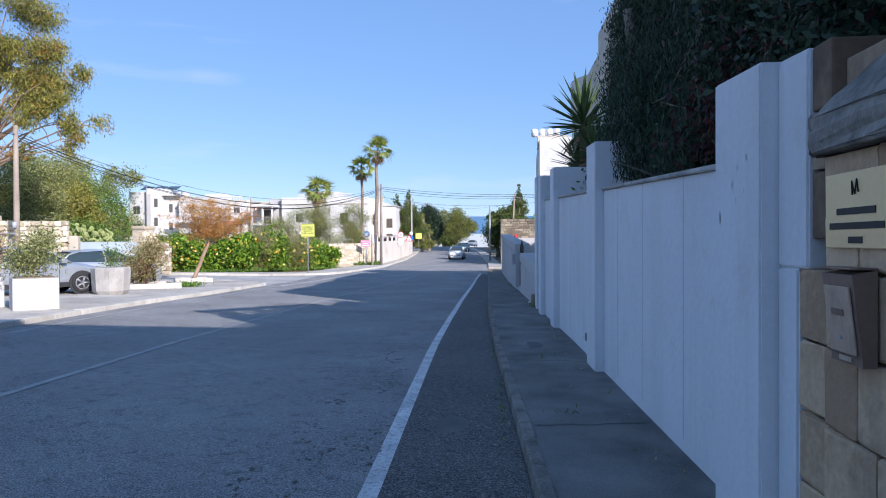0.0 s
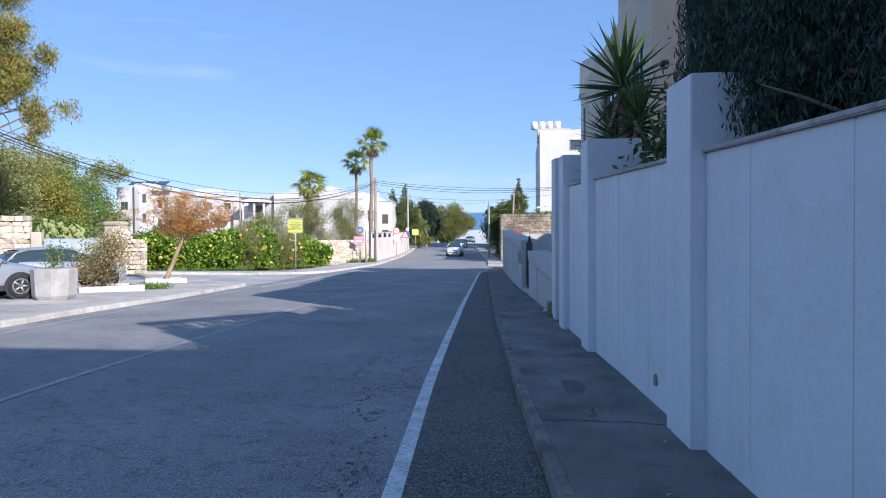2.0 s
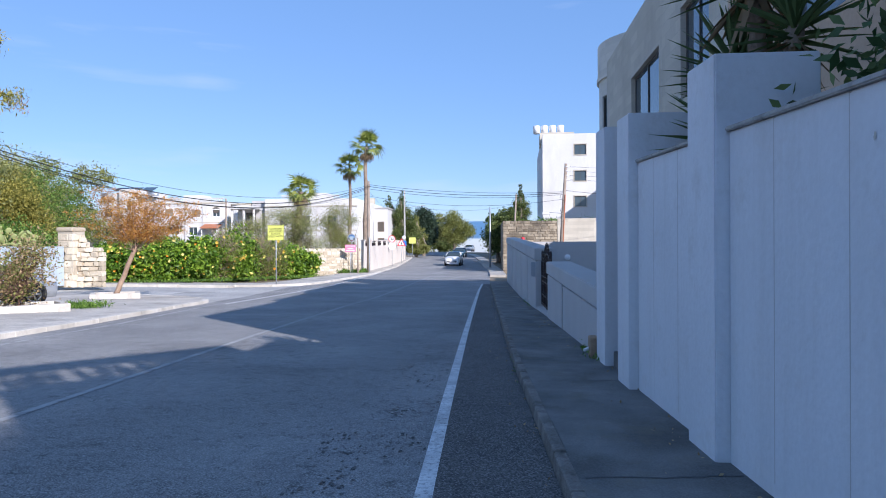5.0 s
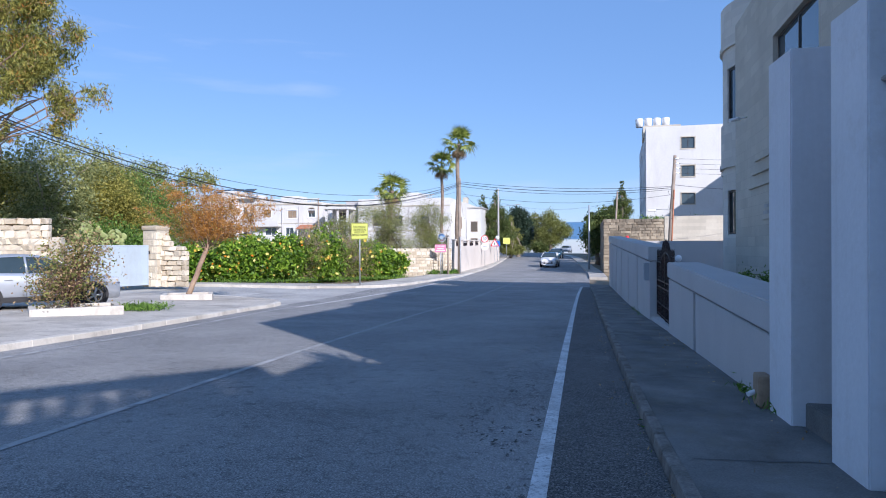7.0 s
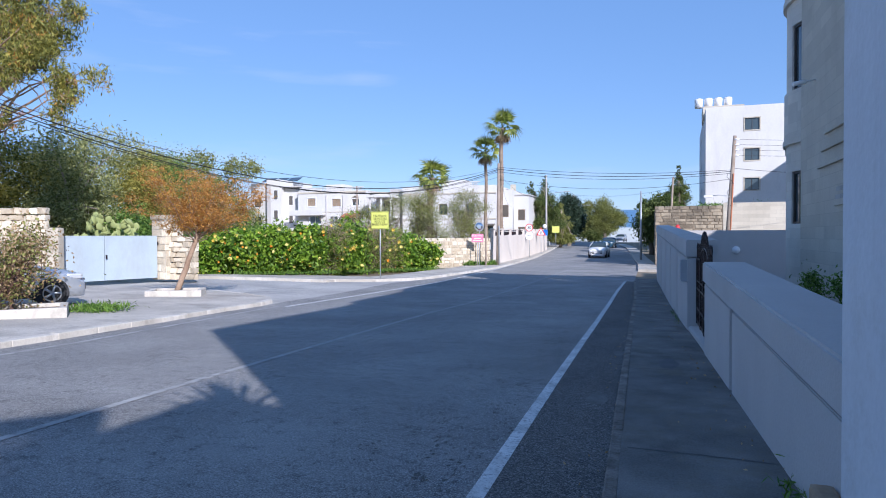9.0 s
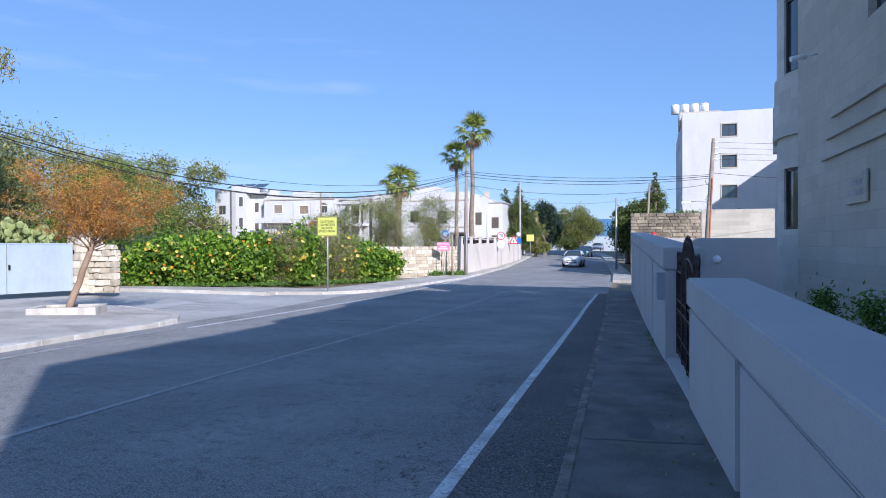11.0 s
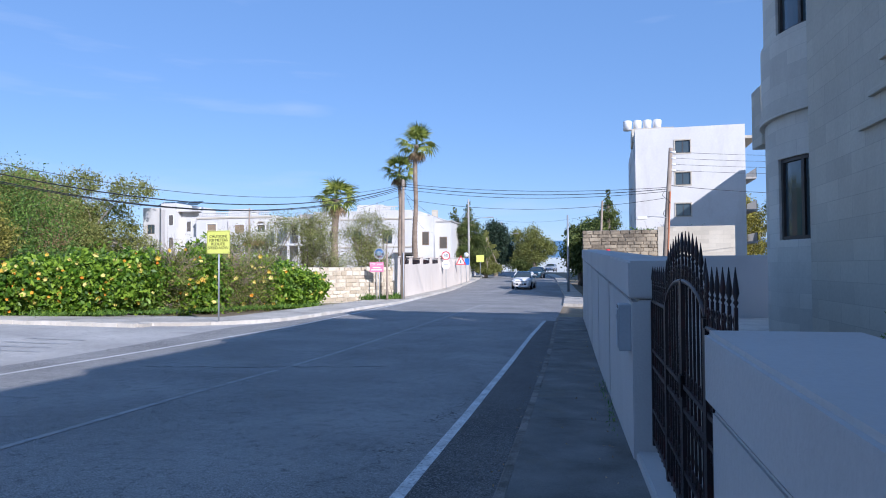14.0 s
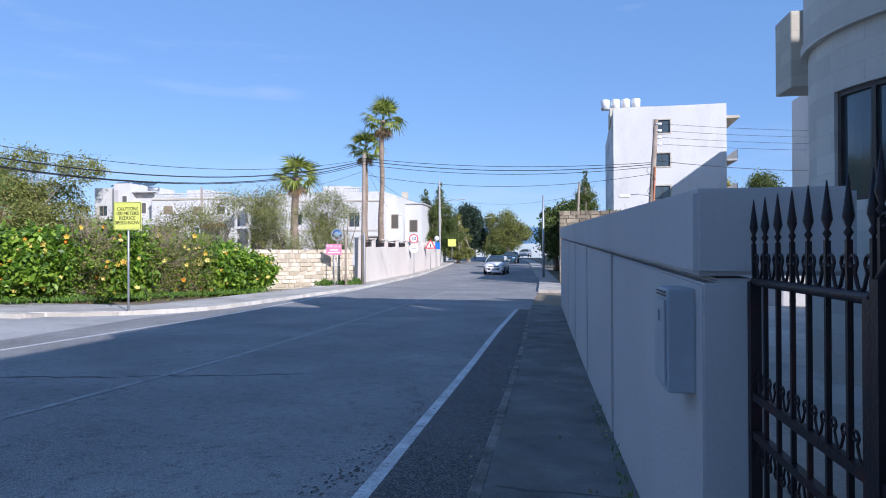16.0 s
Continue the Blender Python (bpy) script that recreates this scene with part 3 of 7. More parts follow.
def stripe(name, ys, centre, width, material, label):
    sheet(name, ys, lambda y: centre(y) - width / 2, lambda y: centre(y) + width / 2, 0.005, material, label, "road marking", 1)


def edge_x(y):
    return float(np.interp(y, (-10, 4, 7, 10, 13, 21.6, 33, 41, 49), (-0.5, -0.80, -0.91, -1.01, -1.08, -1.22, -1.38, -1.43, -1.36)))


stripe("edge_line", [float(v) for v in range(-10, 50, 2)], edge_x, 0.12, M["line"], "white painted line along the road edge")
sheet("road_edge", [float(v) for v in range(-10, 50, 2)], lambda y: edge_x(y) - 0.02, lambda y: kerb_x(y) - 0.001, 0.0035, M["asphalt_rough"], "darker gravelly strip of asphalt along the kerb", "road", 3)
stripe("centre_line", [float(v) for v in range(-10, 62, 2)], lambda y: float(np.interp(y, (-10, 6, 18, 30, 40, 62), (-4.8, -4.95, -5.35, -5.8, -5.65, -5.6))), 0.10, M["line_worn"], "faded white centre line")
stripe("edge_line", [float(v) for v in range(-10, 32, 2)], lambda y: left_x(y) + 0.55, 0.10, M["line_worn"], "faded white line beside the kerb")
stripe("edge_line", [30.0, 32.0, 34.0, 36.0, 38.0, 40.0, 42.0, 44.0, 48.0, 52.0, 58.0, 66.0], lambda y: float(np.interp(y, (30, 35, 43, 53, 66), (-10.2, -10.3, -9.85, -10.2, -10.7))), 0.12, M["line"], "white painted line across the side street mouth")


for k, (mx0, mx1, my) in enumerate(((-14.7, -12.5, 34.6), (-14.9, -13.0, 35.4), (-15.2, -13.2, 36.2), (-15.3, -13.4, 37.1))):
    sheet("road_marking", [my - 0.09, my + 0.09], lambda y: mx0, lambda y: mx1, 0.004, M["line_worn"], "faded white bar painted on the side street", "road marking", 4)


# ---------------------------------------------------------------- sea behind everything
sv = [(-1500, 300, 5.0), (1500, 300, 5.0), (4000, 4600, 176.0), (-4000, 4600, 176.0)]
tagged(new("sea", raw("sea", sv, [(0, 1, 2, 3)], M["sea"])), "calm blue sea meeting the sky", "sea", kind="structure")


# ---------------------------------------------------------------- walls beside the pavement
def along(y0, y1, inner, thick, z_hi, z_lo=None, bevel=0.01):
    """A wall block on the slanted wall line, inner metres behind it; z_hi(y) is its top, z_lo(y) its foot."""
    bm = bmesh.new()
    v = []
    for y in (y0, y1):
        xa = wall_x(y) + inner
        lo = gz(xa, y) - 0.3 if z_lo is None else z_lo(y)
        v += [bm.verts.new(p) for p in ((xa, y, lo), (xa + thick, y, lo), (xa + thick, y, z_hi(y)), (xa, y, z_hi(y)))]
    fs = [bm.faces.new([v[i] for i in f]) for f in ((0, 1, 2, 3), (7, 6, 5, 4), (0, 4, 5, 1), (1, 5, 6, 2), (2, 6, 7, 3), (3, 7, 4, 0))]
    bmesh.ops.recalc_face_normals(bm, faces=fs)
    if bevel:
        bmesh.ops.bevel(bm, geom=list(bm.edges), offset=bevel, segments=2, affect="EDGES")
    return bm


def wall_top(y):
    return 1.73 + 0.045 * y


def pier_top(y):
    return 2.28 + 0.045 * y


garden_wall = thing("garden_wall", (0, 0, 0), "white painted garden wall with projecting piers, faint streaks", "wall", kind="structure")
for y0, y1 in ((3.7, 7.55), (8.15, 11.9), (12.5, 14.55)):
    part("wall_panel", along(y0, y1, 0, 0.2, wall_top), M["white_wall"], garden_wall)
    part("coping", along(y0, y1, -0.03, 0.26, lambda y: wall_top(y) + 0.034, lambda y: wall_top(y) + 0.001, 0.008), M["wall_coping"], garden_wall, "thin grey weathered coping")
for y0, y1 in ((3.12, 3.7), (7.55, 8.15), (11.9, 12.5), (14.55, 15.15)):
    part("pier", along(y0, y1, -0.1, 0.72, pier_top if y0 > 4 else lambda y: pier_top(y) - 0.11), M["white_wall"], garden_wall)
part("pier", along(2.845, 3.119, -0.02, 0.6, lambda y: pier_top(y) - 0.115, lambda y: 1.38), M["white_wall"], garden_wall)
part("pier", along(2.93, 3.119, -0.02, 0.6, lambda y: 1.379), M["white_wall"], garden_wall)
part("gate_post", along(16.2, 16.85, -0.05, 0.75, lambda y: 2.35 + 0.045 * y), M["white_wall"], garden_wall)
part("door_step", along(15.15, 16.2, 0.06, 0.6, lambda y: gz(1, y) + 0.32), M["pave_shade"], garden_wall, "worn concrete door step")


def par_top(y):
    return 0.33 + 0.031 * y


def par_top2(y):
    return 0.57 + 0.03 * y


low_wall = thing("low_wall", (0, 0, 0), "pale grey rendered low wall under a thick parapet", "wall", kind="structure")
for y0, y1, top, drop, cuts in ((16.85, 24.15, par_top, 0.31, (21.2,)), (27.65, 48.3, par_top2, 0.36, (31.2, 34.7, 38.2, 41.7, 45.0))):
    ends = [y0, *cuts, y1]
    for a, b in zip(ends, ends[1:]):
        part("wall_panel", along(a + (0.0 if a == y0 else 0.09), b - (0.0 if b == y1 else 0.09), 0.0, 0.24, lambda y: top(y) - drop - 0.03), M["grey_wall"], low_wall)
        part("joint", along(a + 0.03, b - 0.03, 0.06, 0.15, lambda y: top(y) - drop - 0.012), M["grey_wall"], low_wall)
    part("parapet", along(y0, y1, -0.03, 0.62, top, lambda y: top(y) - drop, 0.02), M["grey_wall"], low_wall)
stub = thing("stone_block", (0.80, 16.87, gz(0.8, 17) + 0.112), "rough brown stone block at the wall end", "stone")
bm = box(0, 0.125, 0, 0.26, 0, 0.32, 0, 0.03)
part("block", bm, M["pillar_stone"], stub)
part("drain_pipe", tube([(0.04, 0.2, 0.14), (-0.07, 0.14, 0.11)], 0.025, 10), M["white_frame"], stub, "short white plastic drain pipe")
for jy in (4.6, 5.75, 6.8, 9.1, 10.4, 11.2, 13.1, 13.9):
    part("hairline_joint", along(jy, jy + 0.007, -0.0012, 0.02, lambda y: wall_top(y) - 0.004, lambda y: gz(1, y) + 0.2, 0), M["grey_wall"], garden_wall)
vent = thing("vent_cover", (wall_x(8.83) - 0.002, 8.83, 0.233), "small round grey vent cover low in the wall", "vent", rz=-90)
bm = bmesh.new()
add_tube(bm, [(0, 0.0, 0), (0, -0.012, 0)], [0.055, 0.05], 20)
part("cover", bm, M["coping"], vent)
fr = np.random.default_rng(2)
for fy, fz, fw, fh in ((3.62, 1.62, 0.035, 0.09), (3.45, 1.78, 0.02, 0.05), (3.38, 1.86, 0.02, 0.04), (3.4, 1.7, 0.015, 0.05), (3.3, 1.74, 0.012, 0.05), (3.27, 1.9, 0.02, 0.06), (10.2, 1.95, 0.03, 0.06)):
    bm = bmesh.new()
    bm.faces.new([bm.verts.new((wall_x(fy) - (0.101 if fy < 4 else 0.001) - 0.002, fy + 0.4 * fw * math.cos(a) * fr.uniform(0.6, 1.1), fz + 0.4 * fh * math.sin(a) * fr.uniform(0.6, 1.1))) for a in np.linspace(0, 6.28, 10)[:-1]])
    part("paint_flake", bm, M["kerb_pale"], garden_wall)


# ---------------------------------------------------------------- buildings
def facade(width, height, openings, thick=0.25):
    """A wall in the local x-z plane (its face at y = 0, its back at y = thick), with openings (x, z, w, h) through it."""
    xs = sorted({0.0, width, *[o[0] for o in openings], *[o[0] + o[2] for o in openings]})
    zs = sorted({0.0, height, *[o[1] for o in openings], *[o[1] + o[3] for o in openings]})
    hole = lambda x, z: any(o[0] < x < o[0] + o[2] and o[1] < z < o[1] + o[3] for o in openings)
    bm = bmesh.new()
    for x0, x1 in zip(xs, xs[1:]):
        for z0, z1 in zip(zs, zs[1:]):
            if not hole((x0 + x1) / 2, (z0 + z1) / 2):
                for y, order in ((0, 1), (thick, -1)):
                    bm.faces.new([bm.verts.new(p) for p in ((x0, y, z0), (x1, y, z0), (x1, y, z1), (x0, y, z1))][::order])
    for x, z, w, h in [*openings, (0.0, 0.0, width, height)]:
        c = ((x, z), (x + w, z), (x + w, z + h), (x, z + h))
        for (ax, az), (bx, bz) in zip(c, c[1:] + c[:1]):
            bm.faces.new([bm.verts.new(p) for p in ((ax, 0, az), (ax, thick, az), (bx, thick, bz), (bx, 0, bz))])
    bmesh.ops.remove_doubles(bm, verts=bm.verts, dist=0.0005)
    return bm


def window(parent, m, x, z, w, h, frame_mat, glass_mat, bars=1, surround=None, depth=0.1):
    """A window in an opening of a facade whose pose under its building is m."""
    bm = bmesh.new()
    t = 0.06
    for a in ((x, x + w, z, z + t), (x, x + w, z + h - t, z + h), (x, x + t, z + t, z + h - t), (x + w - t, x + w, z + t, z + h - t)):
        add_box(bm, a[0], a[1], depth, depth + 0.06, a[2], a[3])
    for i in range(bars):
        c = x + w * (i + 1) / (bars + 1)
        add_box(bm, c - 0.03, c + 0.03, depth - 0.01, depth + 0.05, z + t, z + h - t)
    win = part("window", bm, frame_mat, parent)
    win.matrix_basis = m
    pane = part("pane", box(x + 0.02, x + w - 0.02, depth + 0.02, depth + 0.035, z + 0.02, z + h - 0.02), glass_mat, win)
    if surround:
        bm = bmesh.new()
        s = 0.13
        for a in ((x - s, x + w + s, z - s, z), (x - s, x + w + s, z + h, z + h + s), (x - s, x, z, z + h), (x + w, x + w + s, z, z + h)):
            add_box(bm, a[0], a[1], -0.05, 0.0, a[2], a[3])
        part("surround", bm, surround, win)
    return win


def block(name, label, at, w, d, h, wall_mat, windows, rz=0.0, side_windows=(), parapet=0.5, frame_mat=None, surround=None, bars=1, category="house", right_windows=()):
    """A building w wide (x), d deep (y), h high, front at y = 0, with windows (x, z, w, h) in the front and left side."""
    b = thing(name, at, label, category, rz=rz)
    fm = frame_mat or M["window_frame"]
    f = part("wall", facade(w, h, windows), wall_mat, b)
    for o in windows:
        window(b, Matrix.Identity(4), *o, fm, M["window"], bars, surround)
    ml = pose(0, d - 0.252, 0, 0, 0, -90)
    s = part("wall", facade(d - 0.504, h, side_windows), wall_mat, b)
    s.matrix_basis = ml
    for o in side_windows:
        window(b, ml, *o, fm, M["window"], bars, None)
    mr = pose(w, 0.252, 0, 0, 0, 90)
    s = part("wall", facade(d - 0.504, h, right_windows), wall_mat, b)
    s.matrix_basis = mr
    part("wall", box(0, w, d - 0.25, d, 0, h), wall_mat, b)
    part("roof", box(0.251, w - 0.251, 0.251, d - 0.251, h - parapet - 0.2, h - parapet), M["pave_sun"], b)
    part("floor", box(0.255, w - 0.255, 0.255, d - 0.255, 0.003, 0.1), M["pave_shade"], b)
    return b


# apartment block above the side entry
AX, AY, AZ = 6.0, 99.0, 1.2
apt = block("apartment_building", "white four-storey apartment building with small dark windows", (AX, AY, AZ), 11.6, 26.0, 15.7, M["white_far"],
            [(4.3, 5.7, 1.6, 1.4), (4.3, 9.2, 1.6, 1.4), (4.3, 12.8, 1.6, 1.4)], -2.0,
            [(d0, z0, 1.1, 1.6) for z0 in (1.9, 5.5, 9.0, 12.6) for d0 in (3.0, 8.5, 11.0, 15.5, 20.0, 23.0)], surround=M["cream"], category="building")

# house with a rounded bay behind the low wall
house = thing("house", (0, 0, 0), "cream stone house with rounded corner bay and dark sliding windows", "house")


def house_wall(x, y_near, y_far, z0, z1, openings, material, thick=0.3, bars=1, frame_mat=None):
    """A wall facing the road from y_far back to y_near; openings count from y_near: (y, z, w, h)."""
    m = pose(x, y_far, z0, 0, 0, -90)
    w = y_far - y_near
    local = [(w - o[0] - o[2], o[1] - z0, o[2], o[3]) for o in openings]
    part("wall", facade(w, z1 - z0, local, thick), material, house).matrix_basis = m
    for o in local:
        window(house, m, *o, frame_mat or M["window_frame"], M["window"], bars, None, 0.12)


def front_wall(y, x0, x1, z0, z1, material):
    part("wall", box(x0, x1, y, y + 0.3, z0, z1), material, house)


house_wall(3.35, 11.6, 18.6, -0.6, 8.3, [(0.9, 4.3, 1.2, 2.1), (3.2, 4.2, 1.6, 2.1)], M["tan"], frame_mat=M["white_frame"], bars=0)
house_wall(3.45, 18.6, 23.4, -0.8, 8.7, [(1.3, 4.6, 1.9, 2.0), (1.2, 0.6, 1.8, 2.2)], M["cream"])
house_wall(3.62, 23.4, 32.2, -1.0, 8.3, [(1.0, 4.9, 3.4, 1.7), (1.1, 1.0, 1.2, 2.2)], M["cream"])
front_wall(11.6, 3.65, 13.0, -0.6, 8.3, M["tan"])
front_wall(23.1, 3.75, 4.2, -0.8, 8.7, M["cream"])
part("roof", box(3.92, 12.7, 11.9, 32.2, 7.5, 7.7), M["pave_sun"], house)
# two blocks added before the tan house to shade the road by the yucca
part("wall", box(3.42, 12.7, 8.6, 10.4, -0.5, 5.7), M["tan"], house)
part("wall", box(3.42, 12.7, 10.402, 11.596, -0.5, 5.0), M["tan"], house)
# set-back roof storey, hidden from the street, added to lengthen the house shadow
for y0, y1, z1 in ((10.0, 16.4, 9.9), (16.4, 21.6, 10.25), (21.6, 30.2, 10.6)):
    part("wall", box(5.5, 12.69, max(y0, 11.91), y1 - 0.004, 7.702, z1), M["cream"], house)
part("wall", box(12.7, 13.0, 11.9, 44.0, -1, 8.8), M["cream"], house)
part("wall", box(6.3, 12.7, 39.1, 39.4, -1, 8.0), M["cream"], house)


def bay_ring(r, z0, z1, a0, a1, material, name="bay", thick=0.25):
    """A curved wall round the bay's centre from angle a0 to a1 (degrees)."""
    bm = bmesh.new()
    n = max(2, int(abs(a1 - a0) / 3))
    cols = []
    for i in range(n + 1):
        a = radians(a0 + (a1 - a0) * i / n)
        c, s = math.cos(a), math.sin(a)
        cols.append([bm.verts.new((BAY[0] + rr_ * c, BAY[1] + rr_ * s, z)) for rr_, z in ((r, z0), (r, z1), (r - thick, z1), (r - thick, z0))])
    for p, q in zip(cols, cols[1:]):
        for j in range(4):
            f = bm.faces.new((p[j], p[(j + 1) % 4], q[(j + 1) % 4], q[j]))
            f.smooth = False
    bm.faces.new(cols[0])
    bm.faces.new(cols[-1][::-1])
    bmesh.ops.recalc_face_normals(bm, faces=list(bm.faces))
    return part(name, bm, material, house)


BAY = (6.33, 35.2)
R = 2.5
for z0, z1, out in ((-1.2, 0.9, 0.0), (0.9, 1.82, 0.0), (3.35, 4.15, 0.0), (4.15, 4.3, 0.1), (4.3, 5.7, 0.06), (7.6, 8.3, 0.0), (8.3, 8.45, 0.1), (8.45, 9.8, 0.06)):
    bay_ring(R + out, z0, z1, 120, 268, M["bay_stone"])
for z0, z1 in ((1.82, 3.35), (5.7, 7.6)):
    for a0, a1 in ((120, 190), (228, 268)):
        bay_ring(R, z0, z1, a0, a1, M["bay_stone"])
    w_ob = bay_ring(R - 0.1, z0 + 0.05, z1 - 0.05, 190, 228, M["window"], "pane", 0.02)
    for a in (190.8, 205.0, 227.2):
        bay_ring(R - 0.05, z0, z1, a - 0.8, a + 0.8, M["window_frame"], "window_frame", 0.08)
    bay_ring(R - 0.05, z0, z0 + 0.07, 190, 228, M["window_frame"], "window_frame", 0.1)
    bay_ring(R - 0.05, z1 - 0.07, z1, 190, 228, M["window_frame"], "window_frame", 0.1)
part("bay_roof", cyl(BAY[0], BAY[1], 9.2, 9.3, 2.24, n=40), M["pave_sun"], house)
part("roof", box(6.0, 12.7, 37.0, 39.1, 7.7, 7.9), M["pave_sun"], house)
part("wall", box(5.7, 5.95, 37.0, 39.4, -1.2, 8.0), M["cream"], house)
bm = box(4.42, 5.75, 38.2, 39.1, 4.25, 5.7, 0.02, 0.03)
part("balcony", bm, M["cream"], house, "cream stone balcony jutting from the side")

M["far_pane"] = glass("brownish_far_glass", (0.10, 0.085, 0.07), 0.15)
M["shutter"] = surf("tan_shutter_paint", (0.24, 0.18, 0.12), (0.34, 0.26, 0.18), 0.7, 2, 20, 0)


def disc_plate(r, t=0.02, n=24):
    """A plain round plate facing -y."""
    return add_tube(bmesh.new(), [(0, 0, 0), (0, t, 0)], [r, r], n)


def storey_band(parent, x0, x1, z, out=0.1, h=0.16, mat="cream"):
    part("cornice", box(x0, x1, -out, -0.003, z, z + h, 0, 0.01), M[mat], parent)


def balustrade(parent, x0, x1, z, y=0.12):
    part("rail", box(x0, x1, y - 0.13, y + 0.13, z + 0.42, z + 0.54), M["white_far"], parent)
    for k in range(int((x1 - x0) / 0.26)):
        part("baluster", cyl(x0 + 0.13 + 0.26 * k, y, z, z + 0.42, 0.07, n=6), M["white_far"], parent)


def shutters(parent, x, z, w, h):
    """Two louvred leaves half filling a window."""
    for a in (x + 0.05, x + w / 2 + 0.02):
        lf = part("shutter", box(a, a + w / 2 - 0.07, 0.05, 0.09, z + 0.06, z + h - 0.06), M["shutter"], parent)


villa = block("villa", "white two-storey villa with roof balustrade", (-33.7, 100.0, -0.3), 13.5, 13.0, 8.75, M["white_far"], [(9.2, 4.6, 1.3, 1.7), (2.2, 4.9, 1.1, 1.3), (5.4, 4.8, 1.2, 1.5), (11.3, 1.0, 1.8, 2.2)], frame_mat=M["shutter"])
part("wing", box(13.5, 15.4, 1.5, 11.0, 0, 8.1), M["white_far"], villa)
part("wing", box(15.402, 17.4, 3.0, 11.0, 0, 7.4), M["white_far"], villa)
part("roof_slab", box(15.3, 17.55, 2.85, 11.1, 7.402, 7.55), M["grey_wall"], villa)
part("recess", box(-2.3, -0.01, 1.0, 10.0, 0, 8.6), M["grey_wall"], villa, "grey rendered stair tower")
part("stair_house", box(4.5, 8.0, 4.0, 8.0, 8.3, 9.9), M["white_far"], villa)
for wx_, wy_, wz_, ww_, wh_ in ((14.0, 1.5, 4.4, 0.9, 1.7), (15.9, 3.0, 4.0, 1.0, 1.5), (15.9, 3.0, 1.0, 1.0, 2.1)):
    wn_ = part("window_frame", box(wx_, wx_ + ww_, wy_ - 0.03, wy_ - 0.002, wz_, wz_ + wh_), M["shutter"], villa)
    part("pane", box(wx_ + 0.08, wx_ + ww_ - 0.08, wy_ - 0.042, wy_ - 0.031, wz_ + 0.08, wz_ + wh_ - 0.08), M["far_pane"], wn_)
part("chimney", box(14.2, 14.9, 6.0, 6.7, 8.102, 9.2), M["cream"], villa)
balustrade(villa, 2.4, 4.8, 8.76)
balustrade(villa, 8.6, 11.2, 8.76)
storey_band(villa, -0.05, 13.5, 4.1)
storey_band(villa, -0.05, 13.55, 7.6)
part("drain_pipe", cyl(7.6, -0.07, 0.3, 7.5, 0.05, n=8), M["grey_wall"], villa)
part("awning", box(10.8, 13.4, -1.0, -0.02, 3.4, 3.52, -0.0, 0.01), M["concrete"], villa)
t_windows = [(1.6, 6.35, 1.3, 1.15), (5.6, 6.2, 1.4, 1.15), (8.8, 6.3, 1.1, 1.0), (1.9, 3.7, 1.9, 1.2), (5.2, 3.6, 1.3, 1.2)]
terrace = block("house", "long white house with stained parapet, balcony and arched window", (-50.3, 100.0, -0.3), 11.1, 12.0, 8.5, M["white_far"], t_windows, surround=M["white_frame"], frame_mat=M["white_frame"])
for o in t_windows[:2]:
    shutters(terrace, *o)
arch = bmesh.new()
arch_pts = [(9.35 + 0.68 * math.cos(a), 7.3 + 0.5 * math.sin(a)) for a in np.linspace(0, math.pi, 11)]
for (ax_, az_), (bx_, bz_) in zip(arch_pts, arch_pts[1:]):
    arch.faces.new([arch.verts.new(p) for p in ((ax_, -0.06, az_), (bx_, -0.06, bz_), (9.35 + (bx_ - 9.35) * 0.8, -0.06, 7.3 + (bz_ - 7.3) * 0.75), (9.35 + (ax_ - 9.35) * 0.8, -0.06, 7.3 + (az_ - 7.3) * 0.75))])
part("window_arch", arch, M["cream"], terrace, "cream stone arch over the window")
part("fanlight", disc_plate(0.5), M["far_pane"], terrace).matrix_basis = pose(9.35, -0.03, 7.3)
tower = part("tower", cyl(12.6, 2.2, 0, 8.0, 1.75, n=32), M["white_far"], terrace, "round white stair tower")
part("tower_rim", add_tube(bmesh.new(), [(12.6, 2.2, 8.0), (12.6, 2.2, 8.2)], [1.85, 1.85], 32), M["cream"], tower)
part("canopy", add_box(bmesh.new(), 7.6, 10.2, -1.5, -0.02, 4.55, 4.7, 0.35), M["terracotta"], terrace, "red tiled canopy over the entrance")
for cx_ in (7.75, 10.0):
    part("post", cyl(cx_, -1.35, 0, 4.35, 0.09, n=8), M["white_far"], terrace)
part("balcony", box(-0.8, 4.6, -1.25, -0.01, 4.95, 5.15, 0, 0.02), M["white_far"], terrace)
part("balcony_wall", box(-0.8, 4.6, -1.25, -1.1, 5.152, 5.75, 0, 0.01), M["white_far"], terrace)
part("parapet", box(0.0, 11.0, -0.12, 0.0, 8.2, 8.4), M["cream"], terrace, "stained projecting cornice")
balustrade(terrace, 0.3, 10.6, 8.502)
storey_band(terrace, -0.05, 11.1, 5.4, 0.06, 0.1)
for px in (4.75, 7.4):
    part("drain_pipe", cyl(px, -0.16, 0.3, 7.9, 0.05, n=8), M["grey_wall"], terrace)
part("roof_box", box(3.0, 6.0, 3.0, 6.0, 8.0, 9.7), M["white_far"], terrace)
tall_house = block("house", "white modern house in stepped blocks with rooftop panels", (-59.1, 101.0, -0.3), 3.4, 11.0, 10.0, M["white_far"], [(0.6, 6.4, 1.2, 1.3), (0.6, 3.6, 1.2, 1.3)], frame_mat=M["shutter"])
part("block_wall", box(3.402, 5.7, -0.9, 9.0, 0, 10.45), M["white_far"], tall_house)
part("block_wall", box(5.702, 8.5, 0.4, 9.0, 0, 9.3), M["white_far"], tall_house)
part("recess", box(3.42, 4.1, -0.92, -0.901, 3.0, 9.6), M["grey_wall"], tall_house, "grey rendered stair bay")
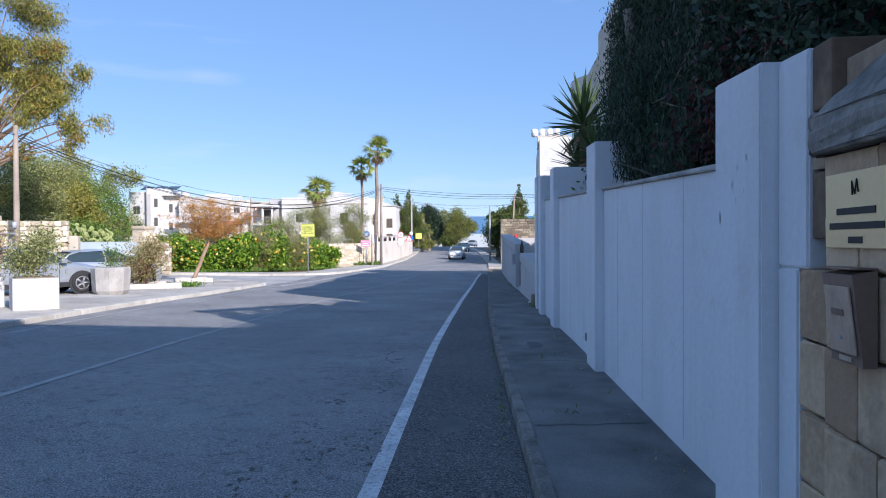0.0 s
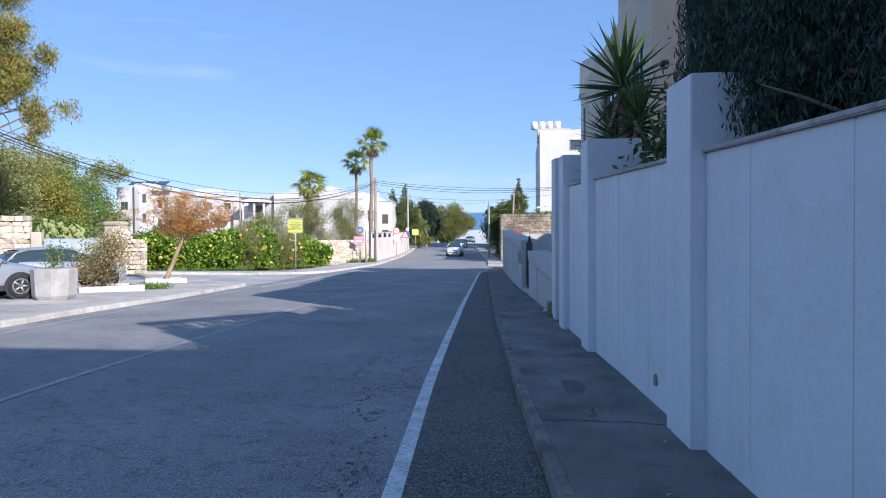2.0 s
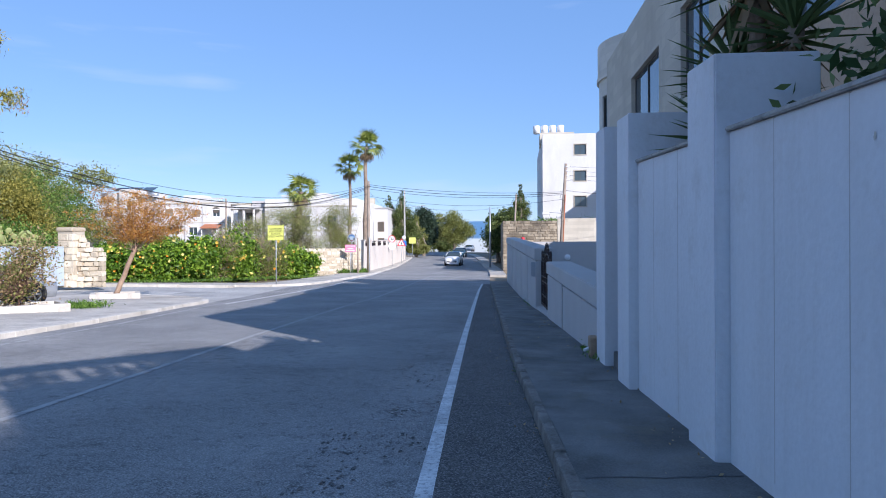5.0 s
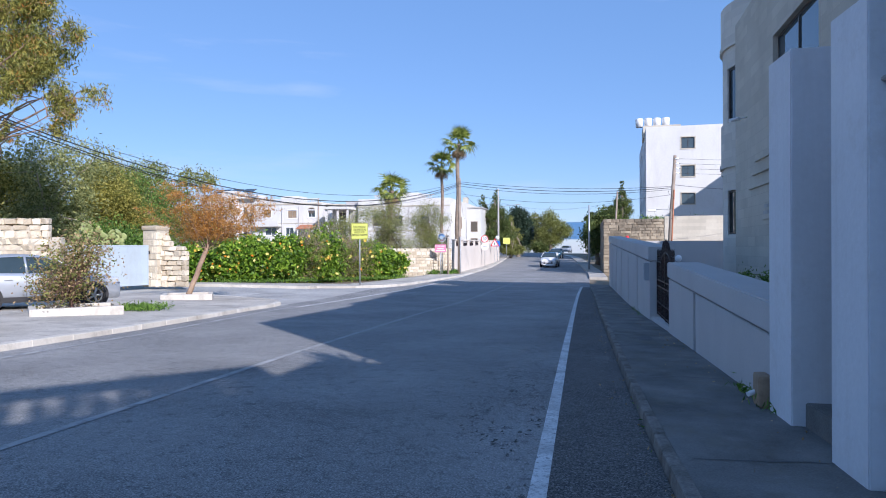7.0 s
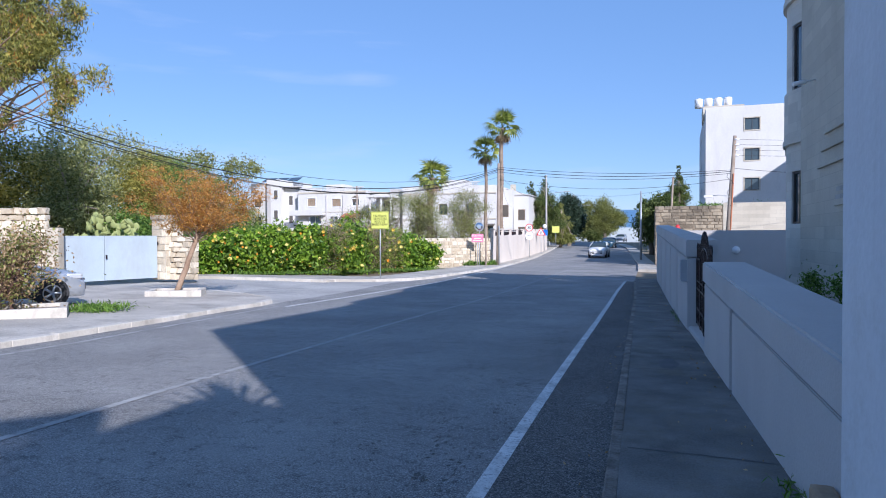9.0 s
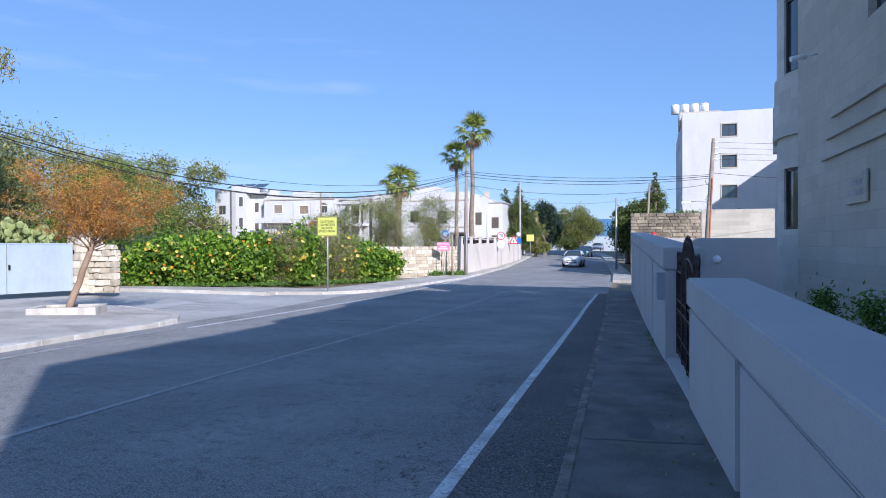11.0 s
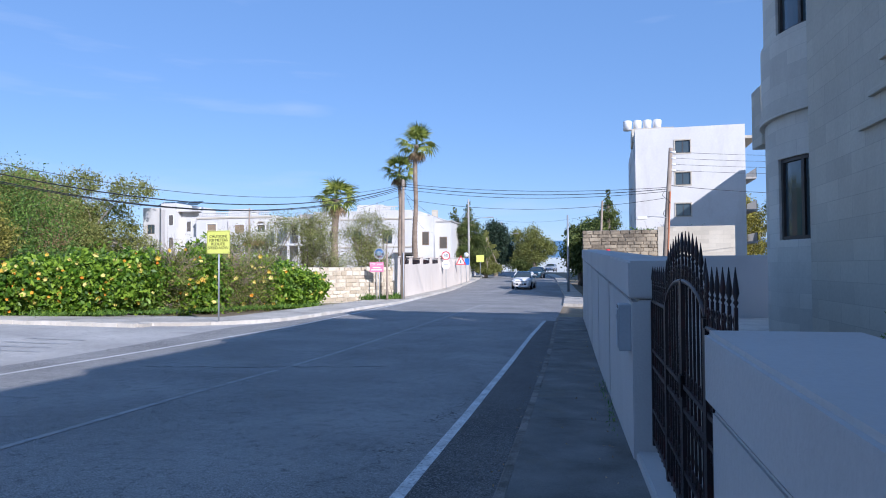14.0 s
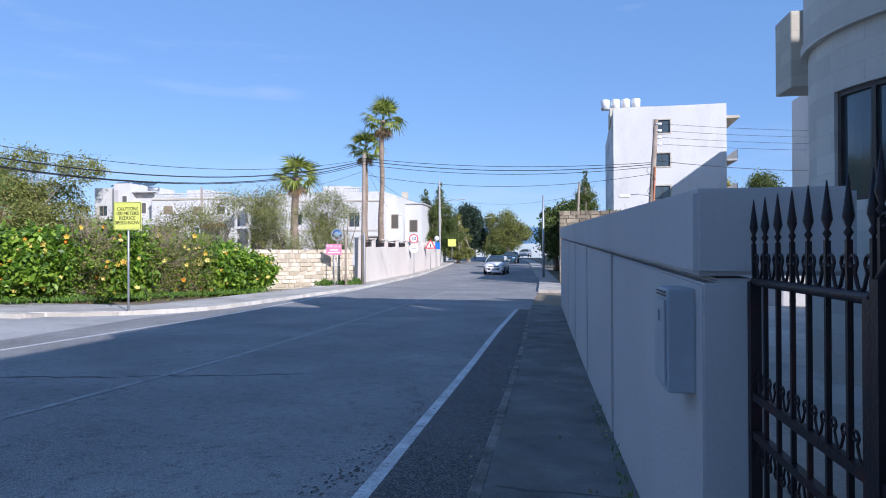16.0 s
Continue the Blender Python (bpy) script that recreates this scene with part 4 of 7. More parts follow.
for wx_, wz_ in ((4.6, 7.4), (4.6, 4.4), (6.4, 6.6), (6.4, 3.8)):
    wy_ = -0.93 if wx_ < 5.7 else 0.37
    wn_ = part("window_frame", box(wx_, wx_ + 0.75, wy_, wy_ + 0.028, wz_, wz_ + 1.5), M["white_frame"], tall_house)
    part("pane", box(wx_ + 0.07, wx_ + 0.68, wy_ - 0.012, wy_ - 0.001, wz_ + 0.07, wz_ + 1.43), M["far_pane"], wn_)
part("overhang", box(5.6, 8.9, -0.6, 0.4, 9.302, 9.45), M["white_far"], tall_house)
for k in range(3):
    bm = bmesh.new()
    add_box(bm, 0.4 + 2.2 * k, 2.3 + 2.2 * k, 2.5, 4.0, 10.46, 10.54, 0.42)
    part("solar_panel", bm, M["window"], tall_house, "dark blue rooftop solar panel" if k == 0 else "")
tank = part("water_heater", tube([(6.4, 2.0, 9.9), (7.8, 2.0, 9.9)], 0.28, 12), M["metal"], tall_house, "steel solar water heater tank")
part("aerial", tube([(1.2, 3, 10.0), (1.2, 3, 11.6)], 0.03, 6), M["metal"], tall_house)
loggia = thing("house", (-37.4, 96.6, -0.4), "unfinished grey and white house with open loggia and columns", "house")
part("floor_slab", box(0, 3.4, 0, 3.0, 4.5, 4.75), M["white_far"], loggia)
part("roof", box(-0.2, 3.5, -0.3, 3.0, 7.3, 7.6), M["white_far"], loggia)
part("wall", box(0, 3.4, 2.7, 3.0, 0, 4.498), M["grey_wall"], loggia)
part("wall", box(0, 3.4, 2.7, 3.0, 4.752, 7.298), M["grey_wall"], loggia)
part("door", box(1.2, 2.6, 2.62, 2.698, 4.76, 6.9), M["window_frame"], loggia, "dark recessed door")
for cx in (0.02, 1.7, 3.15):
    for z0, z1 in ((0.0, 4.498), (4.752, 7.298)):
        part("column", box(cx, cx + 0.25, 0.05, 0.3, z0, z1, 0, 0.02), M["white_far"], loggia)
part("rail", box(0.28, 3.14, 0.1, 0.16, 5.7, 5.76), M["metal"], loggia)
for k in range(10):
    part("baluster", box(0.4 + 0.29 * k, 0.43 + 0.29 * k, 0.11, 0.14, 4.752, 5.7), M["metal"], loggia)
low_row = block("house", "low white building with flat roof", (-80.0, 104.0, -0.3), 20.0, 10.0, 6.2, M["white_far"], [(3.0, 3.6, 1.4, 1.2), (8.0, 3.6, 1.4, 1.2), (14.0, 3.6, 1.4, 1.2)])


# ---------------------------------------------------------------- block and rubble walls
def block_mesh(name, w, h, d, rough, seed, material):
    """One hewn stone, its corners pushed about a little."""
    rng = np.random.default_rng(seed)
    bm = box(0, w, 0, d, 0, h)
    bmesh.ops.bevel(bm, geom=list(bm.edges), offset=min(w, h) * 0.09, segments=1, affect="EDGES")
    for v in bm.verts:
        v.co += Vector(rng.normal(0, rough, 3).tolist())
    me = bpy.data.meshes.new(name)
    bm.to_mesh(me)
    bm.free()
    me.materials.append(material)
    return me


def stones(parent, m, length, height, course, mean_w, depth, material, seed, rough=0.012, top_ragged=0.0, ends=None):
    """Courses of single stones in the local x-z plane, joints open, over a mortar core."""
    rng = np.random.default_rng(seed)
    kinds = [block_mesh("stone", 1.0, 1.0, depth, rough, seed + k, material) for k in range(6)]
    z = 0.0
    while z < height - course * 0.4:
        ch = course * rng.uniform(0.8, 1.2)
        x = -rng.uniform(0, mean_w * 0.6)
        while x < length:
            w = mean_w * rng.uniform(0.6, 1.5)
            a, b = max(0.0, x), min(length, x + w)
            lim = height - (rng.random() < 0.5) * top_ragged
            if ends is not None:
                lim = min(lim, ends((a + b) / 2))
            if b - a > 0.1 and z + ch * 0.6 < lim:
                child("stone", kinds[rng.integers(0, 6)], parent, m @ Matrix.Translation((a + 0.008, -rng.uniform(0, 0.025), z + 0.006)) @ Matrix.Diagonal((b - a - 0.016, 1, ch - 0.012, 1)))
            x += w
        z += ch


rubble = thing("rubble_wall", (0, 0, 0), "pale rough limestone rubble wall with ragged top", "wall", kind="structure")
rm = pose(-31.5, 30.2, -0.4, 0, 0, 18)
part("core", box(0, 8.9, 0.05, 0.5, -0.1, 2.75), M["mortar"], rubble).matrix_basis = rm
stones(rubble, rm, 9.2, 3.35, 0.27, 0.46, 0.4, M["lime_pale"], 100, 0.055, 0.2, lambda x: 3.4 if x < 7.4 else 3.0)
part("end_block", box(9.21, 9.7, 0, 0.45, -0.1, 2.3, 0, 0.06), M["mortar"], rubble).matrix_basis = rm

field_gate = thing("field_gate", (-23.1, 33.4, -0.42), "pale blue-grey sheet steel double gate, closed", "gate", rz=73.0)
for k, (a, b) in enumerate(((0.0, 2.3), (2.33, 4.75))):
    leaf_ob = part("gate_leaf", box(a, b, -0.02, 0.02, 0.08, 2.0, 0, 0.006), M["gate_blue"], field_gate)
    bm = bmesh.new()
    for q in ((a, b, 0.08, 0.13), (a, b, 1.95, 2.0), (a, a + 0.05, 0.13, 1.95), (b - 0.05, b, 0.13, 1.95)):
        add_box(bm, q[0], q[1], -0.035, -0.021, q[2], q[3])
    part("edge_bar", bm, M["gate_blue"], leaf_ob)
part("latch", box(2.36, 2.42, -0.08, -0.03, 1.0, 1.18), M["iron"], field_gate, "dark gate latch")
pillar = thing("gate_pillar", (-21.6, 38.35, -0.45), "pale limestone block gate pillar with rounded cap", "pillar", rz=-10)
part("core", box(-0.44, 0.44, -0.345, 0.42, 0, 2.8), M["mortar"], pillar)
stones(pillar, pose(-0.46, -0.36, 0), 0.92, 2.75, 0.33, 0.62, 0.3, M["lime_pale"], 120, 0.012)
stones(pillar, pose(0.46, -0.36, 0, 0, 0, 90), 0.8, 2.75, 0.33, 0.62, 0.3, M["lime_pale"], 121, 0.012)
part("cap", box(-0.5, 0.5, -0.42, 0.46, 2.75, 2.98, 0, 0.09), M["lime_pale"], pillar, "weathered rounded stone cap")
part("plate", box(-0.12, 0.03, -0.40, -0.38, 1.6, 1.75), M["iron"], pillar, "small dark square plate")
stones(pillar, pose(0.48, -0.1, 0.0, 0, 0, 12), 1.3, 2.4, 0.26, 0.36, 0.35, M["lime_pale"], 122, 0.05, 0.2, lambda x: 2.5 - 0.6 * x)

stone_wall = thing("stone_wall", (0, 0, 0), "pale squared stone wall beside the pole", "wall", kind="structure")
sm = pose(-17.0, 57.0, -0.75, 0, 0, 46)
part("core", box(0, 7.2, 0.035, 0.5, -0.2, 2.0), M["mortar"], stone_wall).matrix_basis = sm
stones(stone_wall, sm, 7.35, 2.25, 0.25, 0.56, 0.4, M["lime_pale"], 130, 0.018, 0.12)

# boundary wall of weathered blocks beyond the side entry
ruin = thing("boundary_wall", (0, 0, 0), "weathered limestone block boundary wall, part rendered", "wall", kind="structure")
part("core", box(0.2, 9.7, 67.03, 67.4, -1.2, 3.7), M["ruin"], ruin)
stones(ruin, pose(0.1, 67.0, -1.0), 4.9, 4.9, 0.27, 0.6, 0.3, M["ruin"], 140, 0.006, 0.0)
part("render_panel", box(5.0, 9.8, 66.96, 67.11, -1.0, 3.95, 0, 0.02), M["cream"], ruin, "patchy cream render")
part("core", box(0.1, 0.5, 67.4, 92.0, -1.2, 3.7, 0.02), M["ruin"], ruin)
back_wall = thing("yard_wall", (0, 0, 0), "smooth grey rendered yard wall", "wall", kind="structure")
part("wall_panel", box(0.9, 12.0, 49.6, 49.9, -1.2, 1.75, 0, 0.01), M["grey_wall"], back_wall)
villa_wall = thing("villa_wall", (-11.9, 63.0, 0), "pale rendered garden wall with piers and open bays", "wall", kind="structure", rz=1.6)
for k in range(9):
    y0 = 3.6 * k
    hgt = 1.5 + 0.03 * k
    part("wall_panel", box(-0.14, 0.14, y0 + 0.42, y0 + 3.6, -1.3, hgt, 0.03), M["villa_wall"], villa_wall)
    part("pier", box(-0.143, 0.143, y0, y0 + 0.418, -1.3, hgt + 0.52), M["villa_wall"], villa_wall)
    part("pier_cap", box(-0.21, 0.21, y0 - 0.04, y0 + 0.46, hgt + 0.522, hgt + 0.6, 0, 0.015), M["villa_wall"], villa_wall)
    if k < 4:
        gr = part("grille", box(-0.02, 0.02, y0 + 0.42, y0 + 3.6, hgt + 0.36, hgt + 0.42, 0.03), M["iron"], villa_wall, "dark iron grille between the piers" if k == 0 else "")
        for q in range(14):
            part("grille_bar", box(-0.02, 0.02, y0 + 0.5 + 0.22 * q, y0 + 0.55 + 0.22 * q, hgt, hgt + 0.36), M["iron"], gr)
    else:
        bm = bmesh.new()
        for q in range(8):
            a0, a1 = q / 8, (q + 1) / 8
            bump = lambda u: 0.12 + 0.34 * math.sin(math.pi * u)
            add_box(bm, -0.12, 0.12, y0 + 0.42 + 3.18 * a0, y0 + 0.42 + 3.18 * a1, hgt + 0.001, hgt + bump((a0 + a1) / 2))
        part("arched_top", bm, M["villa_wall"], villa_wall)
white_wall = thing("roadside_wall", (-13.6, 96.5, 0), "low white wall further down the road", "wall", kind="structure", rz=6)
part("wall_panel", box(-0.15, 0.15, 0, 40, -1.0, 1.3, 0.015), M["white_far"], white_wall)


# ---------------------------------------------------------------- plants
def behind_wall(pts, at):
    """Keep the leaves of garden plants behind the wall, free to hang over its top."""
    if not (at[0] > 0.9 and -6 < at[1] < 16):
        return pts
    lim = 1.36 - 0.025 * (pts[:, 1] + at[1]) - at[0]
    lim = lim + np.where(pts[:, 2] + at[2] < 1.82 + 0.045 * (pts[:, 1] + at[1]), 0.36, 0.06)
    pts[:, 0] = np.where(pts[:, 0] < lim, lim + 0.5 * np.minimum(lim - pts[:, 0], 0.4), pts[:, 0])
    return pts


def foliage(name, at, label, category, blobs, n, size, material, seed, aspect=0.45, trunk=None, clump=0.2, per=45, shell=0.5, group="", droop=0.0, rise=0.0, limbs=5, bark=None, more=()):
    """A tree or bush at its foot: tapered trunk and limbs to the blobs, and a crown of many leaves."""
    rng = np.random.default_rng(seed)
    t = thing(name, at, label, category, group)
    if trunk:
        r, h = trunk
        bm = bmesh.new()
        lean = rng.normal(0, 0.06, 2) * h
        top = Vector((lean[0], lean[1], h))
        add_tube(bm, bend((0, 0, -0.1), top, 0, 6, rng, r * 0.25), list(np.linspace(r * 1.25, r * 0.7, 7)), 9)
        for i in range(limbs):
            b = blobs[i % len(blobs)]
            q = Vector(rng.normal(0, 0.45, 3).tolist())
            end = Vector((b[0] + q.x * b[3], b[1] + q.y * b[4], b[2] + q.z * b[5] * 0.7))
            start = top * rng.uniform(0.75, 1.0)
            mid = bend(start, end, -0.08 * (end - start).length, 6, rng, r * 0.35)
            add_tube(bm, mid, list(np.linspace(r * 0.55, r * 0.08, 7)), 6)
            for k in range(3):
                p = mid[rng.integers(2, 6)]
                e2 = p + Vector(rng.normal(0, 0.35, 3).tolist()) * max(b[3:6])
                add_tube(bm, bend(p, e2, 0, 3, rng, r * 0.1), list(np.linspace(r * 0.2, r * 0.04, 4)), 5)
        part("trunk", bm, bark or M["trunk"], t)
    child("crown", leaf_mesh("crown", behind_wall(clumped(n, blobs, rng, clump, per, shell), at), size, material, rng, aspect, droop, rise), t)
    for mat2, n2, size2 in more:
        if n2 < 600:
            pts = clumped(n2, blobs, rng, 0.04, 1, 0.98)
            child("blossom", leaf_mesh("blossom", np.repeat(pts, 3, 0) + rng.normal(0, size2 * 0.18, (3 * len(pts), 3)), size2, mat2, rng, 0.8), t)["kind"] = "stuff"
            continue
        child("crown", leaf_mesh("crown", behind_wall(clumped(n2, blobs, rng, clump * 1.15, max(8, per // 2), shell), at), size2, mat2, rng, aspect, droop, rise), t)
    return t


def blobs_random(rng, k, span, z0, z1, r0, r1):
    return [(rng.uniform(-span[0], span[0]), rng.uniform(-span[1], span[1]), rng.uniform(z0, z1), *(rng.uniform(r0, r1) * f for f in (1, 1, 0.8))) for _ in range(k)]


# cypresses and shrubs behind the garden wall
rr = np.random.default_rng(11)
for y, x, h, w in ((9.3, 1.85, 5.0, 0.52), (8.3, 1.95, 5.5, 0.68), (7.15, 2.0, 5.7, 0.76), (5.9, 2.1, 5.8, 0.76)):
    bl = [(rr.normal(0, 0.1), rr.normal(0, 0.1), z, w * (1 - 0.75 * ((z - 1) / h) ** 1.6), w * (1 - 0.75 * ((z - 1) / h) ** 1.6), 0.75) for z in np.arange(1.2, h, 0.45)]
    foliage("cypress", (x, y, gz(x, y)), "dark green columnar cypress behind the white wall", "tree", bl, 85000, 0.066, M["shade_leaf"], int(y * 10), 0.2, (0.09, h * 0.8), 0.16, 30, 0.6, "cypresses along the wall", rise=2.4, limbs=4)
foliage("garden_shrub", (2.7, 4.2, 0.1), "dark overgrown shrub with reddish twigs", "shrub", [(0, 0, 3.2, 1.2, 2.2, 1.6), (0.3, -2, 3.4, 1.2, 1.8, 1.5), (0, 1.5, 2.8, 1.0, 1.3, 1.3)], 26000, 0.075, M["shade_leaf"], 5, 0.5, (0.08, 1.8), 0.2, 30, 0.3, limbs=3, more=((M["red_leaf"], 5000, 0.07),))
foliage("garden_shrub", (2.1, 10.8, -0.1), "leafy green shrub leaning over the wall", "shrub", [(0, 0, 2.9, 0.5, 0.8, 0.6), (0, -0.9, 3.2, 0.45, 0.7, 0.7), (-0.1, 0.6, 2.6, 0.5, 0.6, 0.45)], 2600, 0.12, M["yucca_leaf"], 6, 0.45, (0.05, 1.7), 0.3, 9, 0.1, limbs=22)

# hedge with yellow flowers round the far corner
def hedge_line(u):
    """A point on the hedge's foot, u from 0 to 1."""
    return (float(np.interp(u, (0, 0.3, 0.5, 0.75, 1), (-22.9, -18.9, -17.3, -15.7, -14.7))), float(np.interp(u, (0, 0.3, 0.5, 0.75, 1), (44.2, 45.9, 48.6, 51.7, 54.7))))


def trumpets(pts, r, material, rng, face=(0.35, -0.9, 0.25)):
    """Open five-petalled trumpet flowers at pts, turned roughly to the light."""
    verts, faces = [], []
    for p in pts:
        d = (Vector(face) + Vector(rng.normal(0, 0.55, 3).tolist())).normalized()
        u = d.cross(Vector((0.1, 0.2, 0.97))).normalized()
        w = d.cross(u)
        c = Vector([float(q) for q in p])
        s = r * rng.uniform(0.7, 1.2)
        k = len(verts)
        verts.append(tuple(c - d * s * 0.9))
        for i in range(10):
            a = 2 * math.pi * i / 10
            q = s * (1.0 if i % 2 == 0 else 0.72)
            verts.append(tuple(c + q * (math.cos(a) * u + math.sin(a) * w) - d * (0.12 * s if i % 2 == 0 else 0.0)))
        faces += [(k, k + 1 + i, k + 1 + (i + 1) % 10) for i in range(10)]
    return raw("blossom", verts, faces, material)


def twigs(n, blobs, rng, length, r, lift=0.5):
    """Thin bare twigs standing out of a set of ellipsoids."""
    bm = bmesh.new()
    for k in range(n):
        b = blobs[k % len(blobs)]
        d = Vector(rng.normal(0, 1, 3).tolist()).normalized()
        a = Vector((b[0] + d.x * b[3] * 0.5, b[1] + d.y * b[4] * 0.5, max(0.05, b[2] + d.z * b[5] * 0.5)))
        e = a + (d + Vector((0, 0, lift)) + Vector(rng.normal(0, 0.3, 3).tolist())) * length * rng.uniform(0.5, 1.2)
        add_tube(bm, bend(a, e, 0, 3, rng, length * 0.06), [r, r * 0.8, r * 0.6, r * 0.3], 4, False)
    return bm


M["bush_twig"] = surf("grey_brown_twig", (0.22, 0.17, 0.13), (0.42, 0.34, 0.28), 0.9, 3, 30, 0.2)
hr = np.random.default_rng(8)
HEDGE_TOP = (2.3, 2.5, 2.65, 2.7, 3.05, 3.0, 2.9, 2.8, 2.5, 2.2, 1.85)
for k, h_top in enumerate(HEDGE_TOP):
    hx, hy = hedge_line(k / 10)
    bare = k in (4, 6, 7)
    hh = h_top / 1.72
    rw = 1.3 if k < 9 else 1.1
    bl = [(hr.normal(0, 0.25), hr.normal(0, 0.25), hh * f, rw * hr.uniform(0.85, 1.1), rw * hr.uniform(0.85, 1.1), hh * 0.66) for f in (0.5, 0.8, 1.05)]
    bl += [(hr.normal(0, 0.8), hr.normal(0, 0.7), hh * hr.uniform(0.9, 1.4), 0.5, 0.5, 0.36) for _ in range(4)]
    if bare:
        ob = foliage("hedge_bush", (hx, hy, gz(hx, hy) + 0.05), "twiggy grey-green hedge bush with few flowers", "bush", bl, 7000, 0.1, M["olive_leaf"], 200 + k, 0.42, (0.05, 0.7), 0.2, 26, 0.5, "flowering hedge", limbs=12, more=((M["hedge_leaf"], 3200, 0.12), (M["brown_leaf"], 1800, 0.09)))
        part("brushwood", twigs(800, bl[:3], hr, 0.6, 0.012), M["bush_twig"], ob)["kind"] = "stuff"
    else:
        ob = foliage("hedge_bush", (hx, hy, gz(hx, hy) + 0.05), "leafy green hedge bush with yellow trumpet flowers", "bush", bl, 6800, 0.25, M["hedge_leaf"], 200 + k, 0.5, (0.05, 0.7), 0.2, 22, 0.55, "flowering hedge", limbs=5, more=((M["leaf"], 2200, 0.22),))
    for mat_, n_, r_ in ((("yellow_flower", 7, 0.11), ("orange_flower", 2, 0.085)) if bare else (("yellow_flower", 34, 0.115), ("orange_flower", 12 if k < 9 else 4, 0.085))):
        fp = clumped(2 * n_, bl[:3], hr, 0.03, 1, 1.0)
        fp = fp[fp[:, 0] * 0.4 - fp[:, 1] * 0.9 > 0.25]
        fp = fp + np.array((0.07, -0.16, 0.05))
        fp = fp[(fp[:, 2] < h_top) & (fp[:, 2] > 0.15)]
        child("blossom", trumpets(fp, r_, M[mat_], hr), ob)["kind"] = "stuff"
for k, (bx_, by_, bh) in enumerate(((-21.8, 59.0, 4.2), (-19.4, 60.0, 5.3), (-17.8, 62.0, 5.7), (-16.4, 62.5, 5.2), (-15.2, 65.0, 5.9), (-14.2, 67.0, 5.2))):
    wb = [(hr.normal(0, 0.7), hr.normal(0, 0.5), bh * f, 1.25 * hr.uniform(0.8, 1.2), 1.2, 0.75) for f in (0.45, 0.6, 0.75, 0.9)]
    ob = foliage("olive_tree", (bx_, by_, -0.7), "wispy grey-green tree rising behind the hedge", "tree", wb, 8500, 0.115, M["grey_leaf"] if k % 2 else M["olive_leaf"], 230 + k, 0.35, (0.07, 1.5), 0.34, 14, 0.1, "trees behind the hedge", limbs=18)
    part("brushwood", twigs(110, wb, hr, 0.9, 0.008), M["bush_twig"], ob)["kind"] = "stuff"


# palms
def frond_mesh(name, material, rng, length=1.1, blades=18):
    verts, faces = [], []
    for i in range(blades):
        a = radians(-105 + 210 * i / (blades - 1))
        ln = length * (0.75 + 0.25 * math.cos(a)) * rng.uniform(0.9, 1.05)
        d = Vector((math.cos(a), math.sin(a), 0))
        s = Vector((-d.y, d.x, 0)) * 0.05 * length
        o = Vector((length * 0.9, 0, 0.05))
        pts = [o, o + d * ln * 0.5 + s + Vector((0, 0, -0.02)), o + d * ln * 0.5 - s + Vector((0, 0, -0.02)), o + d * ln + Vector((0, 0, -0.42 * length * rng.uniform(0.5, 1.5)))]
        k = len(verts)
        verts += [tuple(p) for p in pts]
        faces += [(k, k + 2, k + 3, k + 1)]
    k = len(verts)
    w = 0.03 * length
    verts += [(0, -w, 0), (0, w, 0), (length * 0.95, w * 0.5, 0.05), (length * 0.95, -w * 0.5, 0.05), (0, 0, -w), (length * 0.95, 0, 0.05 - w * 0.5)]
    faces += [(k, k + 3, k + 2, k + 1), (k, k + 4, k + 5, k + 3), (k + 1, k + 2, k + 5, k + 4)]
    return raw(name, verts, faces, material)


frond_rng = np.random.default_rng(3)
FROND = frond_mesh("frond", M["palm_leaf"], frond_rng)
DEAD = frond_mesh("dead_frond", M["dead_frond"], frond_rng)


def palm(at, h, r, size, seed, label):
    rng = np.random.default_rng(seed)
    p = thing("palm_tree", at, label, "palm", "palms by the villa")
    bm = bmesh.new()
    k = int(h / 0.16)
    lean = rng.normal(0, 0.025, 2)
    pts = [(lean[0] * z + 0.05 * math.sin(z), lean[1] * z, z) for z in np.linspace(-0.2, h, k)]
    add_tube(bm, pts, [r * (1.35 - 0.5 * min(1, i / k * 2)) * (1.12 if i % 2 else 0.9) for i in range(k)], 12)
    part("trunk", bm, M["palm_trunk"], p)
    top = Vector(pts[-1])
    for i in range(21):
        el = 82 - 118 * (i / 20) ** 0.95 + rng.normal(0, 9)
        az = i * 137.5 + rng.normal(0, 14)
        child("frond", FROND, p, Matrix.Translation(top) @ pose(0, 0, 0, rng.normal(0, 20), -el, az) @ Matrix.Scale(size * rng.uniform(0.78, 1.12), 4))
    for i in range(6):
        child("dead_frond", DEAD, p, Matrix.Translation(top - Vector((0, 0, 0.25))) @ pose(0, 0, 0, rng.normal(0, 14), 55 + rng.normal(0, 8), i * 61) @ Matrix.Scale(size * 0.75, 4), "brown hanging dead frond" if i == 0 else "")
    return p


palm((-15.1, 80.0, -0.6), 13.3, 0.24, 1.1, 1, "tall fan palm with slender ringed trunk")
palm((-17.9, 85.0, -0.6), 11.5, 0.2, 1.02, 2, "slightly shorter fan palm beside the tall one")
palm((-22.0, 77.5, -0.5), 8.0, 0.36, 1.12, 3, "short stout fan palm behind the hedge")

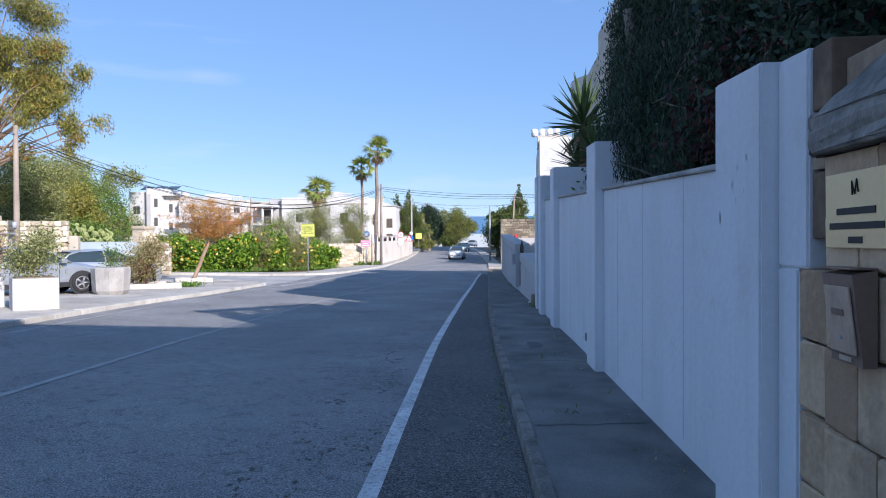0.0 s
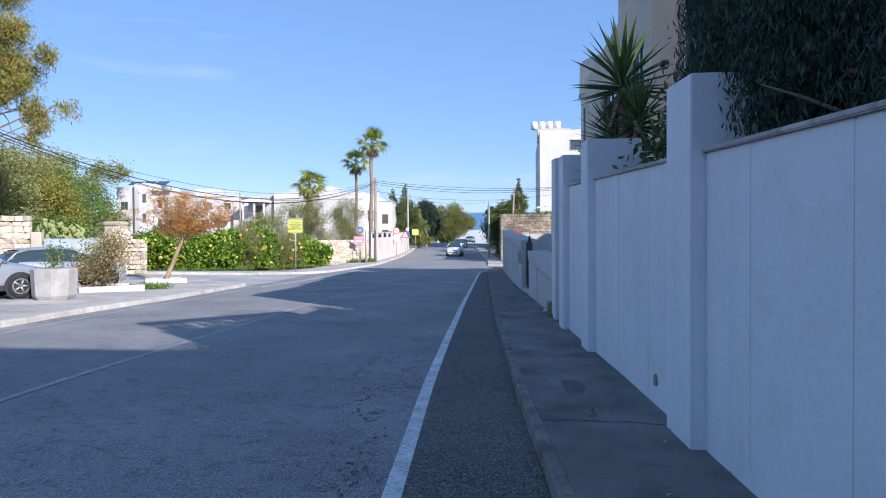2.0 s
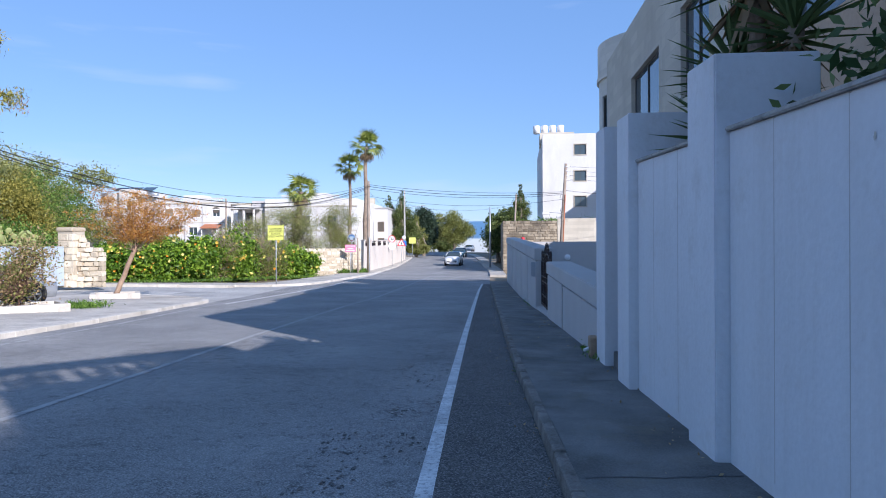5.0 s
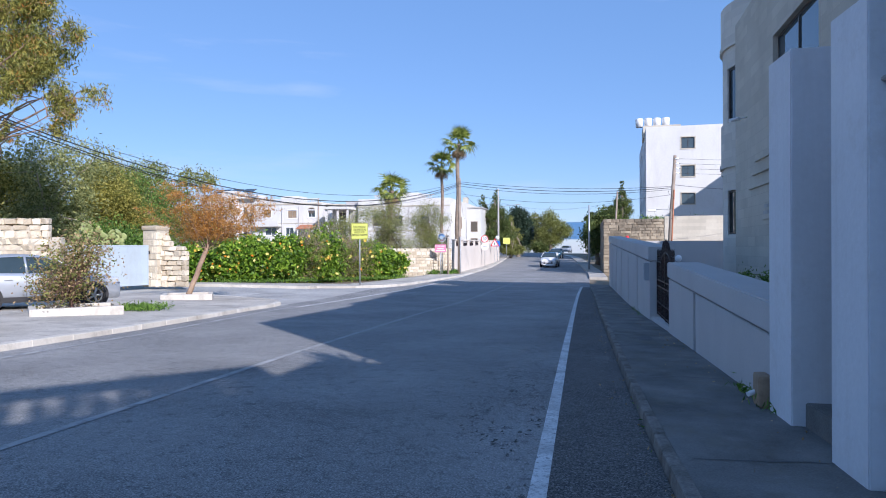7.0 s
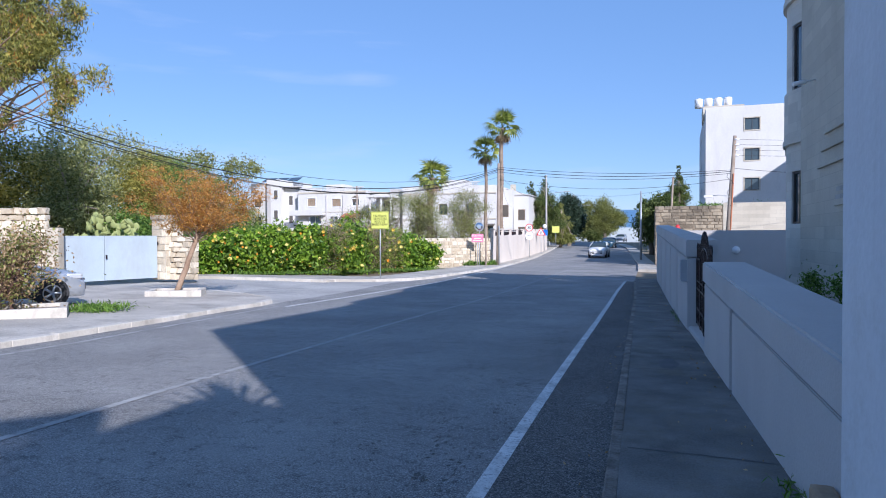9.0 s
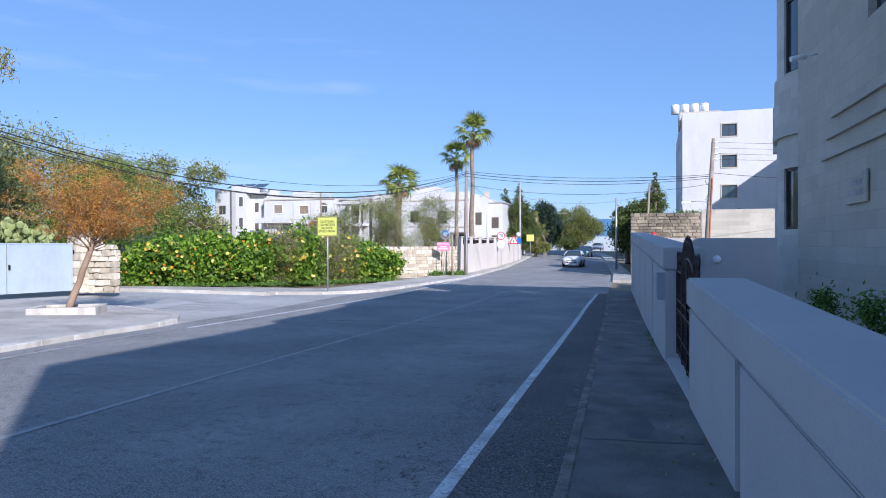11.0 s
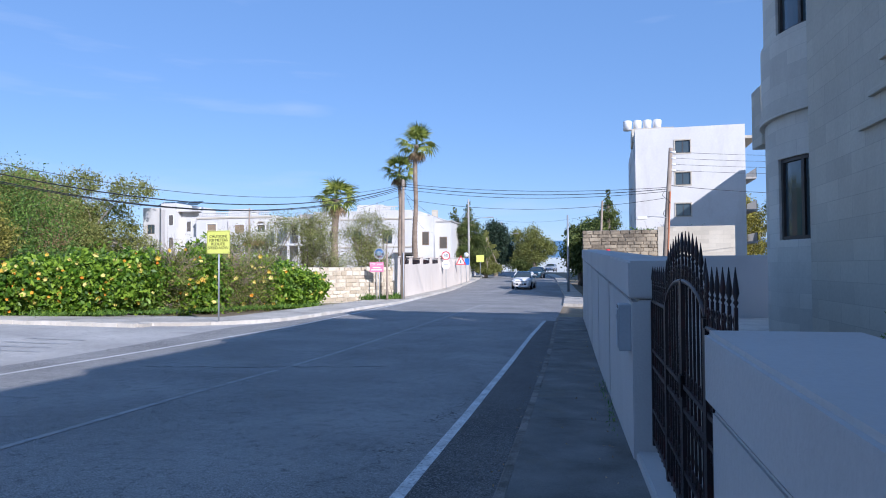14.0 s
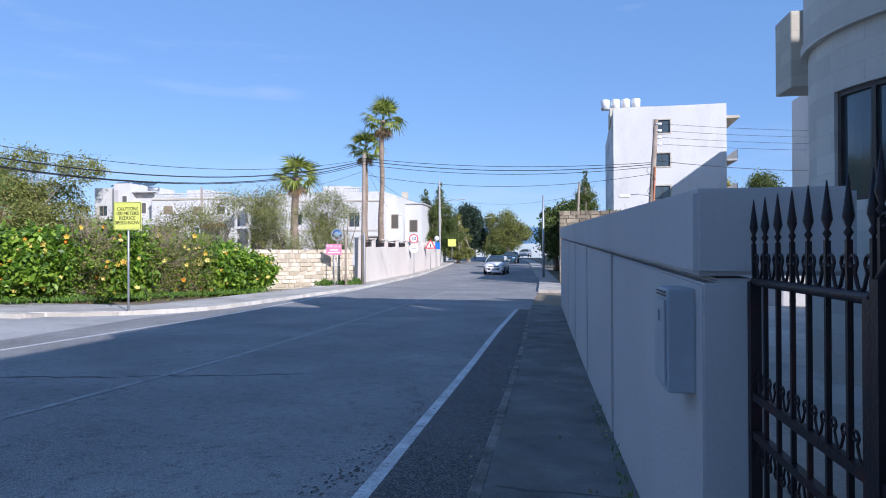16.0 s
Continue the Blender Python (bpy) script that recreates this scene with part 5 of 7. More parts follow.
def ragged(rng, h, r, z0, n):
    """Lobes of a conifer with an uneven outline."""
    out = []
    for k in range(n):
        f = (k + 0.5) / n
        z = z0 + (h - z0) * f
        w = r * (1 - f) ** 0.75 + 0.2
        out.append((0, 0, z, w * 0.55, w * 0.55, (h - z0) / n * 0.9))
        for _ in range(4 if f < 0.75 else 1):
            a = rng.uniform(0, 6.28)
            q = w * rng.uniform(0.3, 0.85) * (f < 0.9)
            out.append((q * math.cos(a), q * math.sin(a), z + rng.normal(0, 0.2), w * rng.uniform(0.4, 0.65), w * rng.uniform(0.4, 0.65), (h - z0) / n * rng.uniform(0.5, 0.8)))
    return out


far_rng = np.random.default_rng(71)
for k, (x, y, h, r, z0) in enumerate(((-14.9, 108.0, 10.6, 2.9, 1.8), (-17.2, 110.0, 10.0, 2.6, 1.4), (-13.0, 110.5, 6.8, 2.0, 1.0))):
    foliage("pine_tree", (x, y, -0.4), "tall ragged conifer with bare lower trunk by the road", "tree", ragged(far_rng, h, r, z0, 10), 40000, 0.21, M["pine_leaf"] if k < 2 else M["olive_leaf"], 31 + k, 0.3, (0.2, h * 0.85), 0.3, 22, 0.25, "conifers by the road", limbs=12, bark=M["pale_bark"])
foliage("tree", (-12.6, 118.0, -0.4), "dense rounded dark green tree", "tree", [(0, 0, 5.6, 2.0, 2.2, 2.6), (0.4, 0, 4.2, 1.9, 2, 2.0)], 16000, 0.33, M["shade_leaf"], 36, 0.5, (0.3, 3), 0.2, 30, 0.6)
foliage("tree", (-9.6, 152.0, 0.2), "yellow-green feathery tree over the road", "tree", [(-3.3, 0, 7.2, 1.4, 1.6, 1.4), (-0.2, 0, 7.2, 1.8, 1.8, 1.8), (1.6, 0, 5.4, 1.8, 1.8, 1.5), (3.2, 0, 4.6, 1.4, 1.5, 1.4), (-1.8, 0, 4.8, 2.2, 2, 1.6), (-4.4, 0, 3.6, 2.0, 2, 1.3), (0.4, 0, 3.2, 2.6, 2, 1.4)], 26000, 0.3, M["olive_leaf"], 33, 0.4, (0.35, 3.0), 0.3, 20, 0.25, limbs=14)
foliage("conifer", (2.8, 95.0, 0), "dark conifer with uneven crown behind the boundary wall", "tree", ragged(far_rng, 9.5, 2.3, 2.4, 10), 38000, 0.2, M["pine_leaf"], 34, 0.3, (0.22, 8), 0.3, 24, 0.3)
foliage("tree", (-0.2, 90.0, -0.5), "dark leafy tree hanging over the pavement", "tree", [(0, 0, 3.4, 1.7, 2.4, 2.3), (1.2, 0, 5, 1.6, 2, 1.4), (-0.6, 0, 5.3, 0.9, 1, 0.7)], 15000, 0.28, M["pine_leaf"], 35, 0.5, (0.25, 2.5), 0.22, 26, 0.5)

# big gum tree and the grove behind the rubble wall
euc_rng = np.random.default_rng(44)
euc_lobes = []
for cx, cz, cr, ch in ((-1.4, 12.0, 1.7, 1.1), (1.4, 12.4, 1.5, 1.1), (3.2, 11.2, 1.5, 1.2), (1.8, 10.1, 1.5, 0.9), (4.0, 9.7, 1.2, 1.0), (5.5, 8.1, 0.95, 0.8), (5.0, 7.2, 0.7, 0.7), (1.8, 6.9, 0.6, 0.4), (-0.6, 9.4, 1.2, 0.8), (-2.0, 15.2, 2.2, 1.3), (1.4, 14.8, 2.0, 1.3), (-5.4, 12.2, 2.2, 1.5), (-4.8, 9.6, 1.8, 1.1), (3.9, 12.3, 1.2, 1.0), (-3.4, 7.4, 1.2, 0.7), (2.9, 10.2, 1.3, 1.0), (3.2, 9.0, 1.1, 0.8), (0.4, 11.2, 1.5, 1.0), (4.6, 10.8, 1.0, 0.9)):
    for _ in range(4):
        euc_lobes.append((cx + 0.25 + euc_rng.normal(0, cr * 0.5), -0.6 + euc_rng.normal(0, cr * 0.5), cz + euc_rng.normal(0, ch * 0.4), cr * 0.66, cr * 0.6, ch * 0.62))
gum = thing("eucalyptus_tree", (-28.6, 35.0, -0.3), "large eucalyptus with drooping yellow-green foliage", "tree")
bm = bmesh.new()
fork = Vector((-1.6, 0.0, 6.0))
add_tube(bm, bend((-3.6, 0.2, -0.2), fork, -0.1, 6, euc_rng, 0.08), list(np.linspace(0.36, 0.24, 7)), 10)
for b in euc_lobes[::2]:
    e = Vector(b[:3])
    st = fork.lerp(Vector((-2.5, 0.1, 3.5)), euc_rng.uniform(0, 0.35))
    mid = bend(st, e, -0.06 * (e - st).length, 7, euc_rng, 0.14)
    add_tube(bm, mid, list(np.linspace(0.10, 0.012, 8)), 6)
    for k in range(2):
        p = mid[euc_rng.integers(3, 7)]
        add_tube(bm, bend(p, p + Vector(euc_rng.normal(0, 0.7, 3).tolist()), 0, 3, euc_rng, 0.05), [0.03, 0.024, 0.016, 0.006], 5)
part("trunk", bm, M["gum_bark"], gum)
for mat_, n_, sz in (("euc_leaf", 42000, 0.24), ("olive_leaf", 26000, 0.22), ("rust_leaf", 3600, 0.2), ("brown_leaf", 6000, 0.22)):
    child("crown", leaf_mesh("crown", clumped(n_, euc_lobes, euc_rng, 0.38, 24, 0.25), sz, M[mat_], euc_rng, 0.2, 1.1), gum)
grove = ((-34, 45, 8.8, "grey_leaf", 3.6), (-39, 43, 9.6, "euc_leaf", 3.8), (-45, 41, 10.2, "grey_leaf", 4.0), (-38, 54, 9.4, "euc_leaf", 3.2), (-46, 66, 10.8, "olive_leaf", 3.4), (-63.5, 97, 15.5, "olive_leaf", 4.6), (-52, 60, 10.5, "euc_leaf", 3.6), (-53, 77, 12.0, "brown_leaf", 3.2), (-72, 96, 15.5, "olive_leaf", 4.6), (-54, 50, 10, "grey_leaf", 4.0))
for i, (x, y, h, mname, r) in enumerate(grove):
    g_rng = np.random.default_rng(60 + i)
    foliage("tree", (x, y, gz(x, y)), "half-bare brownish tree behind the wall" if mname == "brown_leaf" else "grey-green scrubby tree behind the wall", "tree",
            [(g_rng.normal(0, r * 0.4), g_rng.normal(0, r * 0.3), h * g_rng.uniform(0.28, 0.88), r * g_rng.uniform(0.4, 0.68), r * 0.55, r * g_rng.uniform(0.28, 0.44)) for _ in range(14)], 26000, 0.23 if y < 80 else 0.4, M[mname], 70 + i, 0.36, (0.16, h * 0.45), 0.34, 18, 0.5, "grove behind the wall", limbs=18, bark=M["pale_bark"])
for i, (x, y, h, r) in enumerate(((-41.0, 62.0, 9.2, 4.2), (-31.0, 46.5, 3.6, 2.6), (-25.5, 50.0, 2.7, 2.0), (-35.5, 39.0, 3.2, 2.4), (-22.8, 49.0, 2.6, 1.6))):
    foliage("carob_tree", (x, y, gz(x, y)), "rounded dark green carob bush behind the gate", "bush", [(0, 0, h * 0.55, r, r * 0.9, h * 0.48), (-r * 0.5, 0.3, h * 0.42, r * 0.8, r * 0.7, h * 0.4), (r * 0.5, -0.2, h * 0.45, r * 0.7, r * 0.7, h * 0.42)], 14000, 0.19, M["leaf"], 84 + i, 0.5, (0.15, 1.0), 0.22, 26, 0.55, "carob bushes")



# ---------------------------------------------------------------- lettering and plates
def lettering(parent, text, m, size, material, label=""):
    """Flat raised letters in the built-in font, in the local x-y plane of m."""
    cu = bpy.data.curves.new("lettering", "FONT")
    cu.body, cu.size, cu.align_x, cu.align_y, cu.extrude = text, size, "CENTER", "CENTER", 0.003
    cu.space_line = 0.95
    tmp = bpy.data.objects.new("lettering", cu)
    me = bpy.data.meshes.new_from_object(tmp)
    bpy.data.objects.remove(tmp)
    me.materials.append(material)
    return child("lettering", me, parent, m, label)


UP = pose(0, 0, 0, 90, 0, 0)   # a flat drawing stood upright, facing -y


def disc(r, t=0.012, n=32, r_in=0.0):
    """A disc or ring facing -y, t thick."""
    bm = bmesh.new()
    o = [[bm.verts.new((r * math.cos(2 * math.pi * i / n), y, r * math.sin(2 * math.pi * i / n))) for i in range(n)] for y in (0, t)]
    for i in range(n):
        bm.faces.new((o[0][i], o[0][(i + 1) % n], o[1][(i + 1) % n], o[1][i]))
    if r_in:
        q = [[bm.verts.new((r_in * math.cos(2 * math.pi * i / n), y, r_in * math.sin(2 * math.pi * i / n))) for i in range(n)] for y in (0, t)]
        for i in range(n):
            k = (i + 1) % n
            bm.faces.new((q[0][i], q[1][i], q[1][k], q[0][k]))
            bm.faces.new((o[0][i], q[0][i], q[0][k], o[0][k]))
            bm.faces.new((o[1][i], o[1][k], q[1][k], q[1][i]))
    else:
        bm.faces.new(o[0])
        bm.faces.new(o[1][::-1])
    bmesh.ops.recalc_face_normals(bm, faces=list(bm.faces))
    return bm


def moved(ob, m):
    ob.matrix_basis = m
    return ob


# ---------------------------------------------------------------- stone gate pillar, name plate and letter box
stone_pier = thing("stone_pillar", (0, 0, 0), "old limestone block pillar with weathered sloped coping", "pillar")
part("core", box(1.345, 1.9, 1.3, 2.72, -0.3, 2.16), M["mortar"], stone_pier)
for z0, z1, split in ((2.02, 2.29, 2.68), (1.78, 2.015, 2.70), (1.5, 1.775, 2.66)):
    part("block", box(1.285, 1.6, split + 0.004, 2.843, z0 + 0.004, z1, 0, 0.012), M["pillar_stone"], stone_pier)
    part("block", box(1.335, 1.6, 1.9, split - 0.004, z0 + 0.004, min(z1, 2.2), 0, 0.012), M["pillar_stone"], stone_pier)
pr = np.random.default_rng(61)
for r_, (z0, z1) in enumerate(((-0.1, 0.20), (0.205, 0.48), (0.485, 0.78), (0.785, 1.08), (1.085, 1.38), (1.385, 1.60), (1.605, 1.82))):
    cuts = (1.3, 1.72, 2.12, 2.42, 2.66) if r_ % 2 else (1.3, 1.95, 2.3, 2.66)
    for a, b in zip(cuts, cuts[1:]):
        bm = box(1.245 + pr.uniform(0, 0.006), 1.7, a + 0.003, b - 0.003, z0 + 0.003, z1 - 0.003, 0, 0.014)
        for v in bm.verts:
            v.co += Vector(pr.normal(0, 0.0025, 3).tolist())
        part("block", bm, M["lime"], stone_pier)
    if z1 < 1.5:
        bm = box(1.272, 1.6, 2.663, 2.926 if z1 < 1.37 else 2.93, z0 + 0.003, z1 - 0.003, 0, 0.014)
        for v in bm.verts:
            v.co += Vector(pr.normal(0, 0.003, 3).tolist())
        part("block", bm, M["lime"], stone_pier)
bm = box(1.19, 1.95, 1.2, 2.66, 1.825, 1.97, 0, 0.015)
top_face = max(bm.faces, key=lambda f: f.calc_center_median().z)
ex = bmesh.ops.extrude_face_region(bm, geom=[top_face])
for v in ex["geom"]:
    if isinstance(v, bmesh.types.BMVert):
        v.co += Vector(((1.57 - v.co.x) * 0.45, (1.97 - v.co.y) * 0.35, 0.22))
bmesh.ops.subdivide_edges(bm, edges=list(bm.edges), cuts=3, use_grid_fill=True)
cr = np.random.default_rng(4)
for v in bm.verts:
    v.co += Vector(cr.normal(0, 0.006, 3).tolist())
part("coping", bm, M["coping"], stone_pier, "pitted dark weathered stone coping")
plate = thing("name_plate", (1.236, 2.40, 1.605), "pale brass name plate screwed to the pillar", "sign", rz=-90)
part("plate", box(-0.21, 0.21, -0.006, 0.006, -0.135, 0.135, 0, 0.003), M["brass"], plate)
for z, w in ((-0.004, 0.25), (-0.056, 0.35), (-0.106, 0.09)):
    part("bar", box(-w / 2, w / 2, -0.009, -0.0062, z - 0.012, z + 0.012), M["black"], plate)
part("emblem", tube([(-0.018, -0.008, 0.052), (-0.022, -0.008, 0.10), (-0.002, -0.008, 0.055), (0.01, -0.008, 0.105), (0.02, -0.008, 0.06)], 0.003, 5), M["black"], plate)
letter_box = thing("letter_box", (1.235, 2.375, 1.075), "brown metal letter box with sloped front and slot", "letter box", rz=-90)
letter_box.matrix_basis = letter_box.matrix_basis @ Matrix.Diagonal((0.78, 0.62, 0.77, 1))
bm = bmesh.new()
prof = ((0.0, 0.0), (-0.075, 0.0), (-0.075, 0.03), (-0.13, 0.40), (0.0, 0.42))
sides = [[bm.verts.new((x, y, z)) for y, z in prof] for x in (-0.13, 0.13)]
for i in range(5):
    k = (i + 1) % 5
    bm.faces.new((sides[0][i], sides[0][k], sides[1][k], sides[1][i]))
bm.faces.new(sides[0][::-1])
bm.faces.new(sides[1])
bmesh.ops.recalc_face_normals(bm, faces=list(bm.faces))
part("body", bm, M["box_brown"], letter_box)
front = part("front", box(-0.105, 0.105, -0.012, 0.0, 0.0, 0.30, 0, 0.003), M["box_front"], letter_box, "tarnished steel front flap")
front.matrix_basis = pose(0, -0.082, 0.05, 8.5)
part("slot", box(-0.05, 0.05, -0.02, -0.0125, 0.17, 0.20, 0, 0.002), M["box_brown"], front)
part("lock", disc(0.011, 0.008, 16), M["metal"], front).matrix_basis = pose(0, -0.019, 0.07)
part("name_slot", box(-0.05, 0.05, -0.085, -0.0755, 0.012, 0.035, 0, 0.002), M["box_front"], letter_box)
part("hood", box(-0.135, 0.135, -0.14, 0.0, 0.422, 0.430, 0, 0.003), M["box_brown"], letter_box)

# ---------------------------------------------------------------- wrought iron gate, step, meter box
gate = thing("iron_gate", (0.87, 24.19, -0.36), "black wrought iron double gate with spear tops and scrolls", "gate", rz=90.3)
GW = 3.42


def spear_mesh():
    bm = bmesh.new()
    add_tube(bm, [(0, 0, 0), (0, 0, 0.02), (0, 0, 0.035), (0, 0, 0.05), (0, 0, 0.085), (0, 0, 0.10), (0, 0, 0.22)], [0.007, 0.007, 0.017, 0.008, 0.021, 0.019, 0.002], 8)
    me = bpy.data.meshes.new("spear_head")
    bm.to_mesh(me)
    bm.free()
    me.materials.append(M["iron"])
    return me


SPEAR = spear_mesh()


def curl_mesh(name, turns, r0, rod):
    """A C scroll: a curl at each end of a bow between two bars, in the local x-z plane."""
    bm = bmesh.new()
    for sgn in (-1, 1):
        pts = [(0, 0, 0.0), (sgn * 0.018, 0, 0.012), (sgn * 0.036, 0, 0.05)]
        for i in range(turns):
            a = math.pi * (1.0 if sgn > 0 else 0.0) - sgn * i * 0.62
            q = r0 * (1 - 0.075 * i)
            pts.append((sgn * 0.036 + sgn * r0 * 0.55 * (-0.2) + q * math.cos(a) + sgn * r0 * 0.9 - sgn * r0 * 0.3, 0, 0.075 + q * math.sin(a)))
        add_tube(bm, pts, [rod] * len(pts), 6)
    me = bpy.data.meshes.new(name)
    bm.to_mesh(me)
    bm.free()
    me.materials.append(M["iron"])
    return me


SCROLL = curl_mesh("scroll", 10, 0.026, 0.0055)
GC, GH = 0.45 * GW, 0.246 * GW   # middle of the arch and half its width


def arch_z(x):
    q = abs(x - GC) / GH
    return 1.38 if q >= 1 else 1.38 + 0.23 * math.sqrt(1 - q * q)


for u0, u1, side in ((0.0, 0.204, "fixed_panel"), (0.204, 0.45, "gate_leaf"), (0.45, 0.696, "gate_leaf"), (0.696, 1.0, "fixed_panel")):
    a, b = u0 * GW + 0.02, u1 * GW - 0.02
    lf = part(side, box(a + 0.022, b - 0.022, -0.015, 0.015, 0.10, 0.13), M["iron"], gate)
    for z in (0.36, 0.765, 0.915):
        part("rail", box(a + 0.022, b - 0.022, -0.015, 0.015, z, z + 0.03), M["iron"], lf)
    top_of = arch_z if side == "gate_leaf" else (lambda x: 1.38)
    rail = [(a + (b - a) * (1 - math.cos(math.pi * i / 16)) / 2, 0, top_of(a + (b - a) * (1 - math.cos(math.pi * i / 16)) / 2)) for i in range(17)]
    part("top_rail", tube(rail, 0.017, 8), M["iron"], lf)
    for x in (a, b):
        part("stile", box(x - 0.022, x + 0.022, -0.02, 0.02, 0.05, top_of(x)), M["iron"], lf)
    n = max(3, int((b - a) / 0.128))
    for i in range(n + 1):
        x = a + (b - a) * i / n
        zt = top_of(x)
        part("bar", box(x - 0.0075, x + 0.0075, -0.0075, 0.0075, 0.06, zt + 0.15), M["iron"], lf)
        child("spear_head", SPEAR, lf, pose(x, 0, zt + 0.14) @ Matrix.Diagonal((0.74, 0.74, 0.84, 1)))
        if i < n:
            xm = x + (b - a) / n / 2
            child("scroll", SCROLL, lf, pose(xm, 0, top_of(xm) + 0.012))
            for z, turn in ((0.95, 0), (0.76, 180), (0.395, 0)):
                child("scroll", SCROLL, lf, pose(xm, 0, z, 0, turn, 0) @ Matrix.Scale(0.8, 4))
    if side == "gate_leaf":
        part("lock_box", box(GC - 0.05, GC + 0.05, -0.03, 0.03, 0.86, 1.0, 0, 0.006), M["iron"], lf)
step = tagged(mesh_ob("door_step", along(24.15, 27.65, 0.02, 0.45, lambda y: gz(1, y) + 0.2, None, 0.02), M["grey_wall"]), "pale concrete gate step", "step", kind="structure")
meter = thing("meter_box", (0.668, 27.92, 0.53), "grey plastic meter box fixed to the wall", "meter box", rz=-90)
part("body", box(-0.15, 0.15, -0.12, 0.0, 0.0, 0.45, 0, 0.012), M["box_grey"], meter)
part("door", box(-0.13, 0.13, -0.132, -0.121, 0.03, 0.40, 0, 0.004), M["box_grey"], meter)
part("lock", box(-0.02, 0.02, -0.14, -0.133, 0.3, 0.35), M["metal"], meter)
for z in (0.415, 0.43):
    part("vent", box(-0.12, 0.12, -0.126, -0.121, z, z + 0.006), M["trim_black"], meter)
# patio beyond the gate
sheet("patio", [17.2, 20, 24, 28, 32, 36, 40, 44, 49.5], lambda y: wall_x(y) + 0.55, lambda y: 12.7, 0.12, M["pave_sun"], "pale concrete yard behind the low wall", "patio", 4)
globe = thing("wall_lamp", (4.0, 49.55, 0.75), "round white globe lamp on the yard wall", "lamp")
bm = bmesh.new()
bmesh.ops.create_uvsphere(bm, u_segments=20, v_segments=12, radius=0.19)
part("globe", bm, M["sign_white"], globe)
part("bracket", box(-0.06, 0.06, 0.1, 0.2, -0.1, 0.1), M["iron"], globe)
for k, (px_, py_) in enumerate(((3.0, 25.6), (2.95, 22.6), (2.9, 27.3))):
    pot = thing("potted_plant", (px_, py_, gz(1, py_) + 0.12), "leafy plant in a low terracotta pot" if k != 1 else "spiky plant in a low terracotta pot", "plant", "pots in the yard")
    part("pot", add_tube(bmesh.new(), [(0, 0, 0), (0, 0, 0.32), (0, 0, 0.36)], [0.17, 0.23, 0.25], 18), M["terracotta"], pot)
    prg = np.random.default_rng(300 + k)
    child("leaves", leaf_mesh("leaves", clumped(1100, [(0, 0, 0.6, 0.2, 0.2, 0.3), (0, 0, 0.98, 0.26, 0.28, 0.26)], prg, 0.3, 20, 0.2), 0.075 if k != 1 else 0.3, M["leaf"], prg, 0.4 if k != 1 else 0.1, 0, 0.6), pot)
# house details
for z0 in (3.0, 3.35, 3.7):
    part("string_course", box(3.56, 3.62, 24.6, 30.2 - 0.9 * (z0 - 3.0), z0, z0 + 0.07, 0.0, 0.01), M["cream"], house)
cam_box = thing("security_camera", (3.40, 30.6, 5.1), "white security camera on the house wall", "camera")
part("body", tube([(0.0, 0, 0), (-0.28, -0.1, -0.06)], 0.055, 12), M["sign_white"], cam_box)
part("arm", tube([(0.0, 0, 0), (0.22, 0.06, 0.05)], 0.02, 8), M["sign_white"], cam_box)
house_sign = thing("house_sign", (3.6, 28.2, 2.35), "small pale name panel on the house wall", "sign", rz=-90)
part("panel", box(-0.5, 0.5, -0.03, 0.0, -0.25, 0.25, 0, 0.006), M["cream"], house_sign)
for z, w in ((0.08, 0.6), (-0.08, 0.7)):
    part("bar", box(-w / 2, w / 2, -0.035, -0.031, z - 0.045, z + 0.045), M["concrete"], house_sign)
# unseen block behind the viewer, added to cast shade on the near road
block("house", "plain cream block added out of view to shade the road", (3.4, -34.0, 0.3), 10.0, 32.0, 9.2, M["cream"], [])

# ---------------------------------------------------------------- yuccas, garden trees, weeds
def sword_mesh(name, length, width, material):
    v = [(0, -width * 0.5, 0), (0, width * 0.5, 0), (0, 0, -width * 0.4)]
    f = []
    for i in range(1, 5):
        s = i / 4
        w = width * (0.5 + 0.25 * math.sin(s * 3.1)) * (1 - s ** 3)
        x, z = length * s, -0.06 * length * s * s
        v += [(x, -w, z), (x, w, z), (x, 0, z - w * 0.6)]
        k = 3 * i
        f += [(k - 3, k - 1, k + 2, k), (k - 1, k - 2, k + 1, k + 2), (k - 2, k - 3, k, k + 1)]
    return raw(name, v, f, material)


SWORD = sword_mesh("blade", 0.92, 0.06, M["yucca_leaf"])
DRY = sword_mesh("dry_blade", 0.75, 0.05, M["dead_frond"])


def yucca(at, heads, label, seed):
    rng = np.random.default_rng(seed)
    y_ = thing("yucca", at, label, "yucca", "yuccas behind the wall")
    for hx, hy, hz, s in heads:
        part("stem", tube(bend((0, 0, 0), (hx, hy, hz), 0, 5, rng, 0.02), list(np.linspace(0.09, 0.07, 6)), 9), M["palm_trunk"], y_)
        for i in range(64):
            el = 85 - 105 * (i / 63) + rng.normal(0, 6)
            child("blade", SWORD, y_, pose(hx, hy, hz + 0.12 - 0.004 * i, rng.normal(0, 12), -el, i * 137.5 + rng.normal(0, 6)) @ Matrix.Scale(s * rng.uniform(0.85, 1.1), 4))
        for i in range(16):
            child("dry_blade", DRY, y_, pose(hx, hy, hz - 0.1, rng.normal(0, 12), 55 + rng.normal(0, 12), i * 49) @ Matrix.Scale(s, 4))
    return y_


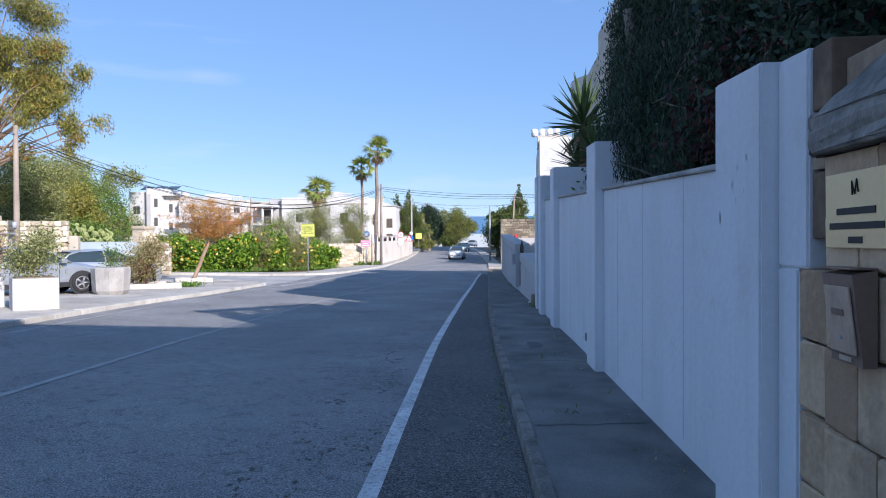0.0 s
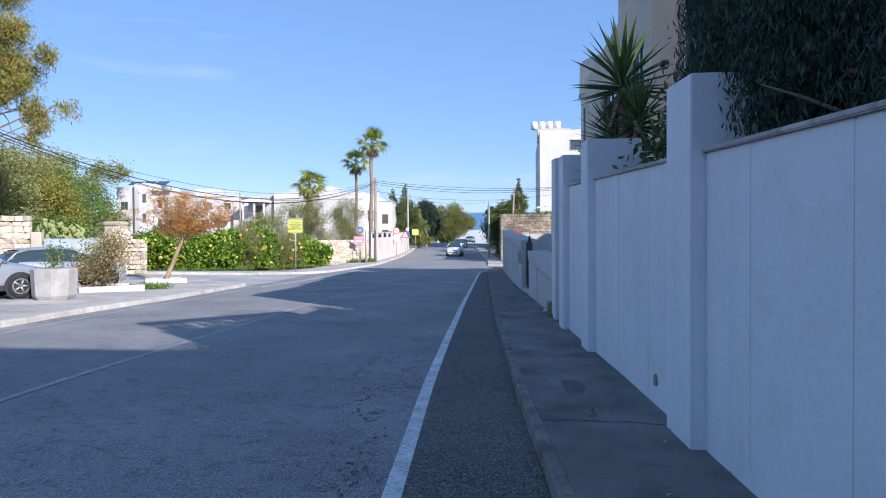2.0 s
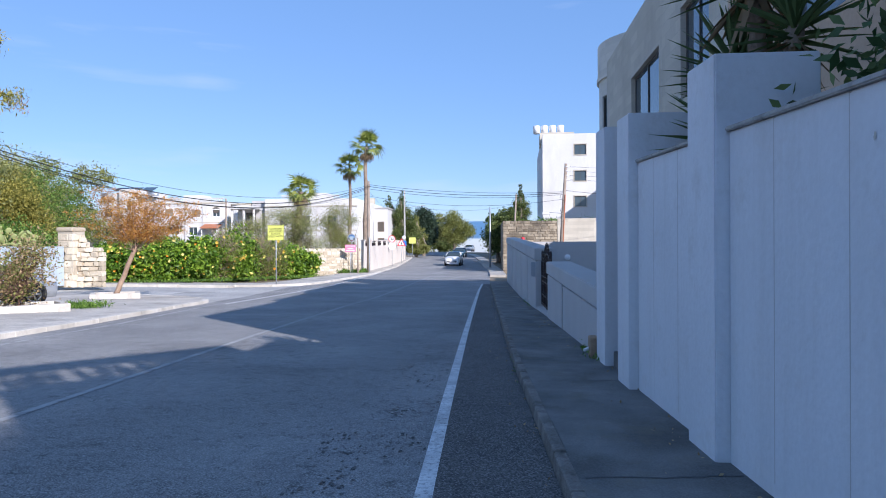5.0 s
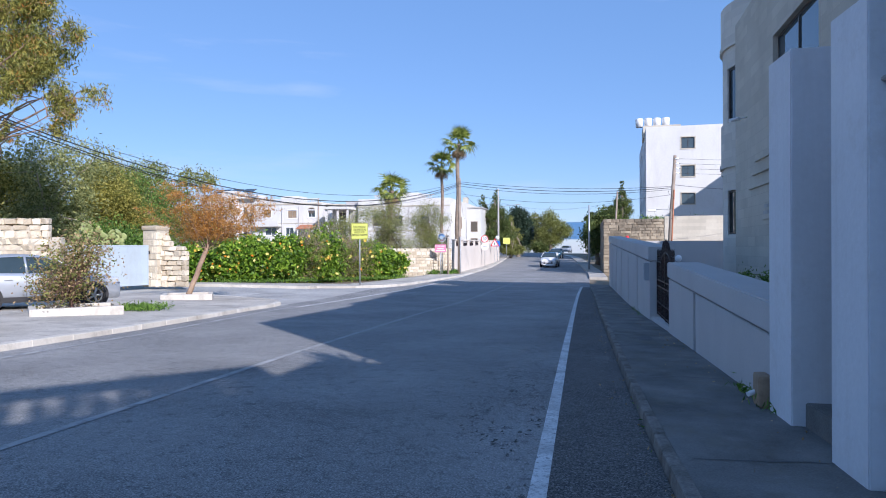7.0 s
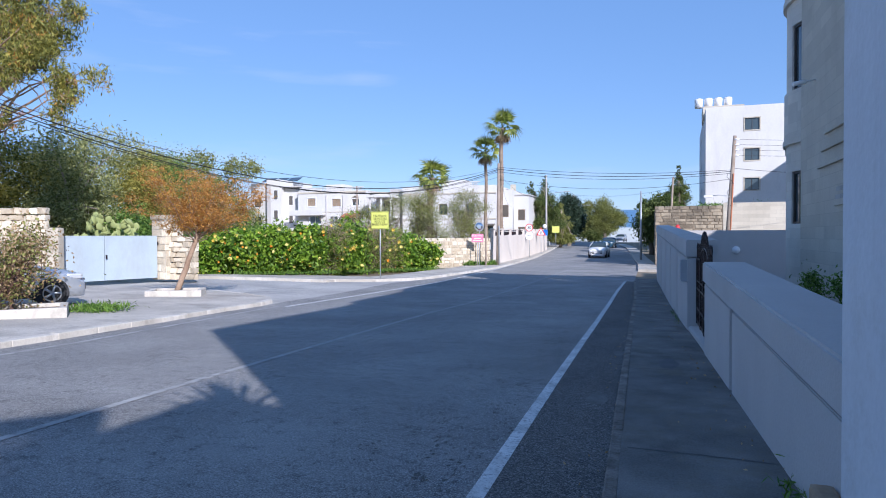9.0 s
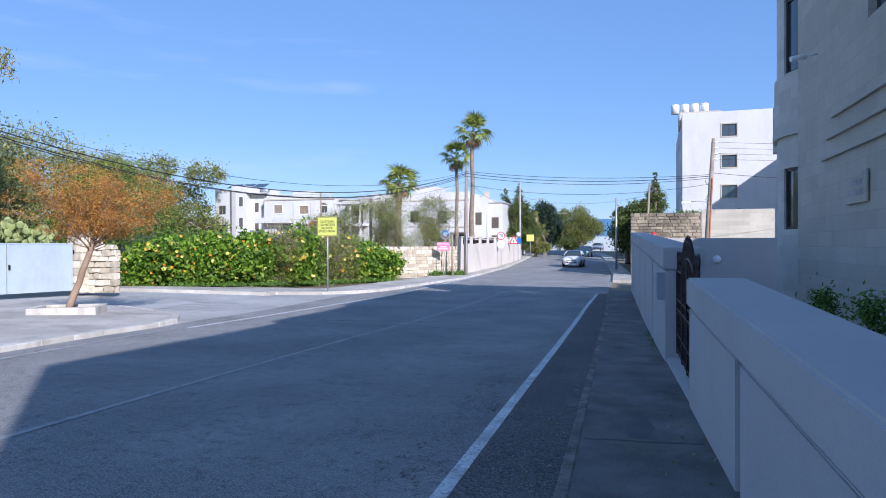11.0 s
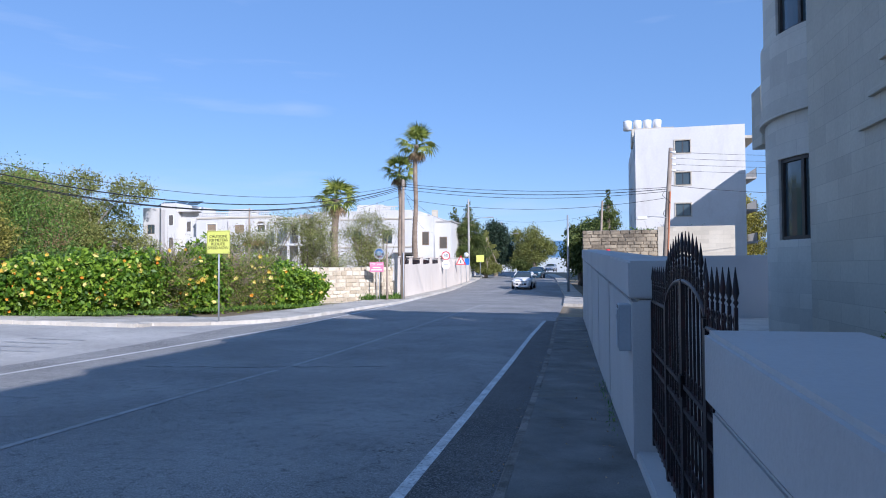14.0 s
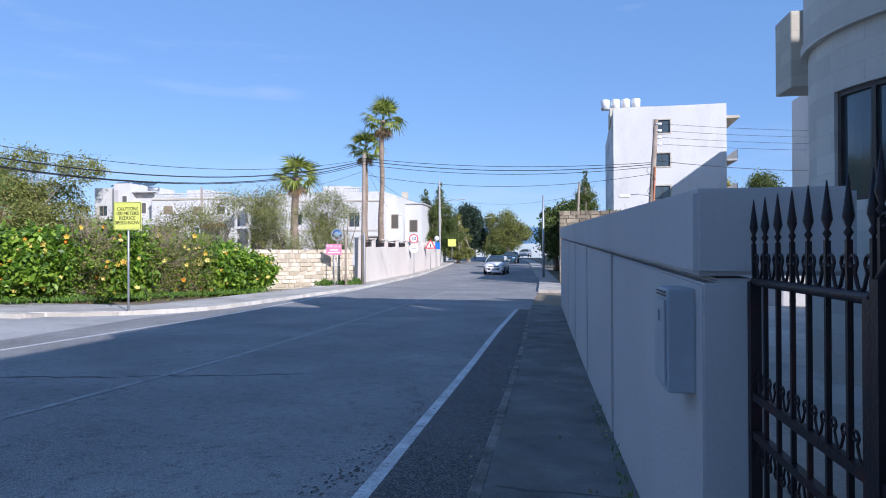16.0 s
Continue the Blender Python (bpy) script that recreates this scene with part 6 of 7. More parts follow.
yucca((1.65, 12.75, gz(1, 12.9)), ((-0.05, 0.1, 3.95, 0.95), (0.1, -0.3, 3.35, 0.66), (-0.1, 0.4, 3.2, 0.7), (0.25, 0.9, 3.0, 0.8)), "spiky green yucca with dry hanging leaves", 1)
yucca((1.75, 13.9, gz(1, 13.9)), ((0.0, 0.0, 2.75, 0.8),), "smaller yucca showing over the wall", 2)
for k, (x, y, h, r) in enumerate(((3.0, 1.5, 5.6, 1.5), (2.9, -1.5, 6.2, 1.8), (2.65, 4.3, 5.2, 0.8))):
    foliage("garden_tree", (x, y, 0.1), "dense dark green garden tree over the wall", "tree", [(0, 0, h * 0.75, r, r * 1.2, h * 0.3), (0, 0.8, h * 0.6, r * 0.8, r, h * 0.22), (-0.5, -0.5, h * 0.55, r * 0.8, r, h * 0.2)], 36000, 0.062, M["shade_leaf"], 320 + k, 0.5, (0.1, h * 0.5), 0.2, 30, 0.35, "garden trees", limbs=8)
bare = thing("twiggy_shrub", (1.75, 5.1, 0.0), "bare reddish twigs with sparse dark red leaves", "shrub")
trg = np.random.default_rng(17)
bm = bmesh.new()
for k in range(46):
    a = Vector((trg.normal(0.25, 0.12), trg.normal(0.2, 0.5), 1.5))
    e = a + Vector((trg.normal(-0.1, 0.22), trg.normal(-0.35, 0.45), trg.uniform(0.5, 1.4)))
    add_tube(bm, bend(a, e, -0.08, 5, trg, 0.02), list(np.linspace(0.011, 0.003, 6)), 5)
part("brushwood", bm, M["twig"], bare)["kind"] = "stuff"
child("leaves", leaf_mesh("leaves", clumped(1500, [(0.1, 0, 2.3, 0.5, 0.9, 0.6)], trg, 0.4, 10, 0.1), 0.07, M["red_leaf"], trg, 0.45), bare)
part("stem", tube([(0.25, 0.2, 0), (0.25, 0.2, 1.55)], [0.05, 0.04], 8), M["twig"], bare)


def weeds(at, label, n, spread, size, seed):
    rng = np.random.default_rng(seed)
    p = np.stack([rng.normal(0, spread[0], n), rng.normal(0, spread[1], n), np.abs(rng.normal(0, size * 0.4, n)) + size * 0.2], 1)
    w = thing("weeds", at, label, "weeds", "weeds at the wall foot", "stuff")
    child("blades", leaf_mesh("blades", p, size, M["grass"], rng, 0.16, 0, 1.5), w)


for k, (x, y, n, sx, sy) in enumerate(((0.93, 17.0, 110, 0.07, 0.16), (0.85, 17.7, 60, 0.05, 0.2), (0.55, 29.8, 60, 0.04, 0.5), (0.5, 31.6, 60, 0.04, 0.5), (0.55, 8.4, 16, 0.05, 0.06), (0.6, 5.6, 14, 0.1, 0.05), (-0.1, 9.5, 26, 0.03, 0.5), (-0.3, 17.0, 30, 0.02, 0.9), (0.0, 6.6, 30, 0.03, 0.5))):
    weeds((x, y, gz(x, y) + (0.11 if x > 0.3 else 0.0)), "small green weeds in the pavement joint", n, (sx, sy), 0.11 if k < 2 else 0.06, 340 + k)
weeds((-12.75, 25.7, gz(-12.7, 25.7) + 0.1), "patch of green grass in a tree pit", 900, (0.35, 0.3), 0.16, 360)
for k in range(7):
    u = 0.1 + k * 0.14
    hx, hy = hedge_line(u)
    weeds((hx + 0.9, hy - 0.9, gz(hx, hy) + 0.1), "low green weeds below the hedge", 500, (0.5, 0.5), 0.16, 370 + k)
for k, (x, y) in enumerate(((-12.9, 60.3), (-12.2, 61.3), (-11.7, 62.0))):
    weeds((x, y, gz(x, y) + 0.1), "dry and green weeds at the stone wall foot", 220, (0.22, 0.18), 0.3, 395 + k)
rubbish = np.random.default_rng(9)
litter = thing("fallen_leaves", (0, 0, 0), "scattered dry leaves and twigs on the pavement", "leaves", kind="stuff")
pts = []
for _ in range(420):
    y = rubbish.uniform(2, 44)
    x = wall_x(y) - abs(rubbish.normal(0, 0.25)) if rubbish.random() < 0.6 else kerb_x(y) - abs(rubbish.normal(0, 0.12))
    pts.append((x, y, gz(x, y) + (0.125 if x > kerb_x(y) + 0.15 else 0.012)))
child("leaves", leaf_mesh("leaves", pts, 0.035, M["brown_leaf"], rubbish, 0.5), litter)

# ---------------------------------------------------------------- villa behind the garden trees
garden_villa = thing("villa", (2.9, 4.43, 0.1), "cream villa with balustraded terrace behind the cypresses", "house", rz=52)
part("wall", box(0, 3.55, -6.5, 0, -0.3, 6.3), M["cream"], garden_villa)
part("terrace", box(-0.05, 3.6, -6.55, 0.05, 6.302, 6.42), M["concrete"], garden_villa)
part("rail", box(-0.04, 3.59, -0.16, 0.04, 7.02, 7.3, 0, 0.01), M["concrete"], garden_villa)
part("pier", box(3.0, 3.58, -0.17, 0.045, 6.421, 7.02), M["concrete"], garden_villa)
for k in range(11):
    part("baluster", add_tube(bmesh.new(), [(0.12 + 0.28 * k, -0.06, z) for z in (6.42, 6.52, 6.68, 6.85, 7.02)], [0.07, 0.05, 0.085, 0.045, 0.06], 8), M["concrete"], garden_villa)

# ---------------------------------------------------------------- poles, lamps and cables
def pole(name, at, top, r, label, material, category="pole"):
    p = thing(name, at, label, category)
    part("shaft", tube([(0, 0, -0.3), (top[0] * 0.5, top[1] * 0.5, top[2] * 0.5), top], [r * 1.15, r, r * 0.75], 14), material, p)
    return p


def lamp_arm(p, z, reach, material):
    part("arm", tube([(0, 0, z), (reach * 0.5, -0.1, z + 0.35), (reach, -0.2, z + 0.45)], 0.035, 8), material, p)
    bm = box(reach - 0.1, reach + 0.55, -0.32, -0.08, z + 0.38, z + 0.5, 0, 0.04)
    part("lamp_head", bm, M["box_grey"], p)


pole_a = pole("utility_pole", (-11.25, 62.1, gz(-11.2, 62.1) + 0.08), (0, 0.3, 7.75), 0.125, "weathered wooden utility pole with cables", M["wood_pole"])
part("conduit", tube([(0.1, -0.1, 0), (0.1, -0.08, 3.0)], 0.04, 8), M["box_grey"], pole_a, "pale grey cable conduit")
pole_b = pole("utility_pole", (4.5, 60.0, -0.95), (0.6, 0.5, 9.0), 0.15, "leaning rusty-stained utility pole with insulators", M["wood_pole"])
for k in range(4):
    z = 8.75 - 0.35 * k
    ins = part("insulator", tube([(0.55, 0.4, z), (0.85, 0.4, z)], [0.05, 0.07], 8), M["sign_white"], pole_b)
part("lamp_arm", tube([(0.35, 0.2, 5.0), (-0.4, 0.0, 5.1), (-0.9, -0.1, 5.05)], 0.03, 7), M["metal"], pole_b)
part("lamp_head", box(-1.35, -0.8, -0.22, 0.02, 4.92, 5.08, 0, 0.04), M["sign_white"], pole_b)
part("cable_coil", tube([(0.3 + 0.2 * math.sin(i * 0.9), 0.25 - 0.2 * math.cos(i * 1.3), 4.4 + 0.16 * i) for i in range(14)], 0.015, 5), M["cable"], pole_b)
part("conduit", tube([(0.16, -0.1, 0), (0.5, 0.2, 6.5)], 0.05, 8), M["terracotta"], pole_b)
pole_c = pole("utility_pole", (-23.4, 30.2, -0.35), (0, 0, 7.6), 0.13, "grey wooden utility pole by the rubble wall", M["wood_pole"])
part("meter", cyl(0.0, -0.15, 2.6, 2.9, 0.1, n=12), M["box_grey"], pole_c)
lamp_1 = pole("street_lamp", (-12.9, 96.5, -0.4), (0, 0, 9.6), 0.12, "concrete street lamp post with curved arm", M["concrete"], "street lamp")
lamp_arm(lamp_1, 7.0, 2.4, M["metal"])
lamp_2 = pole("street_lamp", (-13.5, 132.0, -0.1), (0, 0, 9.0), 0.12, "distant street lamp with curved arm", M["concrete"], "street lamp")
lamp_arm(lamp_2, 6.6, 2.4, M["metal"])
pole("utility_pole", (-1.1, 76.0, -0.85), (0, 0, 6.4), 0.09, "thin grey roadside pole", M["metal"])
pole("utility_pole", (1.6, 88.0, -0.6), (0.4, 0, 8.4), 0.12, "wooden pole among the roadside trees", M["wood_pole"])
pole("utility_pole", (-29.0, 75.0, -0.5), (0, 0, 7.2), 0.1, "bare wooden pole behind the hedge", M["wood_pole"])


def cable(a, b, sag, r=0.018, label="black overhead cable sagging between poles"):
    c = thing("overhead_cable", (0, 0, 0), label, "cable", "overhead cables")
    part("strand", tube(bend(a, b, sag, 24), r * 0.7, 5), M["cable"], c)


TA, TB, TC = Vector((-11.25, 62.3, 6.9)), Vector((5.05, 60.4, 5.9)), Vector((-23.4, 30.2, 6.8))
for k, (dz, sag, r) in enumerate(((0.0, 2.4, 0.035), (-0.25, 2.5, 0.022), (0.12, 2.1, 0.016), (-0.1, 2.6, 0.03))):
    cable(TC + Vector((0, 0, dz)), TA + Vector((0, 0, dz * 0.8 - 0.3)), sag, r)
for k, (dz, sag, r) in enumerate(((-0.15, 0.35, 0.022), (-0.3, 0.45, 0.03), (-0.5, 0.5, 0.022), (-1.1, 0.7, 0.018))):
    cable(TA + Vector((0, 0, dz)), TB + Vector((0, 0, dz * 0.6)), sag, r)
for k in range(4):
    cable((5.3, 60.4, 7.8 - 0.35 * k), (32.0, 74.0, 9.6 - 0.4 * k), 0.5, 0.014)
cable(TB, (26.0, 66.0, 6.4), 0.7, 0.022)
cable(TA + Vector((0, 0, -0.6)), (-12.9, 96.5, 7.4), 1.3, 0.014)
cable(TA + Vector((0, 0, -0.4)), (-18.0, 100.0, 5.6), 1.0, 0.014)
cable(TC, (-22.5, -10.0, 7.0), 0.8, 0.03)
cable(TA + Vector((0, 0, -0.9)), (-29.0, 75.0, 6.4), 0.8, 0.014)
cable((-12.9, 96.5, 7.4), (1.9, 88.0, 6.6), 0.9, 0.014)


# ---------------------------------------------------------------- signs
def sign_post(at, h, label, r=0.03):
    s = thing("road_sign", at, label, "sign")
    part("post", cyl(0, 0, -0.1, h, r, n=12), M["metal"], s)
    return s


ys = sign_post((-12.6, 42.6, gz(-12.6, 42.6) + 0.1), 3.28, "fluorescent yellow caution sign with black lettering on a steel post")
board = part("board", box(-0.46, 0.46, -0.05, -0.03, 2.44, 3.28, 0, 0.008), M["yellow_sign"], ys)
board_text = lettering(board, "CAUTION!\n100 METERS\nREDUCE\nSPEED NOW", Matrix.Translation((0, -0.054, 2.86)) @ UP, 0.145, M["black"])
bm = bmesh.new()
for q in ((-0.44, 0.44, 2.46, 2.47), (-0.44, 0.44, 3.25, 3.26), (-0.44, -0.43, 2.47, 3.25), (0.43, 0.44, 2.47, 3.25)):
    add_box(bm, q[0], q[1], -0.054, -0.051, q[2], q[3])
part("border", bm, M["black"], board)

fs = sign_post((-12.35, 60.2, gz(-12.3, 60.2) + 0.1), 2.2, "small pink for-sale board on a post")
fb = part("board", box(-0.45, 0.45, -0.05, -0.03, 1.75, 2.35, 0, 0.006), M["sign_pink"], fs)
lettering(fb, "FOR SALE", Matrix.Translation((0, -0.054, 2.22)) @ UP, 0.19, M["sign_white"])
for z, w in ((2.02, 0.5), (1.88, 0.7)):
    part("bar", box(-w / 2, w / 2, -0.055, -0.051, z - 0.035, z + 0.035), M["sign_white"], fb)
mp_ = pole("mirror_post", (-11.9, 60.9, gz(-12, 61) + 0.1), (0, 0, 2.9), 0.07, "rough wooden post beside the sale board", M["wood_pole"])
mirror = thing("traffic_mirror", (-12.4, 60.9, gz(-12, 61) + 0.1), "round convex traffic mirror on a post", "mirror")
part("post", cyl(0, 0, -0.1, 2.6, 0.03, n=10), M["metal"], mirror)
M["mirror"] = surf("mirror_face", (0.8, 0.82, 0.85), (0.85, 0.87, 0.9), 0.05, 1, 5, 0, metal=1.0)
bm = bmesh.new()
add_tube(bm, [(0, -0.12, 2.9), (0, -0.09, 2.9), (0, -0.03, 2.9)], [0.16, 0.27, 0.32], 24)
part("face", bm, M["mirror"], mirror)
part("rim", disc(0.35, 0.06, 28, 0.31), M["box_grey"], mirror).matrix_basis = pose(0, -0.06, 2.9)

rs = sign_post((-11.76, 78.2, gz(-11.8, 78) + 0.1), 3.3, "two round white signs with red rims on one post")
for z, txt in ((2.95, "30"), (2.15, "")):
    f = moved(part("face", disc(0.38, 0.015), M["sign_white"], rs), pose(0, -0.06, z))
    part("rim", disc(0.385, 0.01, 32, 0.31), M["sign_red"] if txt else M["sign_white"], f).matrix_basis = pose(0, -0.012, 0)
    if txt:
        lettering(f, txt, Matrix.Translation((0, -0.006, 0)) @ UP, 0.42, M["black"])
    else:
        part("bar", box(-0.22, 0.22, -0.006, -0.002, -0.045, 0.045), M["box_grey"], f)
ts = sign_post((-11.76, 85.4, gz(-11.8, 85) + 0.1), 2.9, "red-bordered triangular warning sign")
bm = bmesh.new()
add_tube(bm, [(0, 0, 0), (0, 0.015, 0)], [0.62, 0.62], 3)
for a_, r_, mat_, y_ in (("face", 0.62, "sign_red", 0.0), ("inner", 0.42, "sign_white", -0.008)):
    b3 = bmesh.new()
    vs = [[b3.verts.new((r_ * math.sin(2 * math.pi * i / 3), yy, r_ * math.cos(2 * math.pi * i / 3))) for i in range(3)] for yy in (y_, y_ + 0.012)]
    b3.faces.new(vs[0])
    b3.faces.new(vs[1][::-1])
    for i in range(3):
        b3.faces.new((vs[0][i], vs[1][i], vs[1][(i + 1) % 3], vs[0][(i + 1) % 3]))
    bmesh.ops.recalc_face_normals(b3, faces=list(b3.faces))
    part(a_, b3, M[mat_], ts).matrix_basis = pose(0, -0.05, 2.35)
bm.free()
part("bar", box(-0.05, 0.05, -0.066, -0.06, 2.2, 2.5), M["black"], ts)
bs = sign_post((-12.4, 92.0, gz(-12, 92) + 0.1), 2.8, "small blue square crossing sign under a globe")
part("face", box(-0.35, 0.35, -0.05, -0.03, 1.9, 2.6, 0, 0.01), M["sign_blue"], bs)
bm = bmesh.new()
bmesh.ops.create_uvsphere(bm, u_segments=14, v_segments=8, radius=0.26)
moved(part("globe", bm, M["sign_white"], bs), pose(0, 0, 3.0))
ysq = sign_post((-12.9, 105.0, gz(-13, 105) + 0.1), 3.0, "yellow square sign further along the pavement")
part("face", box(-0.5, 0.5, -0.05, -0.03, 2.1, 3.0, 0, 0.01), M["yellow_sign"], ysq)


# ---------------------------------------------------------------- cars
def loft(sections, close=True):
    """Skin through rows of points."""
    bm = bmesh.new()
    rows = [[bm.verts.new(p) for p in s] for s in sections]
    for a, b in zip(rows, rows[1:]):
        for i in range(len(a) - 1):
            f = bm.faces.new((a[i], a[i + 1], b[i + 1], b[i]))
            f.smooth = True
    if close:
        bm.faces.new(rows[0])
        bm.faces.new(rows[-1][::-1])
    bmesh.ops.remove_doubles(bm, verts=bm.verts, dist=0.0005)
    bmesh.ops.recalc_face_normals(bm, faces=list(bm.faces))
    return bm


def wheel_meshes():
    bm = bmesh.new()
    prof = [(-0.10, 0.21), (-0.11, 0.27), (-0.09, 0.315), (0.0, 0.325), (0.09, 0.315), (0.11, 0.27), (0.10, 0.21)]
    n = 28
    rings = [[bm.verts.new((r * math.cos(2 * math.pi * i / n), y, r * math.sin(2 * math.pi * i / n))) for i in range(n)] for y, r in prof]
    for a, b in zip(rings, rings[1:] + rings[:1]):
        for i in range(n):
            bm.faces.new((a[i], a[(i + 1) % n], b[(i + 1) % n], b[i])).smooth = True
    bmesh.ops.recalc_face_normals(bm, faces=list(bm.faces))
    tyre = bpy.data.meshes.new("tyre")
    bm.to_mesh(tyre)
    bm.free()
    tyre.materials.append(M["tyre"])
    bm = disc(0.215, 0.03, 28, 0.185)
    for i in range(5):
        a = 2 * math.pi * i / 5
        add_tube(bm, [(0, 0.012, 0), (0.1 * math.cos(a), 0.008, 0.1 * math.sin(a)), (0.2 * math.cos(a), 0.015, 0.2 * math.sin(a))], [0.035, 0.028, 0.034], 6)
    add_tube(bm, [(0, 0.0, 0), (0, 0.03, 0)], [0.045, 0.05], 14)
    rim = bpy.data.meshes.new("rim")
    bm.to_mesh(rim)
    bm.free()
    rim.materials.append(M["rim"])
    return tyre, rim


TYRE, RIM = wheel_meshes()


def car(at, rz, paint, label, tall=0.0, two_tone=None):
    """A hatchback 4.15 m long, nose towards local +x."""
    c = thing("car", at, label, "car", rz=rz)
    xs = (2.08, 2.04, 1.9, 1.55, 0.95, 0.3, -0.5, -1.3, -1.8, -2.02, -2.07)
    top = (0.52, 0.66, 0.78, 0.88, 0.99, 1.0, 1.02, 1.04, 1.03, 0.96, 0.84)
    wid = (0.50, 0.66, 0.78, 0.85, 0.88, 0.885, 0.885, 0.88, 0.85, 0.78, 0.70)
    secs = []
    for x, t, w in zip(xs, top, wid):
        t += tall * 0.6
        half = [(w * 0.80, 0.20 + tall * 0.4), (w * 0.97, 0.30 + tall * 0.4), (w, 0.52 + tall * 0.3), (w * 0.99, t - 0.14), (w * 0.94, t - 0.04), (w * 0.6, t + 0.015), (0.0, t + 0.03)]
        secs.append([(x, -y, z) for y, z in half] + [(x, y, z) for y, z in half[-2::-1]])
    body = part("body", loft(secs), paint, c)
    # cabin
    gx = (0.98, 0.5, 0.12, -0.5, -1.15, -1.6, -1.95)
    gt = (1.0, 1.27, 1.42, 1.47, 1.44, 1.33, 1.04)
    secs = []
    for x, t in zip(gx, gt):
        t += tall
        b = 0.98 + tall * 0.6
        f = (t - b) / (0.49 + tall)
        half = [(0.83, b - 0.03), (0.83 - 0.19 * f, t - 0.05 * f), (0.70 - 0.20 * f, t), (0.0, t + 0.02 * f)]
        secs.append([(x, -y, z) for y, z in half] + [(x, y, z) for y, z in half[-2::-1]])
    part("window", loft(secs), M["car_glass"], c, "tinted glass all round")
    roof_paint = two_tone or paint
    secs = []
    for x, t in ((0.2, 1.405), (0.0, 1.455), (-0.5, 1.482), (-1.15, 1.452), (-1.5, 1.385)):
        t += tall
        secs.append([(x, -0.655, t - 0.062), (x, -0.57, t - 0.006), (x, 0, t + 0.012), (x, 0.57, t - 0.006), (x, 0.655, t - 0.062)])
    part("roof", loft(secs, False), roof_paint, c)
    for s in (-1, 1):
        b, t = 0.96 + tall * 0.6, 1.43 + tall
        for pts in (((0.98, 0.845, b), (0.5, 0.76, b + (t - b) * 0.62), (0.13, 0.655, t - 0.02)), ((-0.32, 0.845, b), (-0.36, 0.665, t + 0.0)), ((-1.98, 0.80, b), (-1.62, 0.70, b + (t - b) * 0.72), (-1.2, 0.655, t - 0.02))):
            part("pillar", tube([(x, s * y, z) for x, y, z in pts], 0.032, 6), paint, c)
        part("mirror", box(0.62, 0.80, s * 0.98 - 0.10, s * 0.98 + 0.10, b + 0.0, b + 0.13, 0, 0.03), two_tone or paint, c)
        for x in (0.25, -0.75):
            part("door_handle", box(x - 0.1, x + 0.1, s * 0.89 - 0.015, s * 0.89 + 0.015, 0.80 + tall * 0.5, 0.83 + tall * 0.5, 0, 0.006), paint, c)
        for x in (0.62, -0.34, -1.18):
            part("door_seam", box(x - 0.005, x + 0.005, s * 0.884 - 0.006, s * 0.884 + 0.006, 0.32 + tall * 0.4, 0.93 + tall * 0.5), M["trim_black"], c)
        part("sill", box(-0.95, 0.9, s * 0.86 - 0.03, s * 0.86 + 0.03, 0.22 + tall * 0.4, 0.36 + tall * 0.4, 0, 0.01), M["trim_black"], c)
        lampm = part("headlamp", box(1.62, 1.98, s * 0.66 - 0.15, s * 0.66 + 0.13, 0.66 + tall * 0.4, 0.80 + tall * 0.4, 0, 0.04), M["headlamp"], c)
        part("tail_lamp", box(-2.04, -1.78, s * 0.74 - 0.07, s * 0.74 + 0.08, 0.78 + tall * 0.4, 0.98 + tall * 0.4, 0, 0.03), M["tail_red"], c)
        for x in (1.28, -1.25):
            part("wheel_arch", disc(0.385, 0.02, 28), M["trim_black"], c).matrix_basis = pose(x, s * 0.885, 0.325, 0, 0, 0) @ Matrix.Translation((0, -0.01, 0))
            wheel = new("wheel")
            wheel.parent = c
            wheel.matrix_basis = pose(x, s * 0.82, 0.325, 0, 0, 0 if s < 0 else 180)
            child("tyre", TYRE, wheel)
            child("rim", RIM, wheel, pose(0, -0.115, 0))
    part("grille", box(2.02, 2.10, -0.48, 0.48, 0.36 + tall * 0.3, 0.50 + tall * 0.3, 0, 0.02), M["trim_black"], c)
    part("upper_grille", box(1.99, 2.075, -0.5, 0.5, 0.60 + tall * 0.4, 0.66 + tall * 0.4, 0, 0.01), M["trim_black"], c)
    part("number_plate", box(2.09, 2.105, -0.26, 0.26, 0.40 + tall * 0.2, 0.51 + tall * 0.2), M["sign_white"], c)
    part("bar", box(2.106, 2.109, -0.2, 0.2, 0.43 + tall * 0.2, 0.48 + tall * 0.2), M["black"], c)
    part("bumper", box(-2.12, -1.95, -0.7, 0.7, 0.28, 0.5, 0, 0.05), M["trim_black"], c)
    return c


car((-14.65, 19.3, gz(-14.6, 19.3) + 0.1), 55, M["dark_silver"], "grey parked hatchback partly hidden by planters")
car((-15.9, 25.4, gz(-15.9, 25.4) + 0.1), 55, M["silver"], "silver parked hatchback beside the leafy shrub")
car((-5.3, 82.5, gz(-5.3, 82.5)), -92, M["ivory"], "ivory crossover with dark roof driving up the road", 0.12, M["navy"])
car((-6.2, 112.0, gz(-6.2, 112.0)), -95, M["navy"], "dark blue car far down the road", 0.05)
car((-6.2, 150.0, gz(-6.2, 150.0)), -98, M["silver"], "pale car at the end of the road", 0.05)


